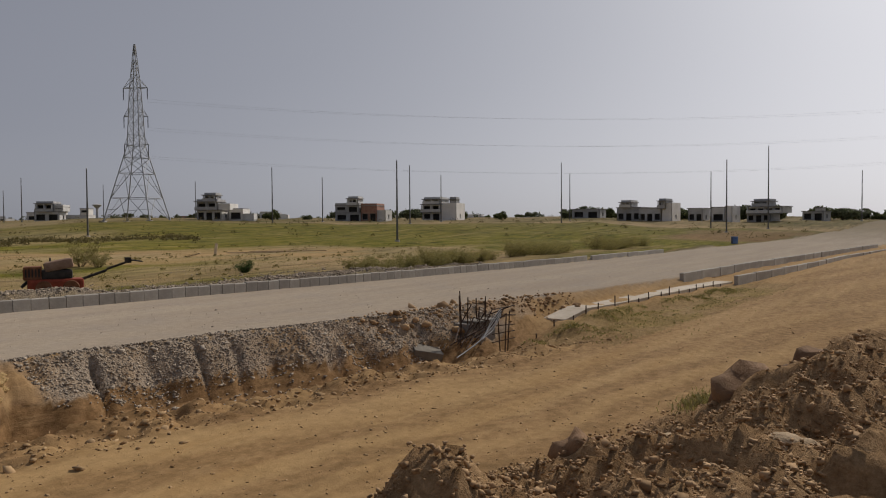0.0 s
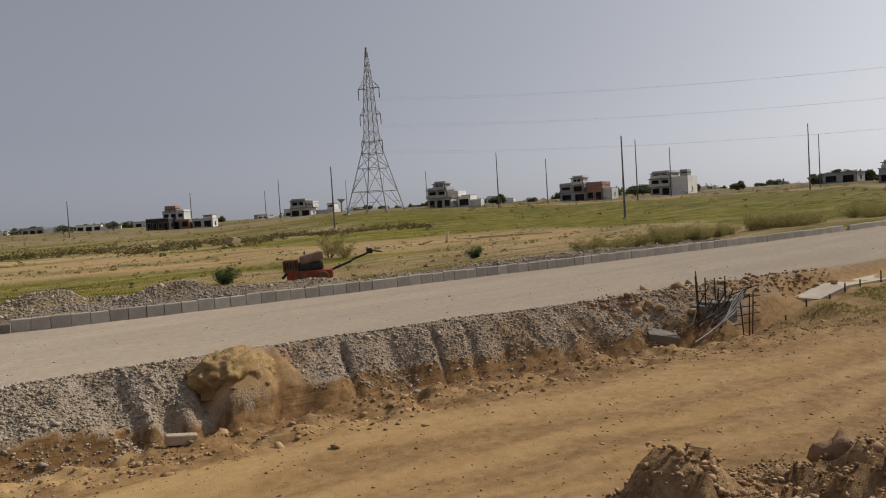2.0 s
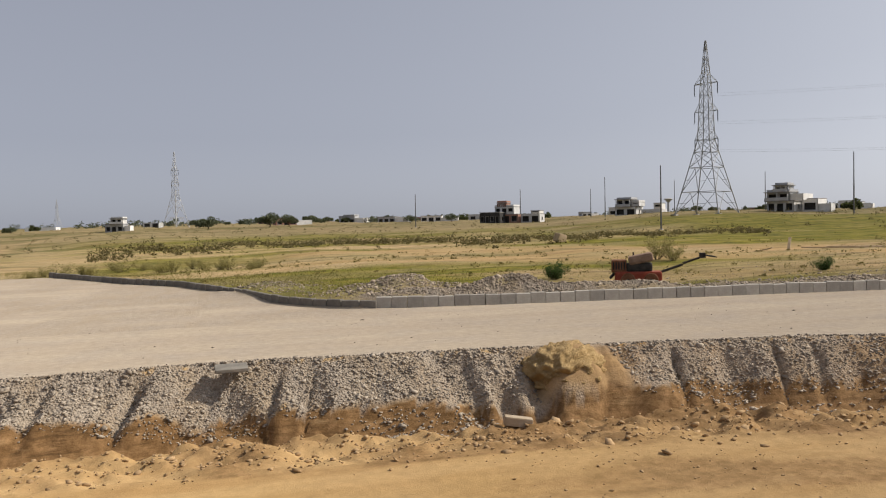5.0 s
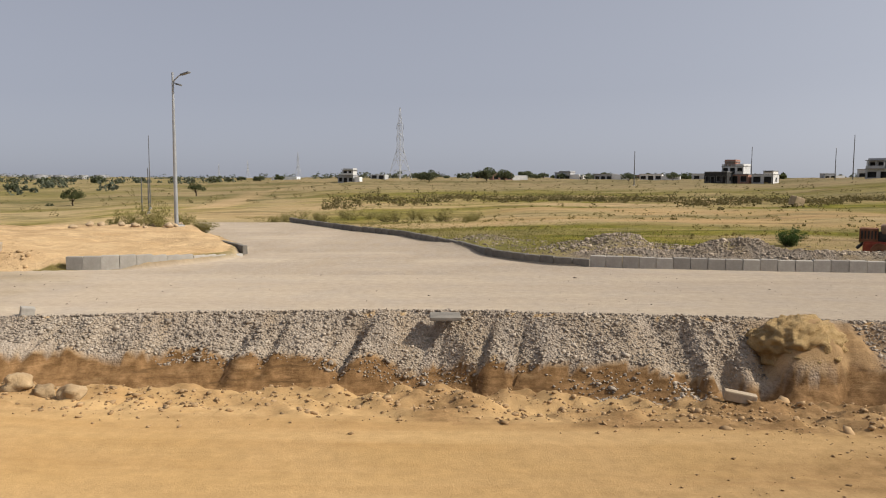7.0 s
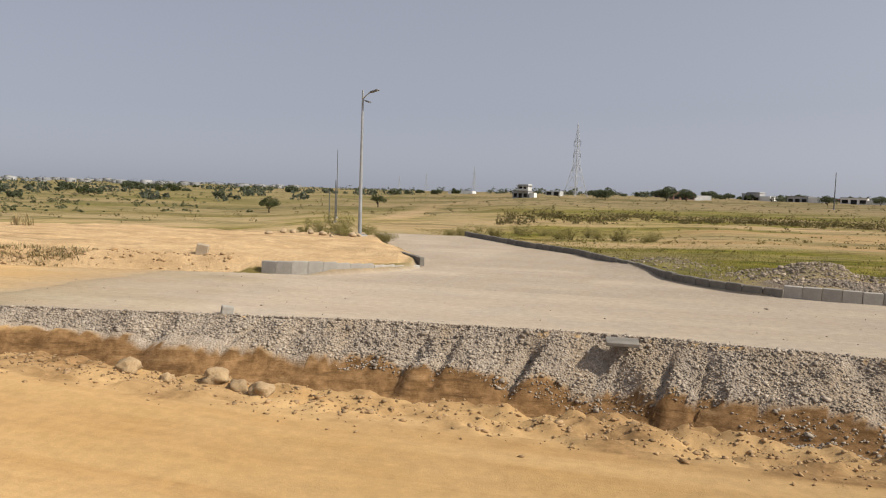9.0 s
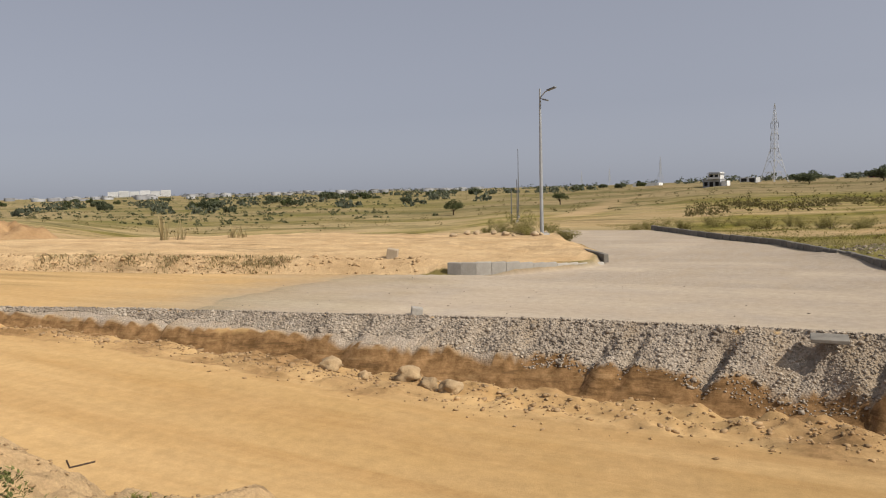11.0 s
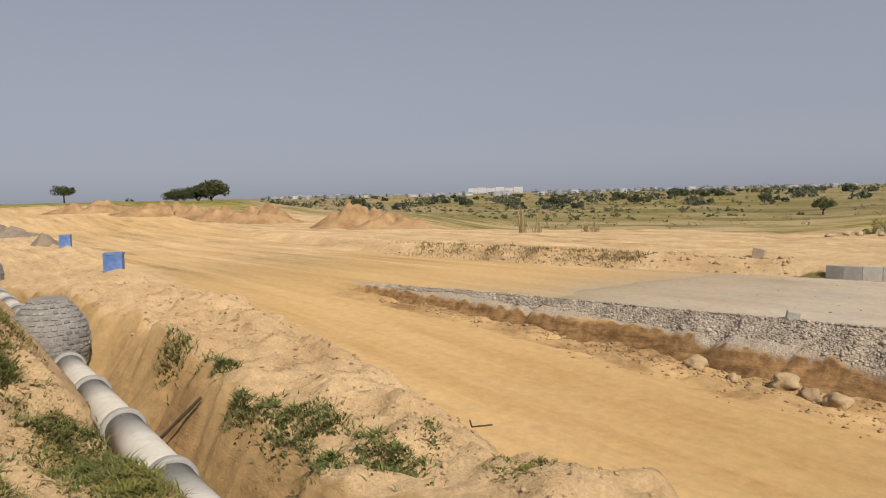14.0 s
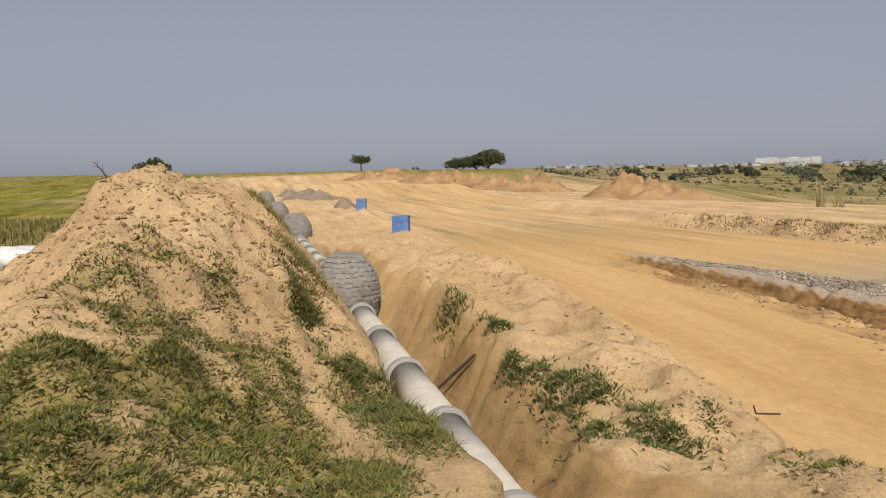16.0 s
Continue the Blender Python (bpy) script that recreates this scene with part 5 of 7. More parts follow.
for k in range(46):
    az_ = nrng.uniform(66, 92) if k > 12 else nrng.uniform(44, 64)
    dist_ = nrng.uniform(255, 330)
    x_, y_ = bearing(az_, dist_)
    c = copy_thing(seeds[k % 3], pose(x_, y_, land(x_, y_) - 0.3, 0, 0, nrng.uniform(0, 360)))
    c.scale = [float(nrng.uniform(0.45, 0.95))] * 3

cs, rs = [], []
for k in range(1900):
    az_ = nrng.uniform(-67, -22) if k % 2 else nrng.uniform(-24, 66)
    dist_ = nrng.uniform(430, 1050) if az_ > -24 else 300 * math.exp(nrng.uniform(0, 2.1))
    if vnoise(np.array([az_ * 0.35]), np.array([dist_ * 0.004]), 7)[0] < (0.0 if k % 2 else 0.08):
        continue
    x_, y_ = bearing(az_, dist_)
    w_ = nrng.uniform(1.2, 4.2) * (0.6 + dist_ / 1200)
    cs.append((x_, y_, land(x_, y_) + 0.35 * w_)), rs.append(w_)
v, f = leaf_cloud(cs, rs, 34, 0.9, nrng)
# Woods' leaf colours are greyed in place of air haze.
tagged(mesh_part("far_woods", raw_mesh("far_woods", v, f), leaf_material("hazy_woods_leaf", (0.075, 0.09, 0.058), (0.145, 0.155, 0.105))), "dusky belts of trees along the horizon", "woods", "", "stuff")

cs, rs = [], []
for k in range(1500):
    az_ = nrng.uniform(-66, -24)
    dist_ = 170 * math.exp(nrng.uniform(0, 1.9))
    if vnoise(np.array([az_ * 0.4]), np.array([dist_ * 0.012]), 8)[0] < -0.02:
        continue
    x_, y_ = bearing(az_, dist_)
    w_ = nrng.uniform(0.2, 0.8) * (0.5 + dist_ / 380)
    cs.append((x_, y_, land(x_, y_) + 0.15 * w_)), rs.append(w_)
v, f = leaf_cloud(cs, rs, 34, 0.26, nrng)
# Scrub colour also has haze mixed into it.
tagged(mesh_part("valley_scrub", raw_mesh("valley_scrub", v, f), leaf_material("hazed_scrub_leaf", (0.10, 0.11, 0.055), (0.175, 0.18, 0.09))), "low green scrub spread over the valley floor", "scrub", "", "stuff")

dx, dy = bearing(-98.2, 118)
dead = thing("dead_tree", dx, dy, land(dx, dy), 98, "leaning bare dead tree behind the spoil heap", "tree")
bm = bmesh.new()
rod(bm, (0.6, 0, -0.2), (-0.3, 0, 1.2), 0.16, 0.12, 7), rod(bm, (-0.3, 0, 1.2), (-1.3, 0, 2.5), 0.12, 0.05, 7)
part("trunk", bm, BARK, dead)
for a_, b_ in (((-0.2, 0, 1.0), (-0.1, 0.1, 2.1)), ((-0.6, 0, 1.6), (-1.6, 0.2, 1.9)), ((-0.9, 0, 2.0), (-0.7, -0.1, 2.6))):
    bm = bmesh.new()
    rod(bm, a_, b_, 0.06, 0.02, 5)
    part("branch", bm, BARK, dead)
# ---- shrubs, reeds and grass ----


def blades(name, x, y, n, radius, height, width, lean, r, material, label="", category="", parent=None, z=None):
    """Curved two-piece blades growing from scattered roots."""
    a, q = r.uniform(0, 6.283, n), np.sqrt(r.uniform(0, 1, n))
    rx, ry = x + radius * q * np.cos(a), y + radius * q * np.sin(a)
    return blade_field(name, rx, ry, height, width, lean, r, material, label, category, parent)


def blade_field(name, rx, ry, height, width, lean, r, material, label="", category="", parent=None, kind=""):
    n = len(rx)
    rz_ = lands(rx, ry) - 0.01
    root = np.stack([rx, ry, rz_], -1)
    d = r.uniform(0, 6.283, n)
    out = np.stack([np.cos(d), np.sin(d), np.zeros(n)], -1)
    h = (height * r.uniform(0.5, 1.25, n))[:, None]
    l = (lean * r.uniform(0.3, 1.3, n))[:, None] * h
    up = np.array((0, 0, 1.0))
    sidev = np.stack([-np.sin(d), np.cos(d), np.zeros(n)], -1) * (width * r.uniform(0.6, 1.3, n))[:, None]
    mid, tip = root + up * h * 0.6 + out * l * 0.35, root + up * h * 0.9 + out * l
    v = np.stack([root - sidev, root + sidev, mid + sidev * 0.8, mid - sidev * 0.8, tip], 1).reshape(-1, 3)
    o = np.arange(n)[:, None] * 5
    f = np.concatenate([o + np.array([[0, 1, 2]]), o + np.array([[0, 2, 3]]), o + np.array([[3, 2, 4]])], 1).reshape(-1, 3)
    ob = mesh_part(name, raw_mesh(name, v, f), material, parent)
    if label:
        tagged(ob, label, category, "", kind)
    return ob


def shrub(x, y, height, width, seed, label, leaf=SHRUB, group="", n=260, stems=12):
    """A loose bush: thin stems that fan out and small leaves along them."""
    r = np.random.default_rng(seed)
    s = thing("shrub", x, y, seated(x, y, 0.2), r.uniform(0, 360), label, "shrub", group)
    bm = bmesh.new()
    cs, rs = [], []
    for k in range(stems):
        a, q = r.uniform(0, 6.283), r.uniform(0.2, 1.0)
        e = Vector((math.cos(a) * q * width / 2, math.sin(a) * q * width / 2, height * r.uniform(0.55, 1.0) * (1.1 - 0.35 * q)))
        rod(bm, (0.1 * e.x, 0.1 * e.y, -0.05), e, 0.012, 0.004, 4)
        for f in (0.35, 0.65, 0.95):
            cs.append(tuple(e * f)), rs.append(width * 0.11)
    part("stem", bm, BARK, s)
    v, f = leaf_cloud(cs, rs, max(int(n * 5.5) // len(cs), 6), 0.02 * width ** 0.5, r)
    mesh_part("foliage", raw_mesh("foliage", v, f), leaf, s)
    return s


for k, (az_, dist_, h_, w_) in enumerate(((52.0, 36, 0.9, 1.6), (53.6, 37, 0.8, 1.5), (55.4, 39, 0.9, 1.6), (57.0, 41, 1.1, 2.0), (58.4, 43, 1.1, 2.0), (59.6, 44, 1.0, 1.9), (61.2, 47, 0.9, 1.6), (63.4, 51, 1.4, 2.2), (64.6, 53, 1.2, 2.2), (65.8, 55, 1.2, 2.4), (66.8, 58, 1.1, 2.2), (69.8, 66, 1.6, 2.6), (70.8, 70, 1.5, 2.6), (72.4, 74, 1.2, 2.4))):
    shrub(*bearing(az_, dist_), h_ * 0.9, w_ * 1.25, 100 + k, "straggly yellow-green roadside shrub behind the kerb", SHRUB, "verge shrubs", 640, 18)
    shrub(*bearing(az_ + 0.7, dist_ + 1.2), h_ * 0.7, w_ * 1.15, 220 + k, "low olive roadside shrub behind the kerb", SHRUB, "verge shrubs", 520, 16)
for k, (az_, dist_, h_, w_) in enumerate(((32.4, 44, 1.7, 2.6), (33.6, 43, 1.2, 1.8))):
    shrub(*bearing(az_, dist_), h_, w_, 130 + k, "feathery yellow-green shrub behind the roller", SHRUB, "", 500)
shrub(*bearing(24.9, 31.5), 0.75, 1.25, 140, "small dense dark green bush on the gravel verge", BUSH, "", 900, 22)
shrub(*bearing(43.6, 37), 0.55, 1.3, 141, "small dark green bush in the dry field", BUSH, "", 600, 18)
for k, (az_, dist_, h_, w_) in enumerate(((-21.0, 44, 1.5, 2.6), (-22.4, 45, 1.3, 2.2), (-19.2, 40, 0.7, 1.6), (-20.8, 37, 0.5, 2.0), (-18.0, 37.5, 0.55, 1.6), (-23.8, 47, 0.8, 1.0))):
    shrub(*bearing(az_, dist_), h_, w_, 150 + k, "yellow-green bush round the foot of the lamp post", SHRUB, "lamp post shrubs", 520)
for k in range(16):
    az_, dist_ = -13 + k * 1.05 + nrng.uniform(-0.5, 0.5), 57 - abs(k - 6) * 0.8 + nrng.uniform(-2, 4)
    shrub(*bearing(az_, dist_), nrng.uniform(0.5, 1.1), nrng.uniform(1.2, 2.4), 170 + k, "yellow-green roadside scrub by the side road", SHRUB, "side road shrubs", 320)
# low tussocks over the near field
cs, rs = [], []
for k in range(900):
    az_, dist_ = nrng.uniform(-6, 76), 30 + nrng.gamma(2.0, 17)
    x_, y_ = bearing(az_, dist_)
    if y_ < y_kerb(x_) + 3.5 or x_ < side_right(y_) + 1.0 or vnoise(np.array([x_ * 0.06]), np.array([y_ * 0.16]), 9)[0] < -0.05:
        continue
    w_ = 0.08 + nrng.gamma(1.6, 0.09)
    cs.append((x_, y_, land(x_, y_) + 0.1 * w_)), rs.append(w_)
v, f = leaf_cloud(cs, rs, 26, 0.055, nrng)
tagged(mesh_part("tussocks", raw_mesh("tussocks", v, f), leaf_material("tussock_leaf", (0.13, 0.11, 0.035), (0.30, 0.24, 0.09))), "low olive and straw tussocks over the dry field", "grass", "", "stuff")
# scrub along the low ridge across the field
cs, rs = [], []
for k in range(1000):
    az_ = nrng.uniform(-9, 40)
    dist_ = 94 + 8 * math.sin(az_ * 0.2) + 4 * math.sin(az_ * 0.9) + nrng.normal() * 6.0
    x_, y_ = bearing(az_, dist_)
    w_ = (0.18 + nrng.gamma(2.0, 0.17)) * (1.15 if az_ < 20 else 0.85)
    cs.append((x_, y_, land(x_, y_) + 0.2 * w_)), rs.append(w_)
for k in range(900):
    az_, dist_ = nrng.uniform(-64, 84), nrng.uniform(110, 420)
    x_, y_ = bearing(az_, dist_)
    w_ = nrng.uniform(0.3, 1.1)
    cs.append((x_, y_, land(x_, y_) + 0.3 * w_)), rs.append(w_)
v, f = leaf_cloud(cs, rs, 30, 0.12, nrng)
tagged(mesh_part("scrub", raw_mesh("scrub", v, f), leaf_material("scrub_leaf", (0.09, 0.08, 0.03), (0.21, 0.17, 0.075))), "low dark scrub scattered over the dry fields", "scrub", "", "stuff")

rd_x, rd_y = bearing(-47.6, 41)
for k, (ox, oy, hh) in enumerate(((0, 0, 1.45), (0.5, 0.5, 1.2), (2.6, 2.2, 0.9), (3.0, 2.4, 0.8))):
    reed = thing("reed_clump", 0, 0, 0, 0, "tall pale feathery reed clump at the edge of the sand lot", "reed", "reeds")
    r_ = np.random.default_rng(300 + k)
    blades("leaves", rd_x + ox, rd_y + oy, 22, 0.3, hh * 0.5, 0.012, 0.9, r_, STRAW, parent=reed)
    blades("plumes", rd_x + ox, rd_y + oy, 9, 0.22, hh, 0.03, 0.55, r_, STRAW, parent=reed, label="")


def grass_patch(cx, cy, n, rx, ry, height, material, label, seed, width=0.007, lean=1.1, name="grass_patch", kind="stuff", ang=0.0):
    r_ = np.random.default_rng(seed)
    n = int(n * 0.6)
    ux, uy = r_.normal(0, rx * 0.5, n), r_.normal(0, ry * 0.5, n)
    ok = fbm(cx + ux, cy + uy, 0.25, 2, seed) > -0.12
    ux, uy = ux[ok], uy[ok]
    px_, py_ = cx + ux * math.cos(ang) - uy * math.sin(ang), cy + ux * math.sin(ang) + uy * math.cos(ang)
    return blade_field(name, px_, py_, height, width, lean, r_, material, label, "grass", None, kind)


# the weedy slope beside the camera's stand
g_ = np.random.default_rng(77)
px_, py_ = g_.uniform(-9.4, -1.3, 330000), g_.uniform(-5.0, 1.5, 330000)
dens = turf(px_, py_) * np.clip(0.9 + 1.2 * fbm(px_, py_, 0.3, 2, 98), 0, 1)
keep = g_.uniform(0, 1, len(px_)) < np.clip(dens, 0, 1)
px_, py_ = px_[keep], py_[keep]
half_ = g_.uniform(0, 1, len(px_)) < 0.62
blade_field("grass", px_[half_], py_[half_], 0.05, 0.0055, 1.6, g_, GRASS, "short green grass creeping over the sandy slope", "grass", None, "stuff")
blade_field("weeds", px_[~half_], py_[~half_], 0.036, 0.01, 2.1, g_, WEED, "small dark green weeds creeping over the sandy slope", "weeds", None, "stuff")
for k, (cx, cy, n, rx, ry, hh, mat) in enumerate(((-6.9, 0.95, 1800, 0.8, 0.3, 0.17, WEED), (-5.8, 1.1, 900, 0.5, 0.22, 0.16, GRASS), (-8.35, 0.5, 900, 0.45, 0.14, 0.15, WEED), (-9.1, 0.45, 900, 0.7, 0.3, 0.16, VERGE), (-10.6, 0.7, 1000, 0.8, 0.3, 0.16, VERGE), (-12.2, 0.75, 700, 0.7, 0.25, 0.17, VERGE), (-19.0, 0.75, 1300, 3.0, 0.35, 0.2, VERGE), (-25.0, 0.75, 1500, 3.0, 0.35, 0.28, VERGE), (-33.0, 0.9, 1300, 4.0, 0.35, 0.32, VERGE),
                                                      (-6.4, 2.5, 1000, 0.42, 0.24, 0.12, WEED), (-5.8, 2.5, 650, 0.3, 0.26, 0.12, WEED), (-5.2, 2.45, 500, 0.2, 0.3, 0.12, WEED), (-4.85, 2.65, 900, 0.34, 0.2, 0.11, WEED), (-10.0, 2.6, 450, 0.45, 0.2, 0.19, WEED), (-8.4, 2.65, 420, 0.3, 0.18, 0.15, WEED), (-7.05, 2.35, 350, 0.3, 0.12, 0.12, WEED), (-4.95, 3.1, 220, 0.2, 0.15, 0.06, WEED), (-3.9, 3.05, 300, 0.25, 0.2, 0.06, GRASS))):
    fine_ = hh < 0.2
    grass_patch(cx, cy, int(n * (2.2 if fine_ else 1)), rx * 1.1, ry * 1.1, hh * (0.5 if fine_ else 1), mat, "tuft of green weeds at the edge of the trench", 400 + k, 0.008, 1.7 if fine_ else 1.1)
grass_patch(13.6, 2.95, 900, 1.1, 0.3, 0.12, VERGE, "green weeds between rubble heap and dirt track", 431, 0.01, 1.2)
# dry tufts along the edge of the sand lot
g_ = np.random.default_rng(78)
ax = g_.choice([-26.5, -24.8, -22.6, -20.8, -18.9, -17.8, -16.9], 1800) + g_.normal(0, 0.4, 1800)
ay = y_kerb(ax) + 0.7 + g_.normal(0, 0.3, 1800)
blade_field("dry_grass", ax, ay, 0.14, 0.014, 1.5, g_, STRAW, "dry straw tufts along the edge of the sand lot", "grass", None, "stuff")
# verge grass and field grass behind the kerbs
ax = g_.uniform(4, 90, 24000)
ay = y_kerb(ax) + g_.gamma(2.0, 7.0, 24000) + 3.0
keep = fbm(ax * 0.3, ay, 3.0, 3, 91) > 0.02
ax, ay = ax[keep], ay[keep]
blade_field("field_grass", ax, ay, 0.07, 0.012, 1.0, g_, VERGE, "patchy yellow-green grass of the field", "grass", None, "stuff")
ay = g_.uniform(26, 60, 16000)
ax = side_right(ay) + 0.6 + g_.gamma(2.0, 2.5, 16000)
blade_field("field_grass", ax, ay, 0.09, 0.014, 1.0, g_, VERGE, "patchy yellow-green grass beside the side road", "grass", None, "stuff")
ax = g_.uniform(17.5, 33, 9000)
ay = line(ax, (17.5, 9.0), (22, 8.5), (26, 7.7), (33, 6.5)) - g_.gamma(1.6, 0.55, 9000) * line(ax, (18, 1.2), (33, 0.5))
keep = fbm(ax, ay, 1.1, 4, 21) > -0.1
blade_field("verge_grass", ax[keep], ay[keep], 0.06, 0.014, 1.3, g_, VERGE, "green grass strip between drain and dirt track", "grass", None, "stuff")
ax, ay = g_.uniform(-34, -7, 16000), g_.uniform(-16, -3.0, 16000)
blade_field("field_grass", ax, ay, 0.3, 0.02, 0.6, g_, VERGE, "rough grass of the field behind the spoil heap", "grass", None, "stuff")

# ---- sewer line: pipes and brick manholes ----
PZ, PR = 0.07, 0.2


def pipe_section(x0, x1):
    p = thing("sewer_pipe", x0, 1.55 + float(trench_y(x0)), PZ, math.degrees(math.atan2(float(trench_y(x1) - trench_y(x0)), x1 - x0)), "pale concrete sewer pipe lying in the trench", "pipe", "sewer pipes")
    bm = bmesh.new()
    m = Matrix.Rotation(radians(90), 4, "Y")
    ln = x1 - x0
    lathe(bm, [(PR - 0.05, 0.0), (PR, 0.0), (PR, ln), (PR - 0.05, ln), (PR - 0.05, 0.0)], 32, m)
    part("barrel", bm, PIPE, p, "", True)
    bm = bmesh.new()
    lathe(bm, [(PR + 0.004, 0.0), (PR + 0.035, 0.01), (PR + 0.042, 0.04), (PR + 0.042, 0.11), (PR + 0.028, 0.135), (PR + 0.004, 0.14)], 32, m)
    part("collar", bm, COLLAR, p, "darker mortared collar", False)
    return p


x_ = -3.05
cut_at = [(-14.0, -12.8), (-27.7, -26.6), (-39.8, -38.7), (-52.8, -51.7)]
while x_ > -58:
    x0 = x_ - 1.9
    hit = [c for c in cut_at if x0 < c[1] and x_ > c[0] + 0.2]
    if hit:
        c = hit[0]
        if x_ - c[1] > 0.25:
            pipe_section(c[1] - 0.12, x_)
        x_ = c[0] + 0.12
        continue
    pipe_section(x0, x_ - 0.01)
    x_ = x0
MAN_PROFILE = [(0.50, -0.8), (0.62, -0.25), (0.70, 0.12), (0.71, 0.36), (0.66, 0.62), (0.56, 0.82), (0.42, 0.98), (0.31, 1.08)]


def man_radius(h):
    return float(np.interp(h, [p[1] for p in MAN_PROFILE], [p[0] for p in MAN_PROFILE]))


def manhole(x, y, z, singles, scale=1.0):
    """Barrel-shaped manhole of rough blocks in courses, narrowing to a flat capped top."""
    t = thing("manhole", x, y, z, 0, "barrel-shaped manhole chamber of grey blockwork in the trench", "manhole", "manholes")
    t.scale = (scale,) * 3
    bm = bmesh.new()
    fine = [(man_radius(h) + 0.006, h) for h in np.linspace(-0.45, 1.08, 18)]
    rings = lathe(bm, fine + [(0.22, 1.09), (0.22, 0.95)], 36)
    bm.faces.new(rings[-1])
    part("core", bm, MORTAR, t, "dark recessed mortar")
    r_ = random.Random(int(-x * 10))
    rows, per = 16, 27
    bv = []
    unit = bmesh.new()
    box(unit, -0.5, -0.5, -0.5, 0.5, 0.5, 0.5)
    bmesh.ops.bevel(unit, geom=list(unit.edges), offset=0.09, segments=1, affect="EDGES")
    me = bpy.data.meshes.new("block")
    unit.to_mesh(me)
    me.materials.append(BLOCK)
    uv = np.array([v.co[:] for v in unit.verts])
    uf = [[v.index for v in f.verts] for f in unit.faces]
    unit.free()
    av, af = [], []
    for k in range(rows):
        h = -0.40 + (k + 0.5) * 1.5 / rows
        rad = man_radius(h)
        slope = math.degrees(math.atan2(man_radius(h - 0.05) - man_radius(h + 0.05), 0.1))
        for j in range(per):
            a = 360 * (j + 0.5 * (k % 2)) / per + r_.uniform(-1, 1)
            m = pose(0, 0, h, 0, 0, a) @ pose(rad - 0.02 + r_.uniform(-0.008, 0.012), 0, r_.uniform(-0.013, 0.013), r_.uniform(-6, 6), -slope, r_.uniform(-5, 5)) @ Matrix.Diagonal((0.075, 2 * math.pi * rad / per * r_.uniform(0.62, 0.9), 0.085 * r_.uniform(0.6, 0.86), 1))
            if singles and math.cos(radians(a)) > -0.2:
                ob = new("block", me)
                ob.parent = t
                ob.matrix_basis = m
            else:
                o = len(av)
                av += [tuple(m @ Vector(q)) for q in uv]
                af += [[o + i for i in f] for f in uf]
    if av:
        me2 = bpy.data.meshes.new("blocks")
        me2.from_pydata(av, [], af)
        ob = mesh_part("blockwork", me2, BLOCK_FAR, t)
        ob["kind"] = "stuff"
    bm = bmesh.new()
    lathe(bm, [(0.0, 1.115), (0.29, 1.115), (0.32, 1.10), (0.32, 1.08), (0.22, 1.08)], 32)
    part("cover_rim", bm, MORTAR, t, "flat grey top")
    return t


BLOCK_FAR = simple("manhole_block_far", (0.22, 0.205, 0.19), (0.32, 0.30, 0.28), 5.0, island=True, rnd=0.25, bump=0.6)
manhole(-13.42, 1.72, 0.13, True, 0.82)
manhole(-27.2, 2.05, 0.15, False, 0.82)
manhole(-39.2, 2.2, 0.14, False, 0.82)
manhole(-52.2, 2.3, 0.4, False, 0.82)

# ---- road roller ----


HOOD = simple("dusty_brown_cover", (0.19, 0.12, 0.085), (0.32, 0.22, 0.16), 3.0)


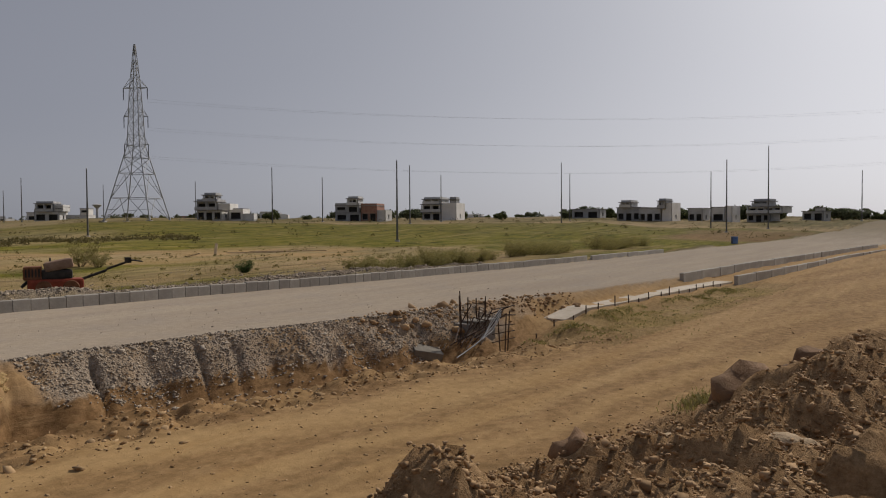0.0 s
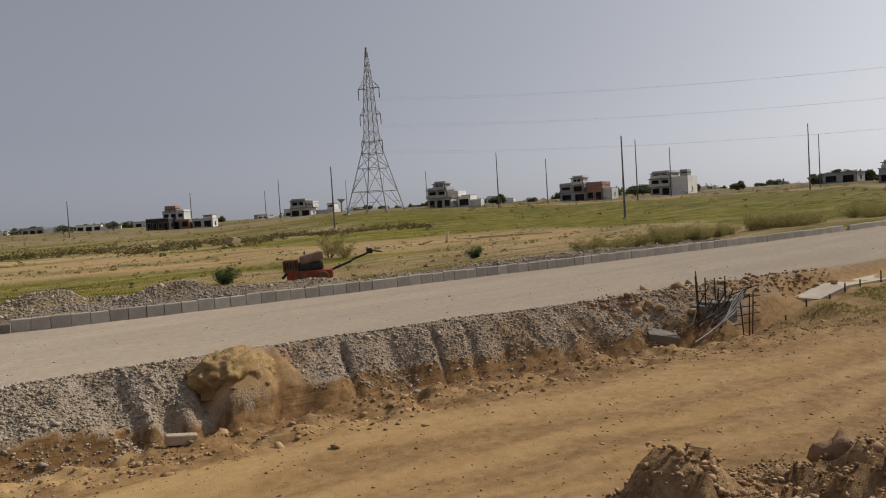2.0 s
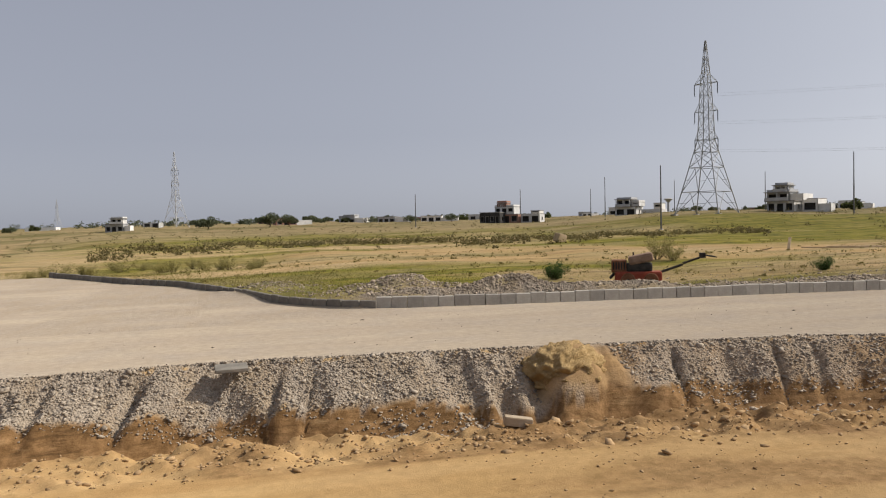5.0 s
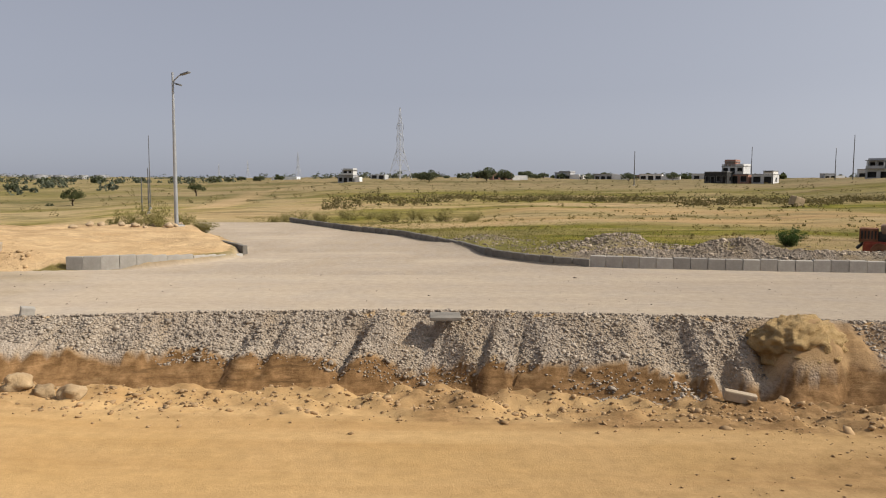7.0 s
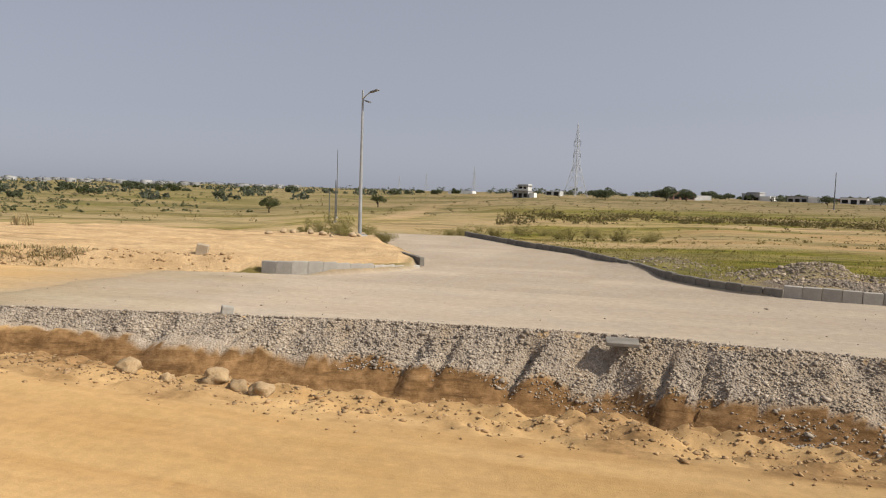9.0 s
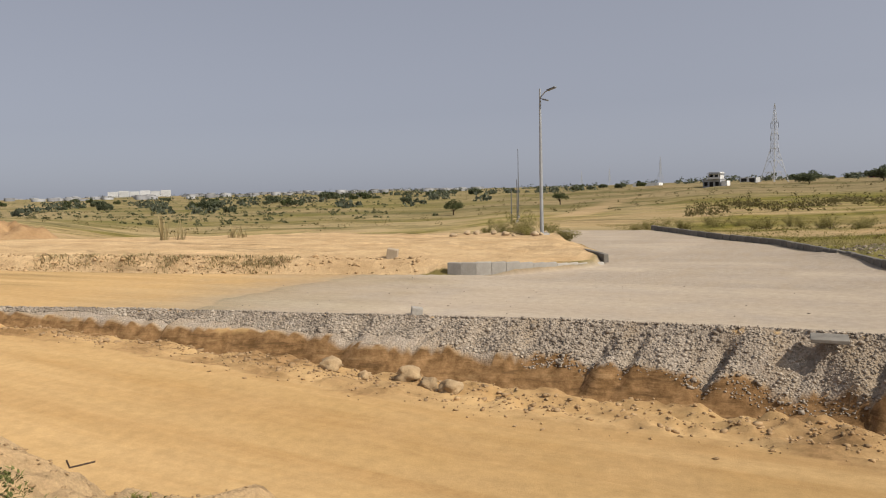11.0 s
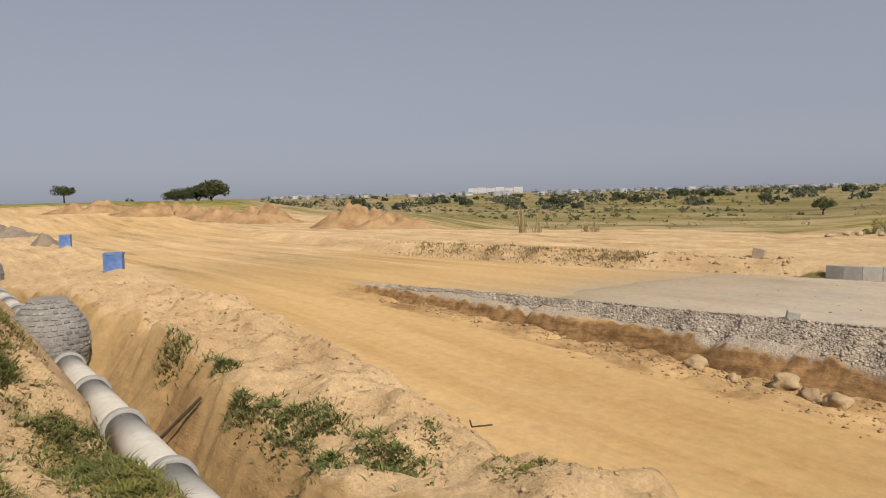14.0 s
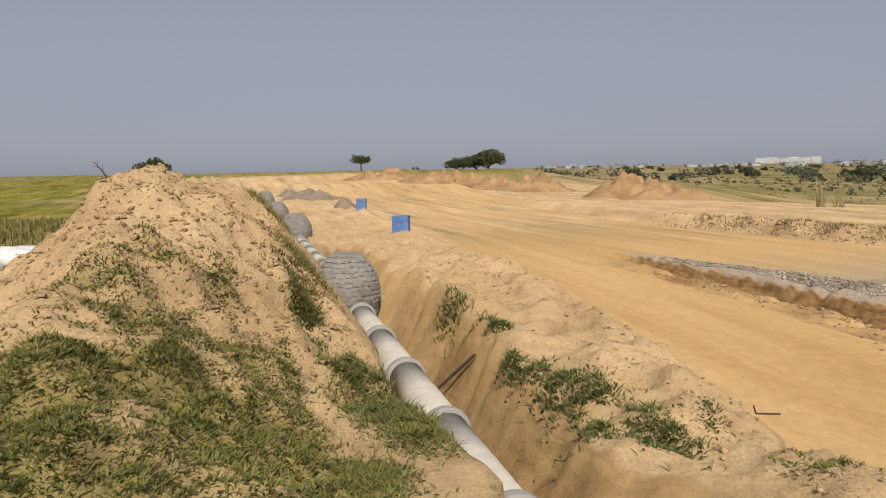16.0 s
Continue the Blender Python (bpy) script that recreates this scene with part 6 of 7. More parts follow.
def roller(x, y, rz):
    """Small walk-behind vibrating roller: tub, drums, engine box, hood, drawbar and handle."""
    z = seated(x, y, 0.4) - 0.02
    t = thing("road_roller", x, y, z, rz, "rusty red walk-behind road roller parked on gravel", "road roller")
    bm = bmesh.new()
    vs = box(bm, -0.6, -0.4, 0.16, 1.15, 0.4, 0.58, 0.09)
    part("chassis", bm, RED, t, "faded red steel tub")
    for cx in (-0.1, 0.75):
        bm = bmesh.new()
        rod(bm, (cx, -0.46, 0.26), (cx, 0.46, 0.26), 0.27, None, 24)
        bmesh.ops.bevel(bm, geom=[e for e in bm.edges if len(e.link_faces) == 2 and e.calc_face_angle(0) > 1], offset=0.02, segments=1, affect="EDGES")
        drum = part("drum", bm, RUST, t, "rusty steel rolling drum", False)
        bm = bmesh.new()
        rod(bm, (cx, -0.5, 0.26), (cx, 0.5, 0.26), 0.06, None, 10)
        part("axle", bm, IRON, drum)
    bm = bmesh.new()
    box(bm, -0.72, -0.32, 0.56, -0.16, 0.32, 1.02, 0.04)
    part("engine_box", bm, RUST, t, "rusty brown engine box")
    bm = bmesh.new()
    for k in range(5):
        box(bm, -0.66 + k * 0.1, -0.335, 0.66, -0.61 + k * 0.1, -0.319, 0.94)
    part("grille", bm, IRON, t)
    bm = bmesh.new()
    box(bm, -0.18, -0.3, 0.56, 0.8, 0.3, 0.9, 0.08)
    part("engine", bm, IRON, t, "dark greasy engine block")
    bm = bmesh.new()
    vs = box(bm, 0.0, -0.36, 0.86, 0.92, 0.36, 1.2, 0.1)
    bmesh.ops.transform(bm, matrix=Matrix.Translation((0.02, 0, 0.98)) @ Matrix.Rotation(radians(-11), 4, "Y") @ Matrix.Translation((-0.1, 0, -1.02)), verts=bm.verts)
    part("hood", bm, HOOD, t, "dusty rust-brown hood")
    for sy in (-0.2, 0.2):
        bm = bmesh.new()
        rod(bm, (-0.6, sy, 0.5), (-0.78, sy, 0.32), 0.05, None, 8)
        part("scraper", bm, IRON, t)
    bm = bmesh.new()
    rod(bm, (1.0, 0, 0.5), (1.9, 0, 0.82), 0.05, 0.045, 10), rod(bm, (1.9, 0, 0.86), (2.75, 0, 1.16), 0.045, 0.035, 10)
    bar = part("drawbar", bm, IRON, t, "long dark steering drawbar")
    bm = bmesh.new()
    rod(bm, (2.75, -0.32, 1.16), (2.75, 0.32, 1.16), 0.025, None, 8), rod(bm, (2.75, 0.3, 1.16), (3.1, 0.3, 1.1), 0.02, None, 8), rod(bm, (2.75, -0.3, 1.16), (3.1, -0.3, 1.1), 0.02, None, 8)
    box(bm, 2.5, -0.1, 1.06, 2.72, 0.1, 1.26)
    part("handle", bm, IRON, bar)
    bm = bmesh.new()
    rod(bm, (0.1, 0.2, 0.95), (0.1, 0.2, 1.3), 0.03, None, 8)
    part("exhaust", bm, IRON, t)


RX, RY = bearing(30.6, 29.4)
roller(RX, RY, -31)

# ---- blue sheet-metal boxes ----


def blue_box(x, y, rz, label):
    t = thing("blue_box", x, y, seated(x, y, 0.3) + 0.02, rz, label, "container", "blue boxes")
    bm = bmesh.new()
    w, d, h = 0.29, 0.27, 0.78
    for q in ((-w, -d, w, -d + 0.02), (-w, d - 0.02, w, d), (w - 0.02, -d + 0.02, w, d - 0.02)):
        box(bm, q[0], q[1], 0, q[2], q[3], h)
    box(bm, -w, -d, 0.004, w, d, 0.03)
    part("shell", bm, BLUE, t)
    # Left panel gets a darker blue to imitate the side away from light.
    bm = bmesh.new()
    box(bm, -w, -d + 0.021, 0, -w + 0.02, d - 0.021, h)
    part("side_panel", bm, BLUE_SHADED, t, "blue side panel darkened as the shaded side")
    bm = bmesh.new()
    for q in ((-w - 0.02, -d - 0.02, w + 0.02, -d), (-w - 0.02, d, w + 0.02, d + 0.02), (-w - 0.02, -d, -w, d), (w, -d, w + 0.02, d)):
        box(bm, q[0], q[1], h - 0.04, q[2], q[3], h + 0.012)
    part("rim", bm, BLUE, t)
    for cx in (-0.16, 0.0, 0.16):
        bm = bmesh.new()
        box(bm, cx - 0.015, -d - 0.018, 0.05, cx + 0.015, -d - 0.001, h - 0.06, 0.004)
        part("rib", bm, BLUE, t)


blue_box(-26.6, 5.75, 68, "blue painted metal box standing by the dirt road")
blue_box(-47.0, 7.9, 72, "blue painted metal box beside a grey heap")
blue_box(87.5, 16.4, -60, "blue painted metal box at the road's far edge")

# ---- heaps ----


def heap_thing(name, x, y, rx, ry, h, material, label, seed, rz=0.0, seg=40, rings=14):
    """A tipped heap with an uneven foot and rills."""
    bm = bmesh.new()
    ca, sn = math.cos(radians(rz)), math.sin(radians(rz))
    rows = []
    for i in range(rings + 1):
        q = i / rings
        row = []
        for j in range(seg):
            a = 2 * math.pi * j / seg
            wob = 1 + 0.25 * noise.noise(Vector((math.cos(a) * 1.3 + seed, math.sin(a) * 1.3, 0.3)))
            u, v = rx * q * wob * math.cos(a), ry * q * wob * math.sin(a)
            hz = h * (0.5 + 0.5 * math.cos(math.pi * q ** 1.35)) * (1 + 0.95 * noise.noise(Vector((u * 0.9 + seed, v * 0.9, 1))) + 0.4 * noise.noise(Vector((u * 2.3 + seed, v * 2.3, 4)))) + 0.1 * h * noise.noise(Vector((u * 5, v * 5, seed)))
            row.append((x + u * ca - v * sn, y + u * sn + v * ca, hz))
        rows.append(row)
    g = lands([p[0] for r in rows for p in r], [p[1] for r in rows for p in r])
    vs = [[bm.verts.new((p[0], p[1], g[i * seg + j] + p[2] - (0.12 if i == rings else 0))) for j, p in enumerate(r)] for i, r in enumerate(rows)]
    for a, b in zip(vs, vs[1:]):
        for j in range(seg):
            bm.faces.new((a[j], b[j], b[(j + 1) % seg], a[(j + 1) % seg]))
    bmesh.ops.remove_doubles(bm, verts=bm.verts, dist=0.001)
    ob = part(name, bm, material, None, "", True)
    return tagged(ob, label, "heap", "tipped heaps")


SOIL_HEAP = simple("tipped_soil", (0.27, 0.16, 0.075), (0.43, 0.28, 0.145), 0.8, bump=0.8, dist=0.06)
GREY_HEAP = simple("tipped_grit", (0.21, 0.165, 0.12), (0.31, 0.25, 0.19), 1.5, bump=0.8, dist=0.05)
for k, (az_, dist_, rx_, ry_, hh, mat, lab) in enumerate(((-59.6, 56, 4.0, 2.6, 1.35, SOIL_HEAP, "tipped heap of orange soil"), (-57.4, 53, 3.6, 2.0, 0.85, SOIL_HEAP, "low tipped heap of orange soil"), (-61.3, 58, 2.6, 2.0, 0.9, SOIL_HEAP, "low tipped heap of orange soil"),
                                                           (-67.0, 72, 4.0, 2.6, 1.3, SOIL_HEAP, "tipped heap of dark orange soil"), (-70.2, 74, 3.6, 2.4, 1.0, SOIL_HEAP, "tipped heap of dark orange soil"), (-73.5, 78, 6.0, 2.4, 0.9, SOIL_HEAP, "long low bank of tipped soil"), (-78.5, 82, 5.0, 2.4, 0.7, SOIL_HEAP, "long low bank of tipped soil"),
                                                           (-84.0, 62, 2.6, 2.0, 0.55, GREY_HEAP, "grey heap of tipped grit"), (-81.6, 50, 1.1, 1.0, 0.42, GREY_HEAP, "small grey-brown heap of grit"), (-85.7, 66, 1.1, 1.0, 0.5, GREY_HEAP, "small dark heap of grit"))):
    x_, y_ = bearing(az_, dist_)
    heap_thing("soil_mound" if mat is SOIL_HEAP else "grit_mound", x_, y_, rx_, ry_, hh, mat, lab, k * 3.7, -az_)

# ---- rebar pit at the end of the cut ----
pit = thing("rebar_cage", 17.6, 9.6, land(17.6, 9.6), -12, "rusty reinforcement cage of an unfinished drain chamber", "rebar cage")
for k, (bx, by, hh) in enumerate(((-1.5, 0.25, 1.9), (-1.25, 0.3, 2.05), (-0.8, 0.35, 1.8), (0.35, 0.5, 1.7), (0.6, 0.3, 1.6), (0.9, 0.4, 1.75), (1.05, -0.3, 1.25), (0.7, -0.35, 1.2), (0.3, -0.35, 1.15))):
    bx = 0.5 * bx + 0.35
    bm = bmesh.new()
    rod(bm, (bx, by, -0.2), (bx + rng.uniform(-0.08, 0.08), by + rng.uniform(-0.06, 0.06), hh * 0.74), 0.016, None, 6)
    part("upright_bar", bm, REBAR, pit)
for k in range(5):
    bm = bmesh.new()
    zz = 0.15 + 0.22 * k
    rod(bm, (0.15, -0.36, zz), (1.15, -0.33, zz + rng.uniform(-0.05, 0.05)), 0.013, None, 6)
    part("cross_bar", bm, REBAR, pit)
for k in range(4):
    bm = bmesh.new()
    pts = [Vector((-1.9 + 0.2 * k, -1.0 + 0.1 * k, 0.1)), Vector((-0.9 + 0.1 * k, -0.7, 0.25 + 0.05 * k)), Vector((0.0, -0.5, 0.5 + 0.1 * k)), Vector((0.5, -0.38, 0.85 + 0.06 * k))]
    tube(bm, pts, [0.014] * 4, 6)
    part("bent_bar", bm, STEEL, pit)
for k in range(14):
    bm = bmesh.new()
    u_ = rng.uniform(-0.5, 0.9)
    tube(bm, [Vector((u_ - rng.uniform(0.5, 1.1), rng.uniform(-0.5, 0.1), rng.uniform(0.1, 0.4))), Vector((u_, rng.uniform(-0.4, 0.3), rng.uniform(0.4, 0.9))), Vector((u_ + rng.uniform(0.2, 0.6), rng.uniform(-0.3, 0.4), rng.uniform(0.7, 1.15)))], [0.017] * 3, 6)
    part("tangled_bar", bm, REBAR, pit)
bm = bmesh.new()
box(bm, 0.1, 0.2, 0.6, 1.1, 0.7, 0.67, 0.015)
part("slab", bm, KERB_DARK, pit, "dusty concrete slab edge")
# Closed grey block in place of the shaded hole under the slab.
bm = bmesh.new()
box(bm, -0.1, 0.3, -0.4, 1.05, 0.8, 0.596)
part("chamber", bm, MORTAR, pit, "solid block standing for the chamber's shaded opening")


STONE_TAN_BLOCK = simple("dusty_concrete", (0.36, 0.285, 0.20), (0.47, 0.385, 0.285), 3.0)


def block_thing(name, x, y, sx, sy, sz, rot, material, label, category="block", lift=0.0, bevel=0.02):
    bm = bmesh.new()
    box(bm, -sx / 2, -sy / 2, 0, sx / 2, sy / 2, sz, bevel)
    ob = part(name, bm, material)
    ob.matrix_world = pose(x, y, seated(x, y, min(sx, sy) * 0.3) + lift, *rot)
    return tagged(ob, label, category)


block_thing("concrete_block", 16.3, 10.45, 0.8, 0.42, 0.24, (18, 12, -35), KERB_DARK, "grey concrete block tipped on the gravel slope", lift=0.06)
slab = block_thing("paving_slab", 0.05, 13.95, 0.58, 0.5, 0.065, (3, 0, 2), KERB_DARK, "dark concrete slab overhanging the road's broken edge", "slab", 0.0, 0.012)
slab.location.z = -0.05
block_thing("concrete_block", 4.45, 10.95, 0.46, 0.18, 0.15, (0, 8, -14), STONE_TAN_BLOCK, "grey concrete kerb block fallen below the cut", lift=0.03)
block_thing("concrete_block", -7.75, 13.75, 0.24, 0.2, 0.17, (4, 9, 35), KERB, "pale concrete block on the road's edge", lift=-0.01)
block_thing("concrete_block", -12.95, 21.4, 0.36, 0.26, 0.38, (6, 10, 20), STONE_TAN_BLOCK, "pale concrete block at the edge of the sand lot", lift=-0.05)
x_, y_ = bearing(25.2, 75)
block_thing("boulder_block", x_, y_, 1.1, 0.8, 0.9, (8, 14, 20), STONE_PALE, "pale pink broken masonry block in the field", "rubble", 0.0, 0.12)


ICO4 = lump_base(5)
STONE_TAN = simple("tan_stone", (0.38, 0.265, 0.145), (0.50, 0.365, 0.215), 3.0, rnd=0.2, bump=0.9, dist=0.02)
CLAY = simple("yellow_clay", (0.36, 0.235, 0.10), (0.50, 0.35, 0.165), 5.0, bump=1.0, dist=0.05)


def rock(name, x, y, size, seed, material, label, flat=0.7, sink=0.3, base=ICO3, group="", stretch=1.0, amp=1.0):
    """A weathered stone: noise-shaped and half sunk into its bed."""
    v, f = base
    r_ = Vector((seed * 3.1, seed * 1.7, 0.5))
    out = []
    for p in v:
        q = Vector(p)
        k = 1 + 0.5 * amp * noise.noise(q * 1.2 + r_) + 0.3 * amp * (abs(noise.noise(q * 2.3 + r_)) - 0.2) + 0.16 * noise.noise(q * 5 + r_) + 0.09 * noise.noise(q * 11 + r_) + (0.09 * noise.noise(q * 23 + r_) if len(v) > 3000 else 0)
        out.append((q.x * k * size * stretch, q.y * k * size, q.z * k * size * flat))
    ob = mesh_part(name, raw_mesh(name, out, f), material, None, "", False)
    ob.matrix_world = pose(x, y, seated(x, y, size * 0.5) + size * flat * (1 - sink), 0, 0, seed * 57 % 360)
    return tagged(ob, label, "rock", group)


rock("clay_lump", 6.45, 13.4, 0.86, 4.2, CLAY, "collapsed lump of yellow clay on the cut", 0.62, 1.38, ICO4, "", 1.3, 0.28)
for k, (x_, y_, s_) in enumerate(((-5.45, 10.75, 0.2), (-5.9, 10.85, 0.16), (-6.35, 10.95, 0.22), (-7.3, 11.0, 0.13), (-8.1, 11.1, 0.2))):
    rock("boulder", x_, y_, s_ * 0.95, 1.3 + k, STONE_TAN, "tan boulder on the soil ridge below the cut", 0.75, 0.5, ICO3, "boulders on the ridge")
for k, (x_, y_, s_, st, fl, mat, lab) in enumerate(((9.67, 1.42, 0.42, 1.15, 0.8, STONE_DARK, "large dark brown rock on the rubble heap"), (6.44, 2.27, 0.26, 1.1, 0.8, STONE_DARK, "dark brown rock on the rubble heap"), (6.45, 0.65, 0.17, 1.2, 0.6, STONE, "flat tan stone lying on the rubble heap"), (8.6, 2.0, 0.2, 1.0, 0.7, STONE_PALE, "pale rock among the rubble"), (8.0, 1.8, 0.2, 1.0, 0.7, STONE_DARK, "dark rock among the rubble"), (12.0, 0.9, 0.5, 1.2, 0.8, STONE_DARK, "large dark rock on the rubble heap"), (13.5, 0.3, 0.45, 1.0, 0.8, STONE_DARK, "large dark rock on the rubble heap"), (10.9, 1.7, 0.25, 1.0, 0.8, STONE_DARK, "dark rock among the rubble"), (7.2, 2.9, 0.12, 1.0, 0.8, STONE_DARK, "dark rock among the rubble"), (5.7, 2.6, 0.13, 1.0, 0.8, STONE_DARK, "dark rock among the rubble"))):
    rock("rock", x_, y_, s_, 21.7 + k, mat, lab, fl, 0.45, ICO3, "rocks on the rubble", st)
for k in range(46):
    az_ = nrng.uniform(-27, -19)
    x_, y_ = bearing(az_, nrng.uniform(35.5, 37.5) + (abs(az_) - 19) * 0.1)
    if k < 12:
        rock("stone", x_, y_, nrng.uniform(0.1, 0.22), 50.3 + k, STONE_PALE, "pale stone on the far edge of the sand lot", 0.7, 0.3, ICO2, "stones on the sand lot")

# ---- loose stuff on the slopes ----
s_rng = np.random.default_rng(9)
CLOD_BROWN = simple("brown_clod", (0.34, 0.22, 0.11), (0.50, 0.34, 0.185), 1.5, island=True, rnd=0.3, bump=0.6)


def on_land(xa, ya, up):
    return np.stack([xa, ya, lands(xa, ya) + up], -1)


n = 23000
gx_ = s_rng.uniform(-18.5, 19.5, n)
dep_ = line(gx_, (-21, 0.0), (-17.5, 0.32), (-12, 0.75), (-6, 1.1), (0, 1.22), (17, 1.25), (23, 0.35))
gs = s_rng.uniform(-0.12, 1.0, n) * (1.25 * dep_ + 0.1) * line(gx_, (-20, 0.31), (-8, 0.52), (-2, 0.7))
gy_ = y_edge(gx_) - gs
skip = (np.abs(gx_ - 6.55) < 0.9) & (gs > 0.0) & (gs < 1.3)
gx_, gy_ = gx_[~skip], gy_[~skip]
sz = s_rng.gamma(2.2, 0.006, len(gx_)) + 0.006
scatter("gravel", on_land(gx_, gy_, 0.006), sz, GRIT, s_rng, 0.8, CHIP, "loose grey crushed stone on the face of the cut", "gravel", 0.42)
n = 9500
gx_ = s_rng.uniform(4.5, 38, n)
gy_ = y_kerb(gx_) + 0.3 + s_rng.gamma(2.0, 1.1, n)
scatter("gravel", on_land(gx_, gy_, 0.01), s_rng.gamma(2.4, 0.009, n) + 0.008, GRIT_TAN, s_rng, 0.8, CHIP, "crushed stone tipped behind the kerb", "gravel", 0.3)
n = 4200
gx_ = np.concatenate([s_rng.normal(6.0, 1.5, n // 2), s_rng.normal(1.6, 1.2, n // 4), s_rng.normal(9.2, 0.9, n // 4)])
gy_ = np.concatenate([s_rng.normal(26.6, 0.8, n // 2), s_rng.normal(30.0, 1.6, n // 4), s_rng.normal(23.6, 0.5, n // 4)])
keep = gx_ > side_right(gy_) + 0.35
gx_, gy_ = gx_[keep], gy_[keep]
scatter("gravel", on_land(gx_, gy_, 0.01), s_rng.gamma(2.4, 0.009, len(gx_)) + 0.008, GRIT_TAN, s_rng, 0.8, CHIP, "crushed stone heaps beside the side road", "gravel", 0.3)
n = 1500
gx_ = np.concatenate([s_rng.normal(4.3, 0.25, n // 3), s_rng.normal(2.9, 0.5, n // 3), s_rng.uniform(7.5, 16, n - 2 * (n // 3))])
gy_ = y_edge(gx_) - s_rng.uniform(1.2, 2.7, n)
scatter("gravel", on_land(gx_, gy_, 0.006), s_rng.gamma(2.2, 0.007, n) + 0.008, GRIT, s_rng, 0.8, CHIP, "crushed stone washed down into the ditch", "gravel", 0.42)
n = 5000
gx_ = s_rng.uniform(-17, 19, n)
ks_ = line(gx_, (-21, 0.35), (-12, 0.62), (-5, 0.95), (0, 1.0), (20, 1.0))
gy_ = y_edge(gx_) - ks_ * (3.35 + s_rng.normal(0, 0.55, n))
scatter("clods", on_land(gx_, gy_, 0.008), s_rng.gamma(1.1, 0.012, n) + 0.005, CLOD_BROWN, s_rng, 0.7, ICO1, "crumbled clods along the ridge below the cut", "soil", 0.5)
n = 7000
gx_ = -1.5 - s_rng.gamma(2.0, 6.0, n)
gy_ = s_rng.uniform(2.75, 6.4, n)
keep = gy_ < y_near(gx_) + 0.1
gx_, gy_ = gx_[keep], gy_[keep]
scatter("clods", on_land(gx_, gy_, 0.004), np.minimum(s_rng.gamma(0.8, 0.009, len(gx_)) + 0.004, 0.028), CLOD, s_rng, 0.7, ICO1, "crumbled clods on the sandy bank", "soil", 0.5)
n = 15000
gx_ = -5.5 - s_rng.gamma(2.0, 3.2, n)
gy_ = s_rng.uniform(-4.5, 1.0, n)
scatter("clods", on_land(gx_, gy_, 0.004), np.minimum(s_rng.gamma(0.8, 0.010, n) + 0.005, 0.034), CLOD_BROWN, s_rng, 0.7, CHIP, "crumbled clods on the spoil heap", "soil", 0.5)
n = 26000
gx_ = np.where(s_rng.uniform(0, 1, n) < 0.6, s_rng.uniform(2, 9, n), s_rng.uniform(1.5, 20, n))
gy_ = y_near(gx_) + 0.25 - s_rng.uniform(0, 5.0, n)
keep = gy_ > -4
gx_, gy_ = gx_[keep], gy_[keep]
scatter("rubble", on_land(gx_, gy_, 0.01), np.minimum(s_rng.gamma(1.1, 0.0085, len(gx_)) + 0.004, 0.03), CLOD_DARK, s_rng, 0.8, CHIP, "broken dark soil and stones of the rubble heap", "rubble", 0.45)
n = 750
gx_ = s_rng.uniform(1.8, 18, n)
gy_ = y_near(gx_) - 0.1 - s_rng.uniform(0, 5.0, n)
keep = (gy_ > -3.5) & (np.hypot(gx_, gy_) > 2.0)
gx_, gy_ = gx_[keep], gy_[keep]
scatter("rubble", on_land(gx_, gy_, 0.0), np.minimum(s_rng.gamma(1.3, 0.017, len(gx_)) + 0.012, 0.05), CLOD_DARK, s_rng, 0.8, CHIP, "larger broken lumps of the rubble heap", "rubble", 0.5)
n = 600
gx_ = s_rng.uniform(-15, 40, n)
gy_ = y_edge(gx_) + s_rng.uniform(0, 7, n)
scatter("grit", on_land(gx_, gy_, 0.004), s_rng.gamma(1.5, 0.005, n) + 0.004, GRIT, s_rng, 0.7, ICO1, "stray stones on the road", "gravel")
n = 700
gx_ = s_rng.uniform(15, 24, n)
gy_ = y_edge(gx_) + s_rng.normal(-0.2, 0.35, n)
scatter("rubble", on_land(gx_, gy_, 0.02), s_rng.gamma(1.2, 0.022, n) + 0.01, CLOD_DARK, s_rng, 0.8, ICO1, "broken lumps along the road's edge by the drain", "rubble", 0.3)
n = 800
gx_ = s_rng.uniform(-30, -11.6, n)
gy_ = y_kerb(gx_) + s_rng.uniform(0, 1.4, n)
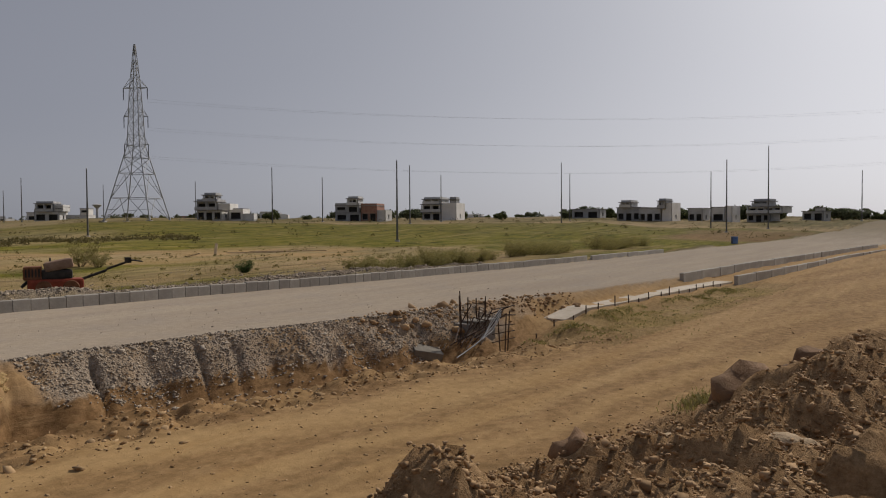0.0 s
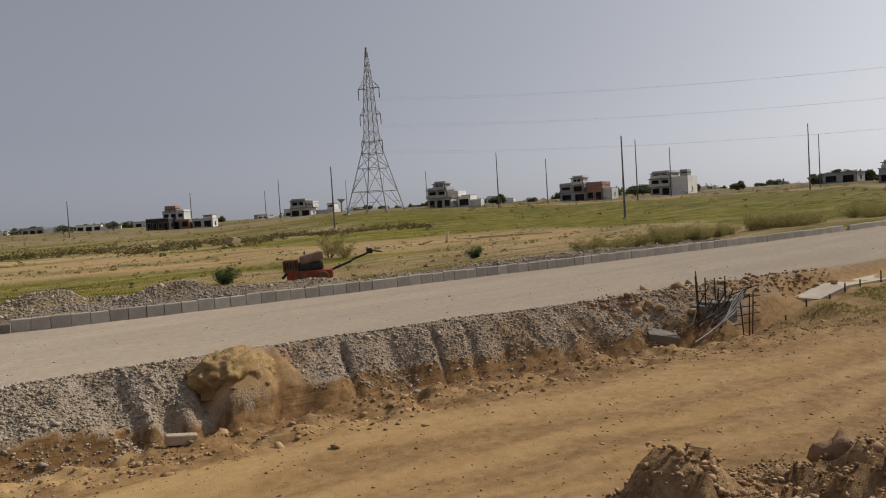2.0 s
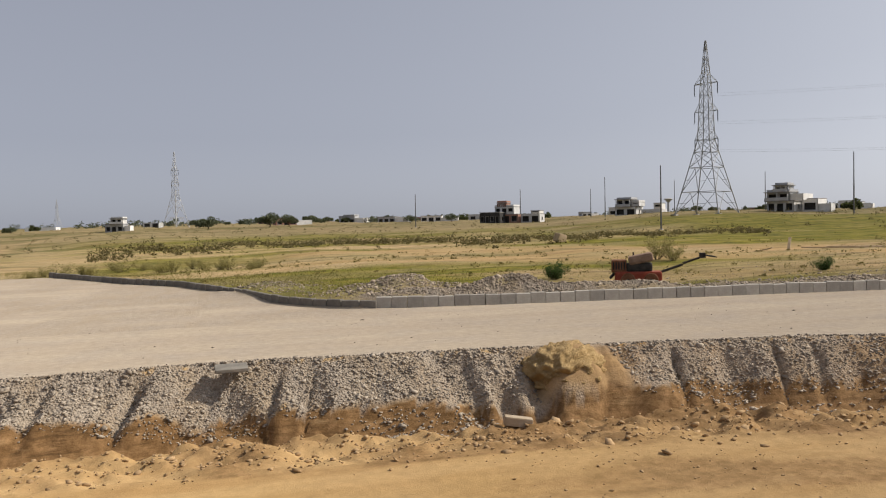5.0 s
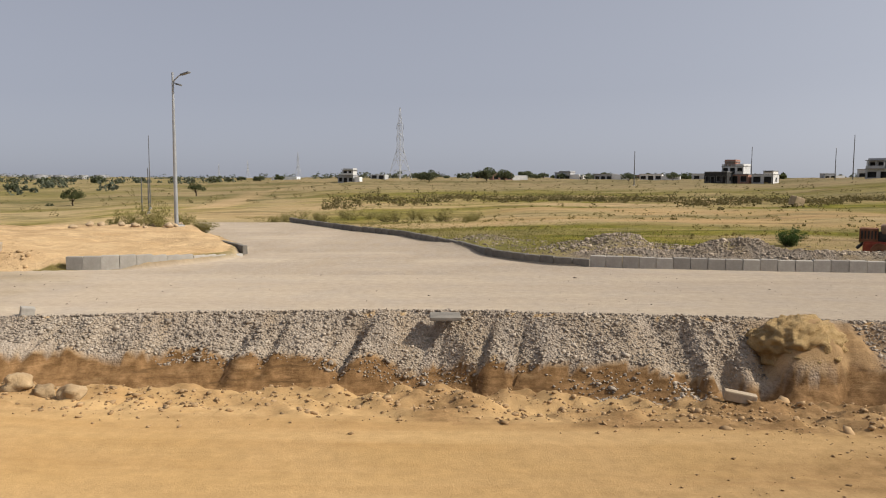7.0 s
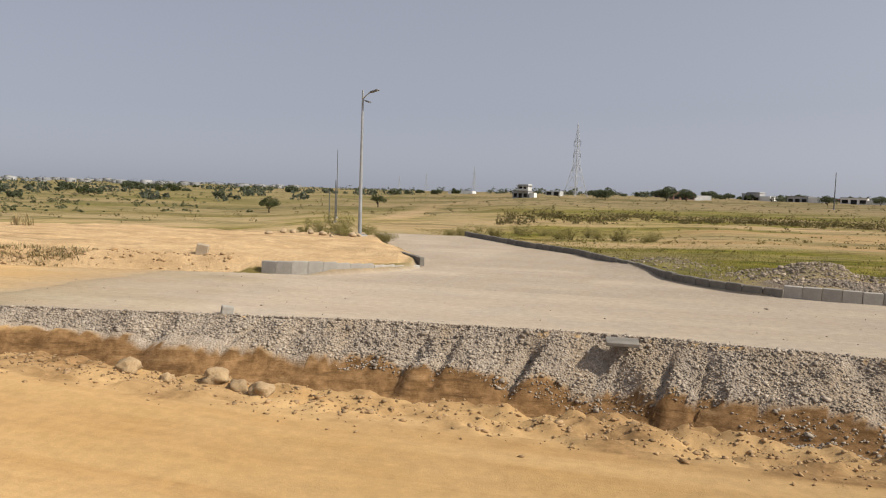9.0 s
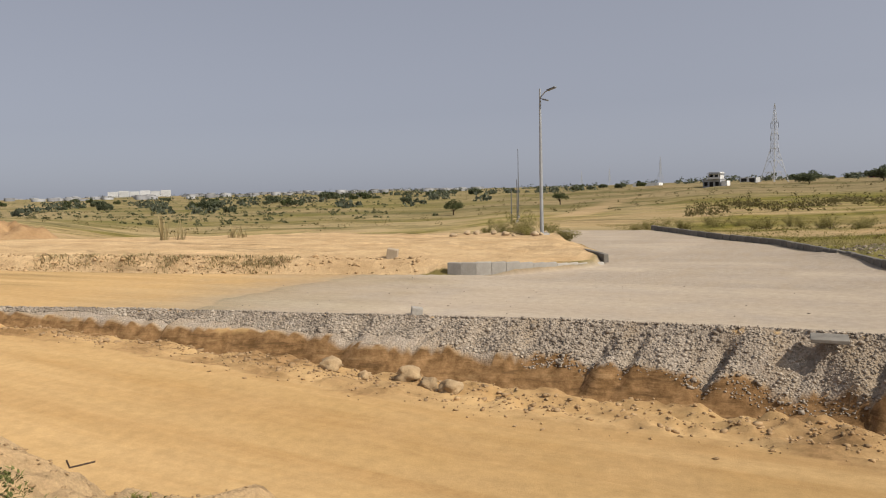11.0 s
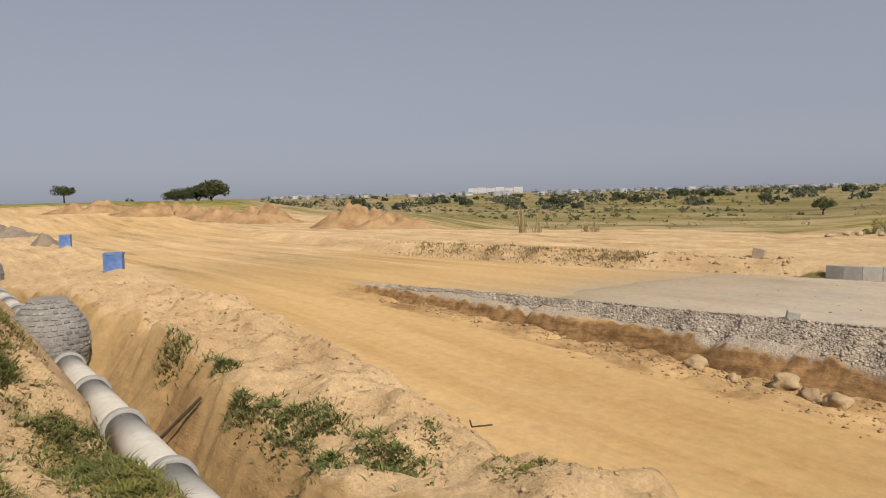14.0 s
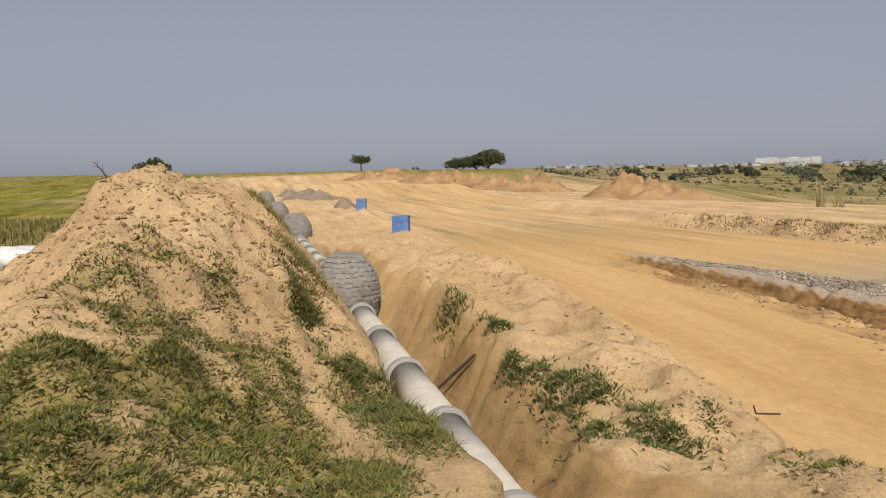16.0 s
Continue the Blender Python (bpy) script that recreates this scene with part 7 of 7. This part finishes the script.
scatter("clods", on_land(gx_, gy_, 0.01), s_rng.gamma(1.0, 0.022, n) + 0.008, CLOD, s_rng, 0.7, ICO1, "lumps of pale soil along the sand lot's edge", "soil")

n = 2600
gx_ = 2 + s_rng.gamma(2.0, 6.0, n)
gy_ = y_near(gx_) + s_rng.uniform(0.1, 5.5, n) ** 1.1
keep = gy_ < y_edge(gx_) - 3.6
gx_, gy_ = gx_[keep], gy_[keep]
scatter("crumbs", on_land(gx_, gy_, 0.003), np.minimum(s_rng.gamma(0.8, 0.008, len(gx_)) + 0.004, 0.035), CLOD_BROWN, s_rng, 0.6, ICO1, "crumbs of soil strewn over the dirt track", "soil", 0.5)

# ---- small things ----
bm = bmesh.new()
for a_, b_ in (((0, 0, 0.01), (0.2, 0.03, 0.01)), ((0, 0, 0.01), (-0.02, -0.01, 0.08))):
    rod(bm, a_, b_, 0.008, None, 6)
hk = part("bent_bar", bm, REBAR)
hk.matrix_world = pose(-5.6, 4.0, land(-5.6, 4.0) + 0.02, 0, 0, 60)
tagged(hk, "bent rusty bar lying on the sandy bank", "bar")
bm = bmesh.new()
rod(bm, (0, 0, 0), (0.5, 0.42, 0.6), 0.02, None, 7)
sk = part("stick", bm, BARK)
sk.matrix_world = pose(-8.7, 1.93, -0.2)
tagged(sk, "thin pale stick leaning in the trench", "stick")
wx, wy = bearing(-103.8, 16)
rock("white_sack", wx, wy, 0.36, 90.2, WHITE, "crumpled white plastic sack behind the spoil heap", 0.75, 0.3, ICO3, "", 1.6)
wx, wy = bearing(-89.7, 33)
rock("white_sack", wx, wy, 0.22, 91.2, WHITE, "small white sack on the spoil bank", 0.9, 0.2, ICO2)
for az_, dist_, ln, rot in ((41.3, 58, 1.6, (0, -50, 40)), (39.4, 55, 1.8, (0, -14, -60)), (46.5, 60, 6.0, (0, 0, -44)), (44.5, 59, 5.0, (0, 0, -42))):
    x_, y_ = bearing(az_, dist_)
    block_thing("plank", x_, y_, ln, 0.2, 0.07, rot, STONE_PALE, "weathered pale plank lying in the field", "plank", 0.25 if rot[1] < -30 else 0.03, 0.008)
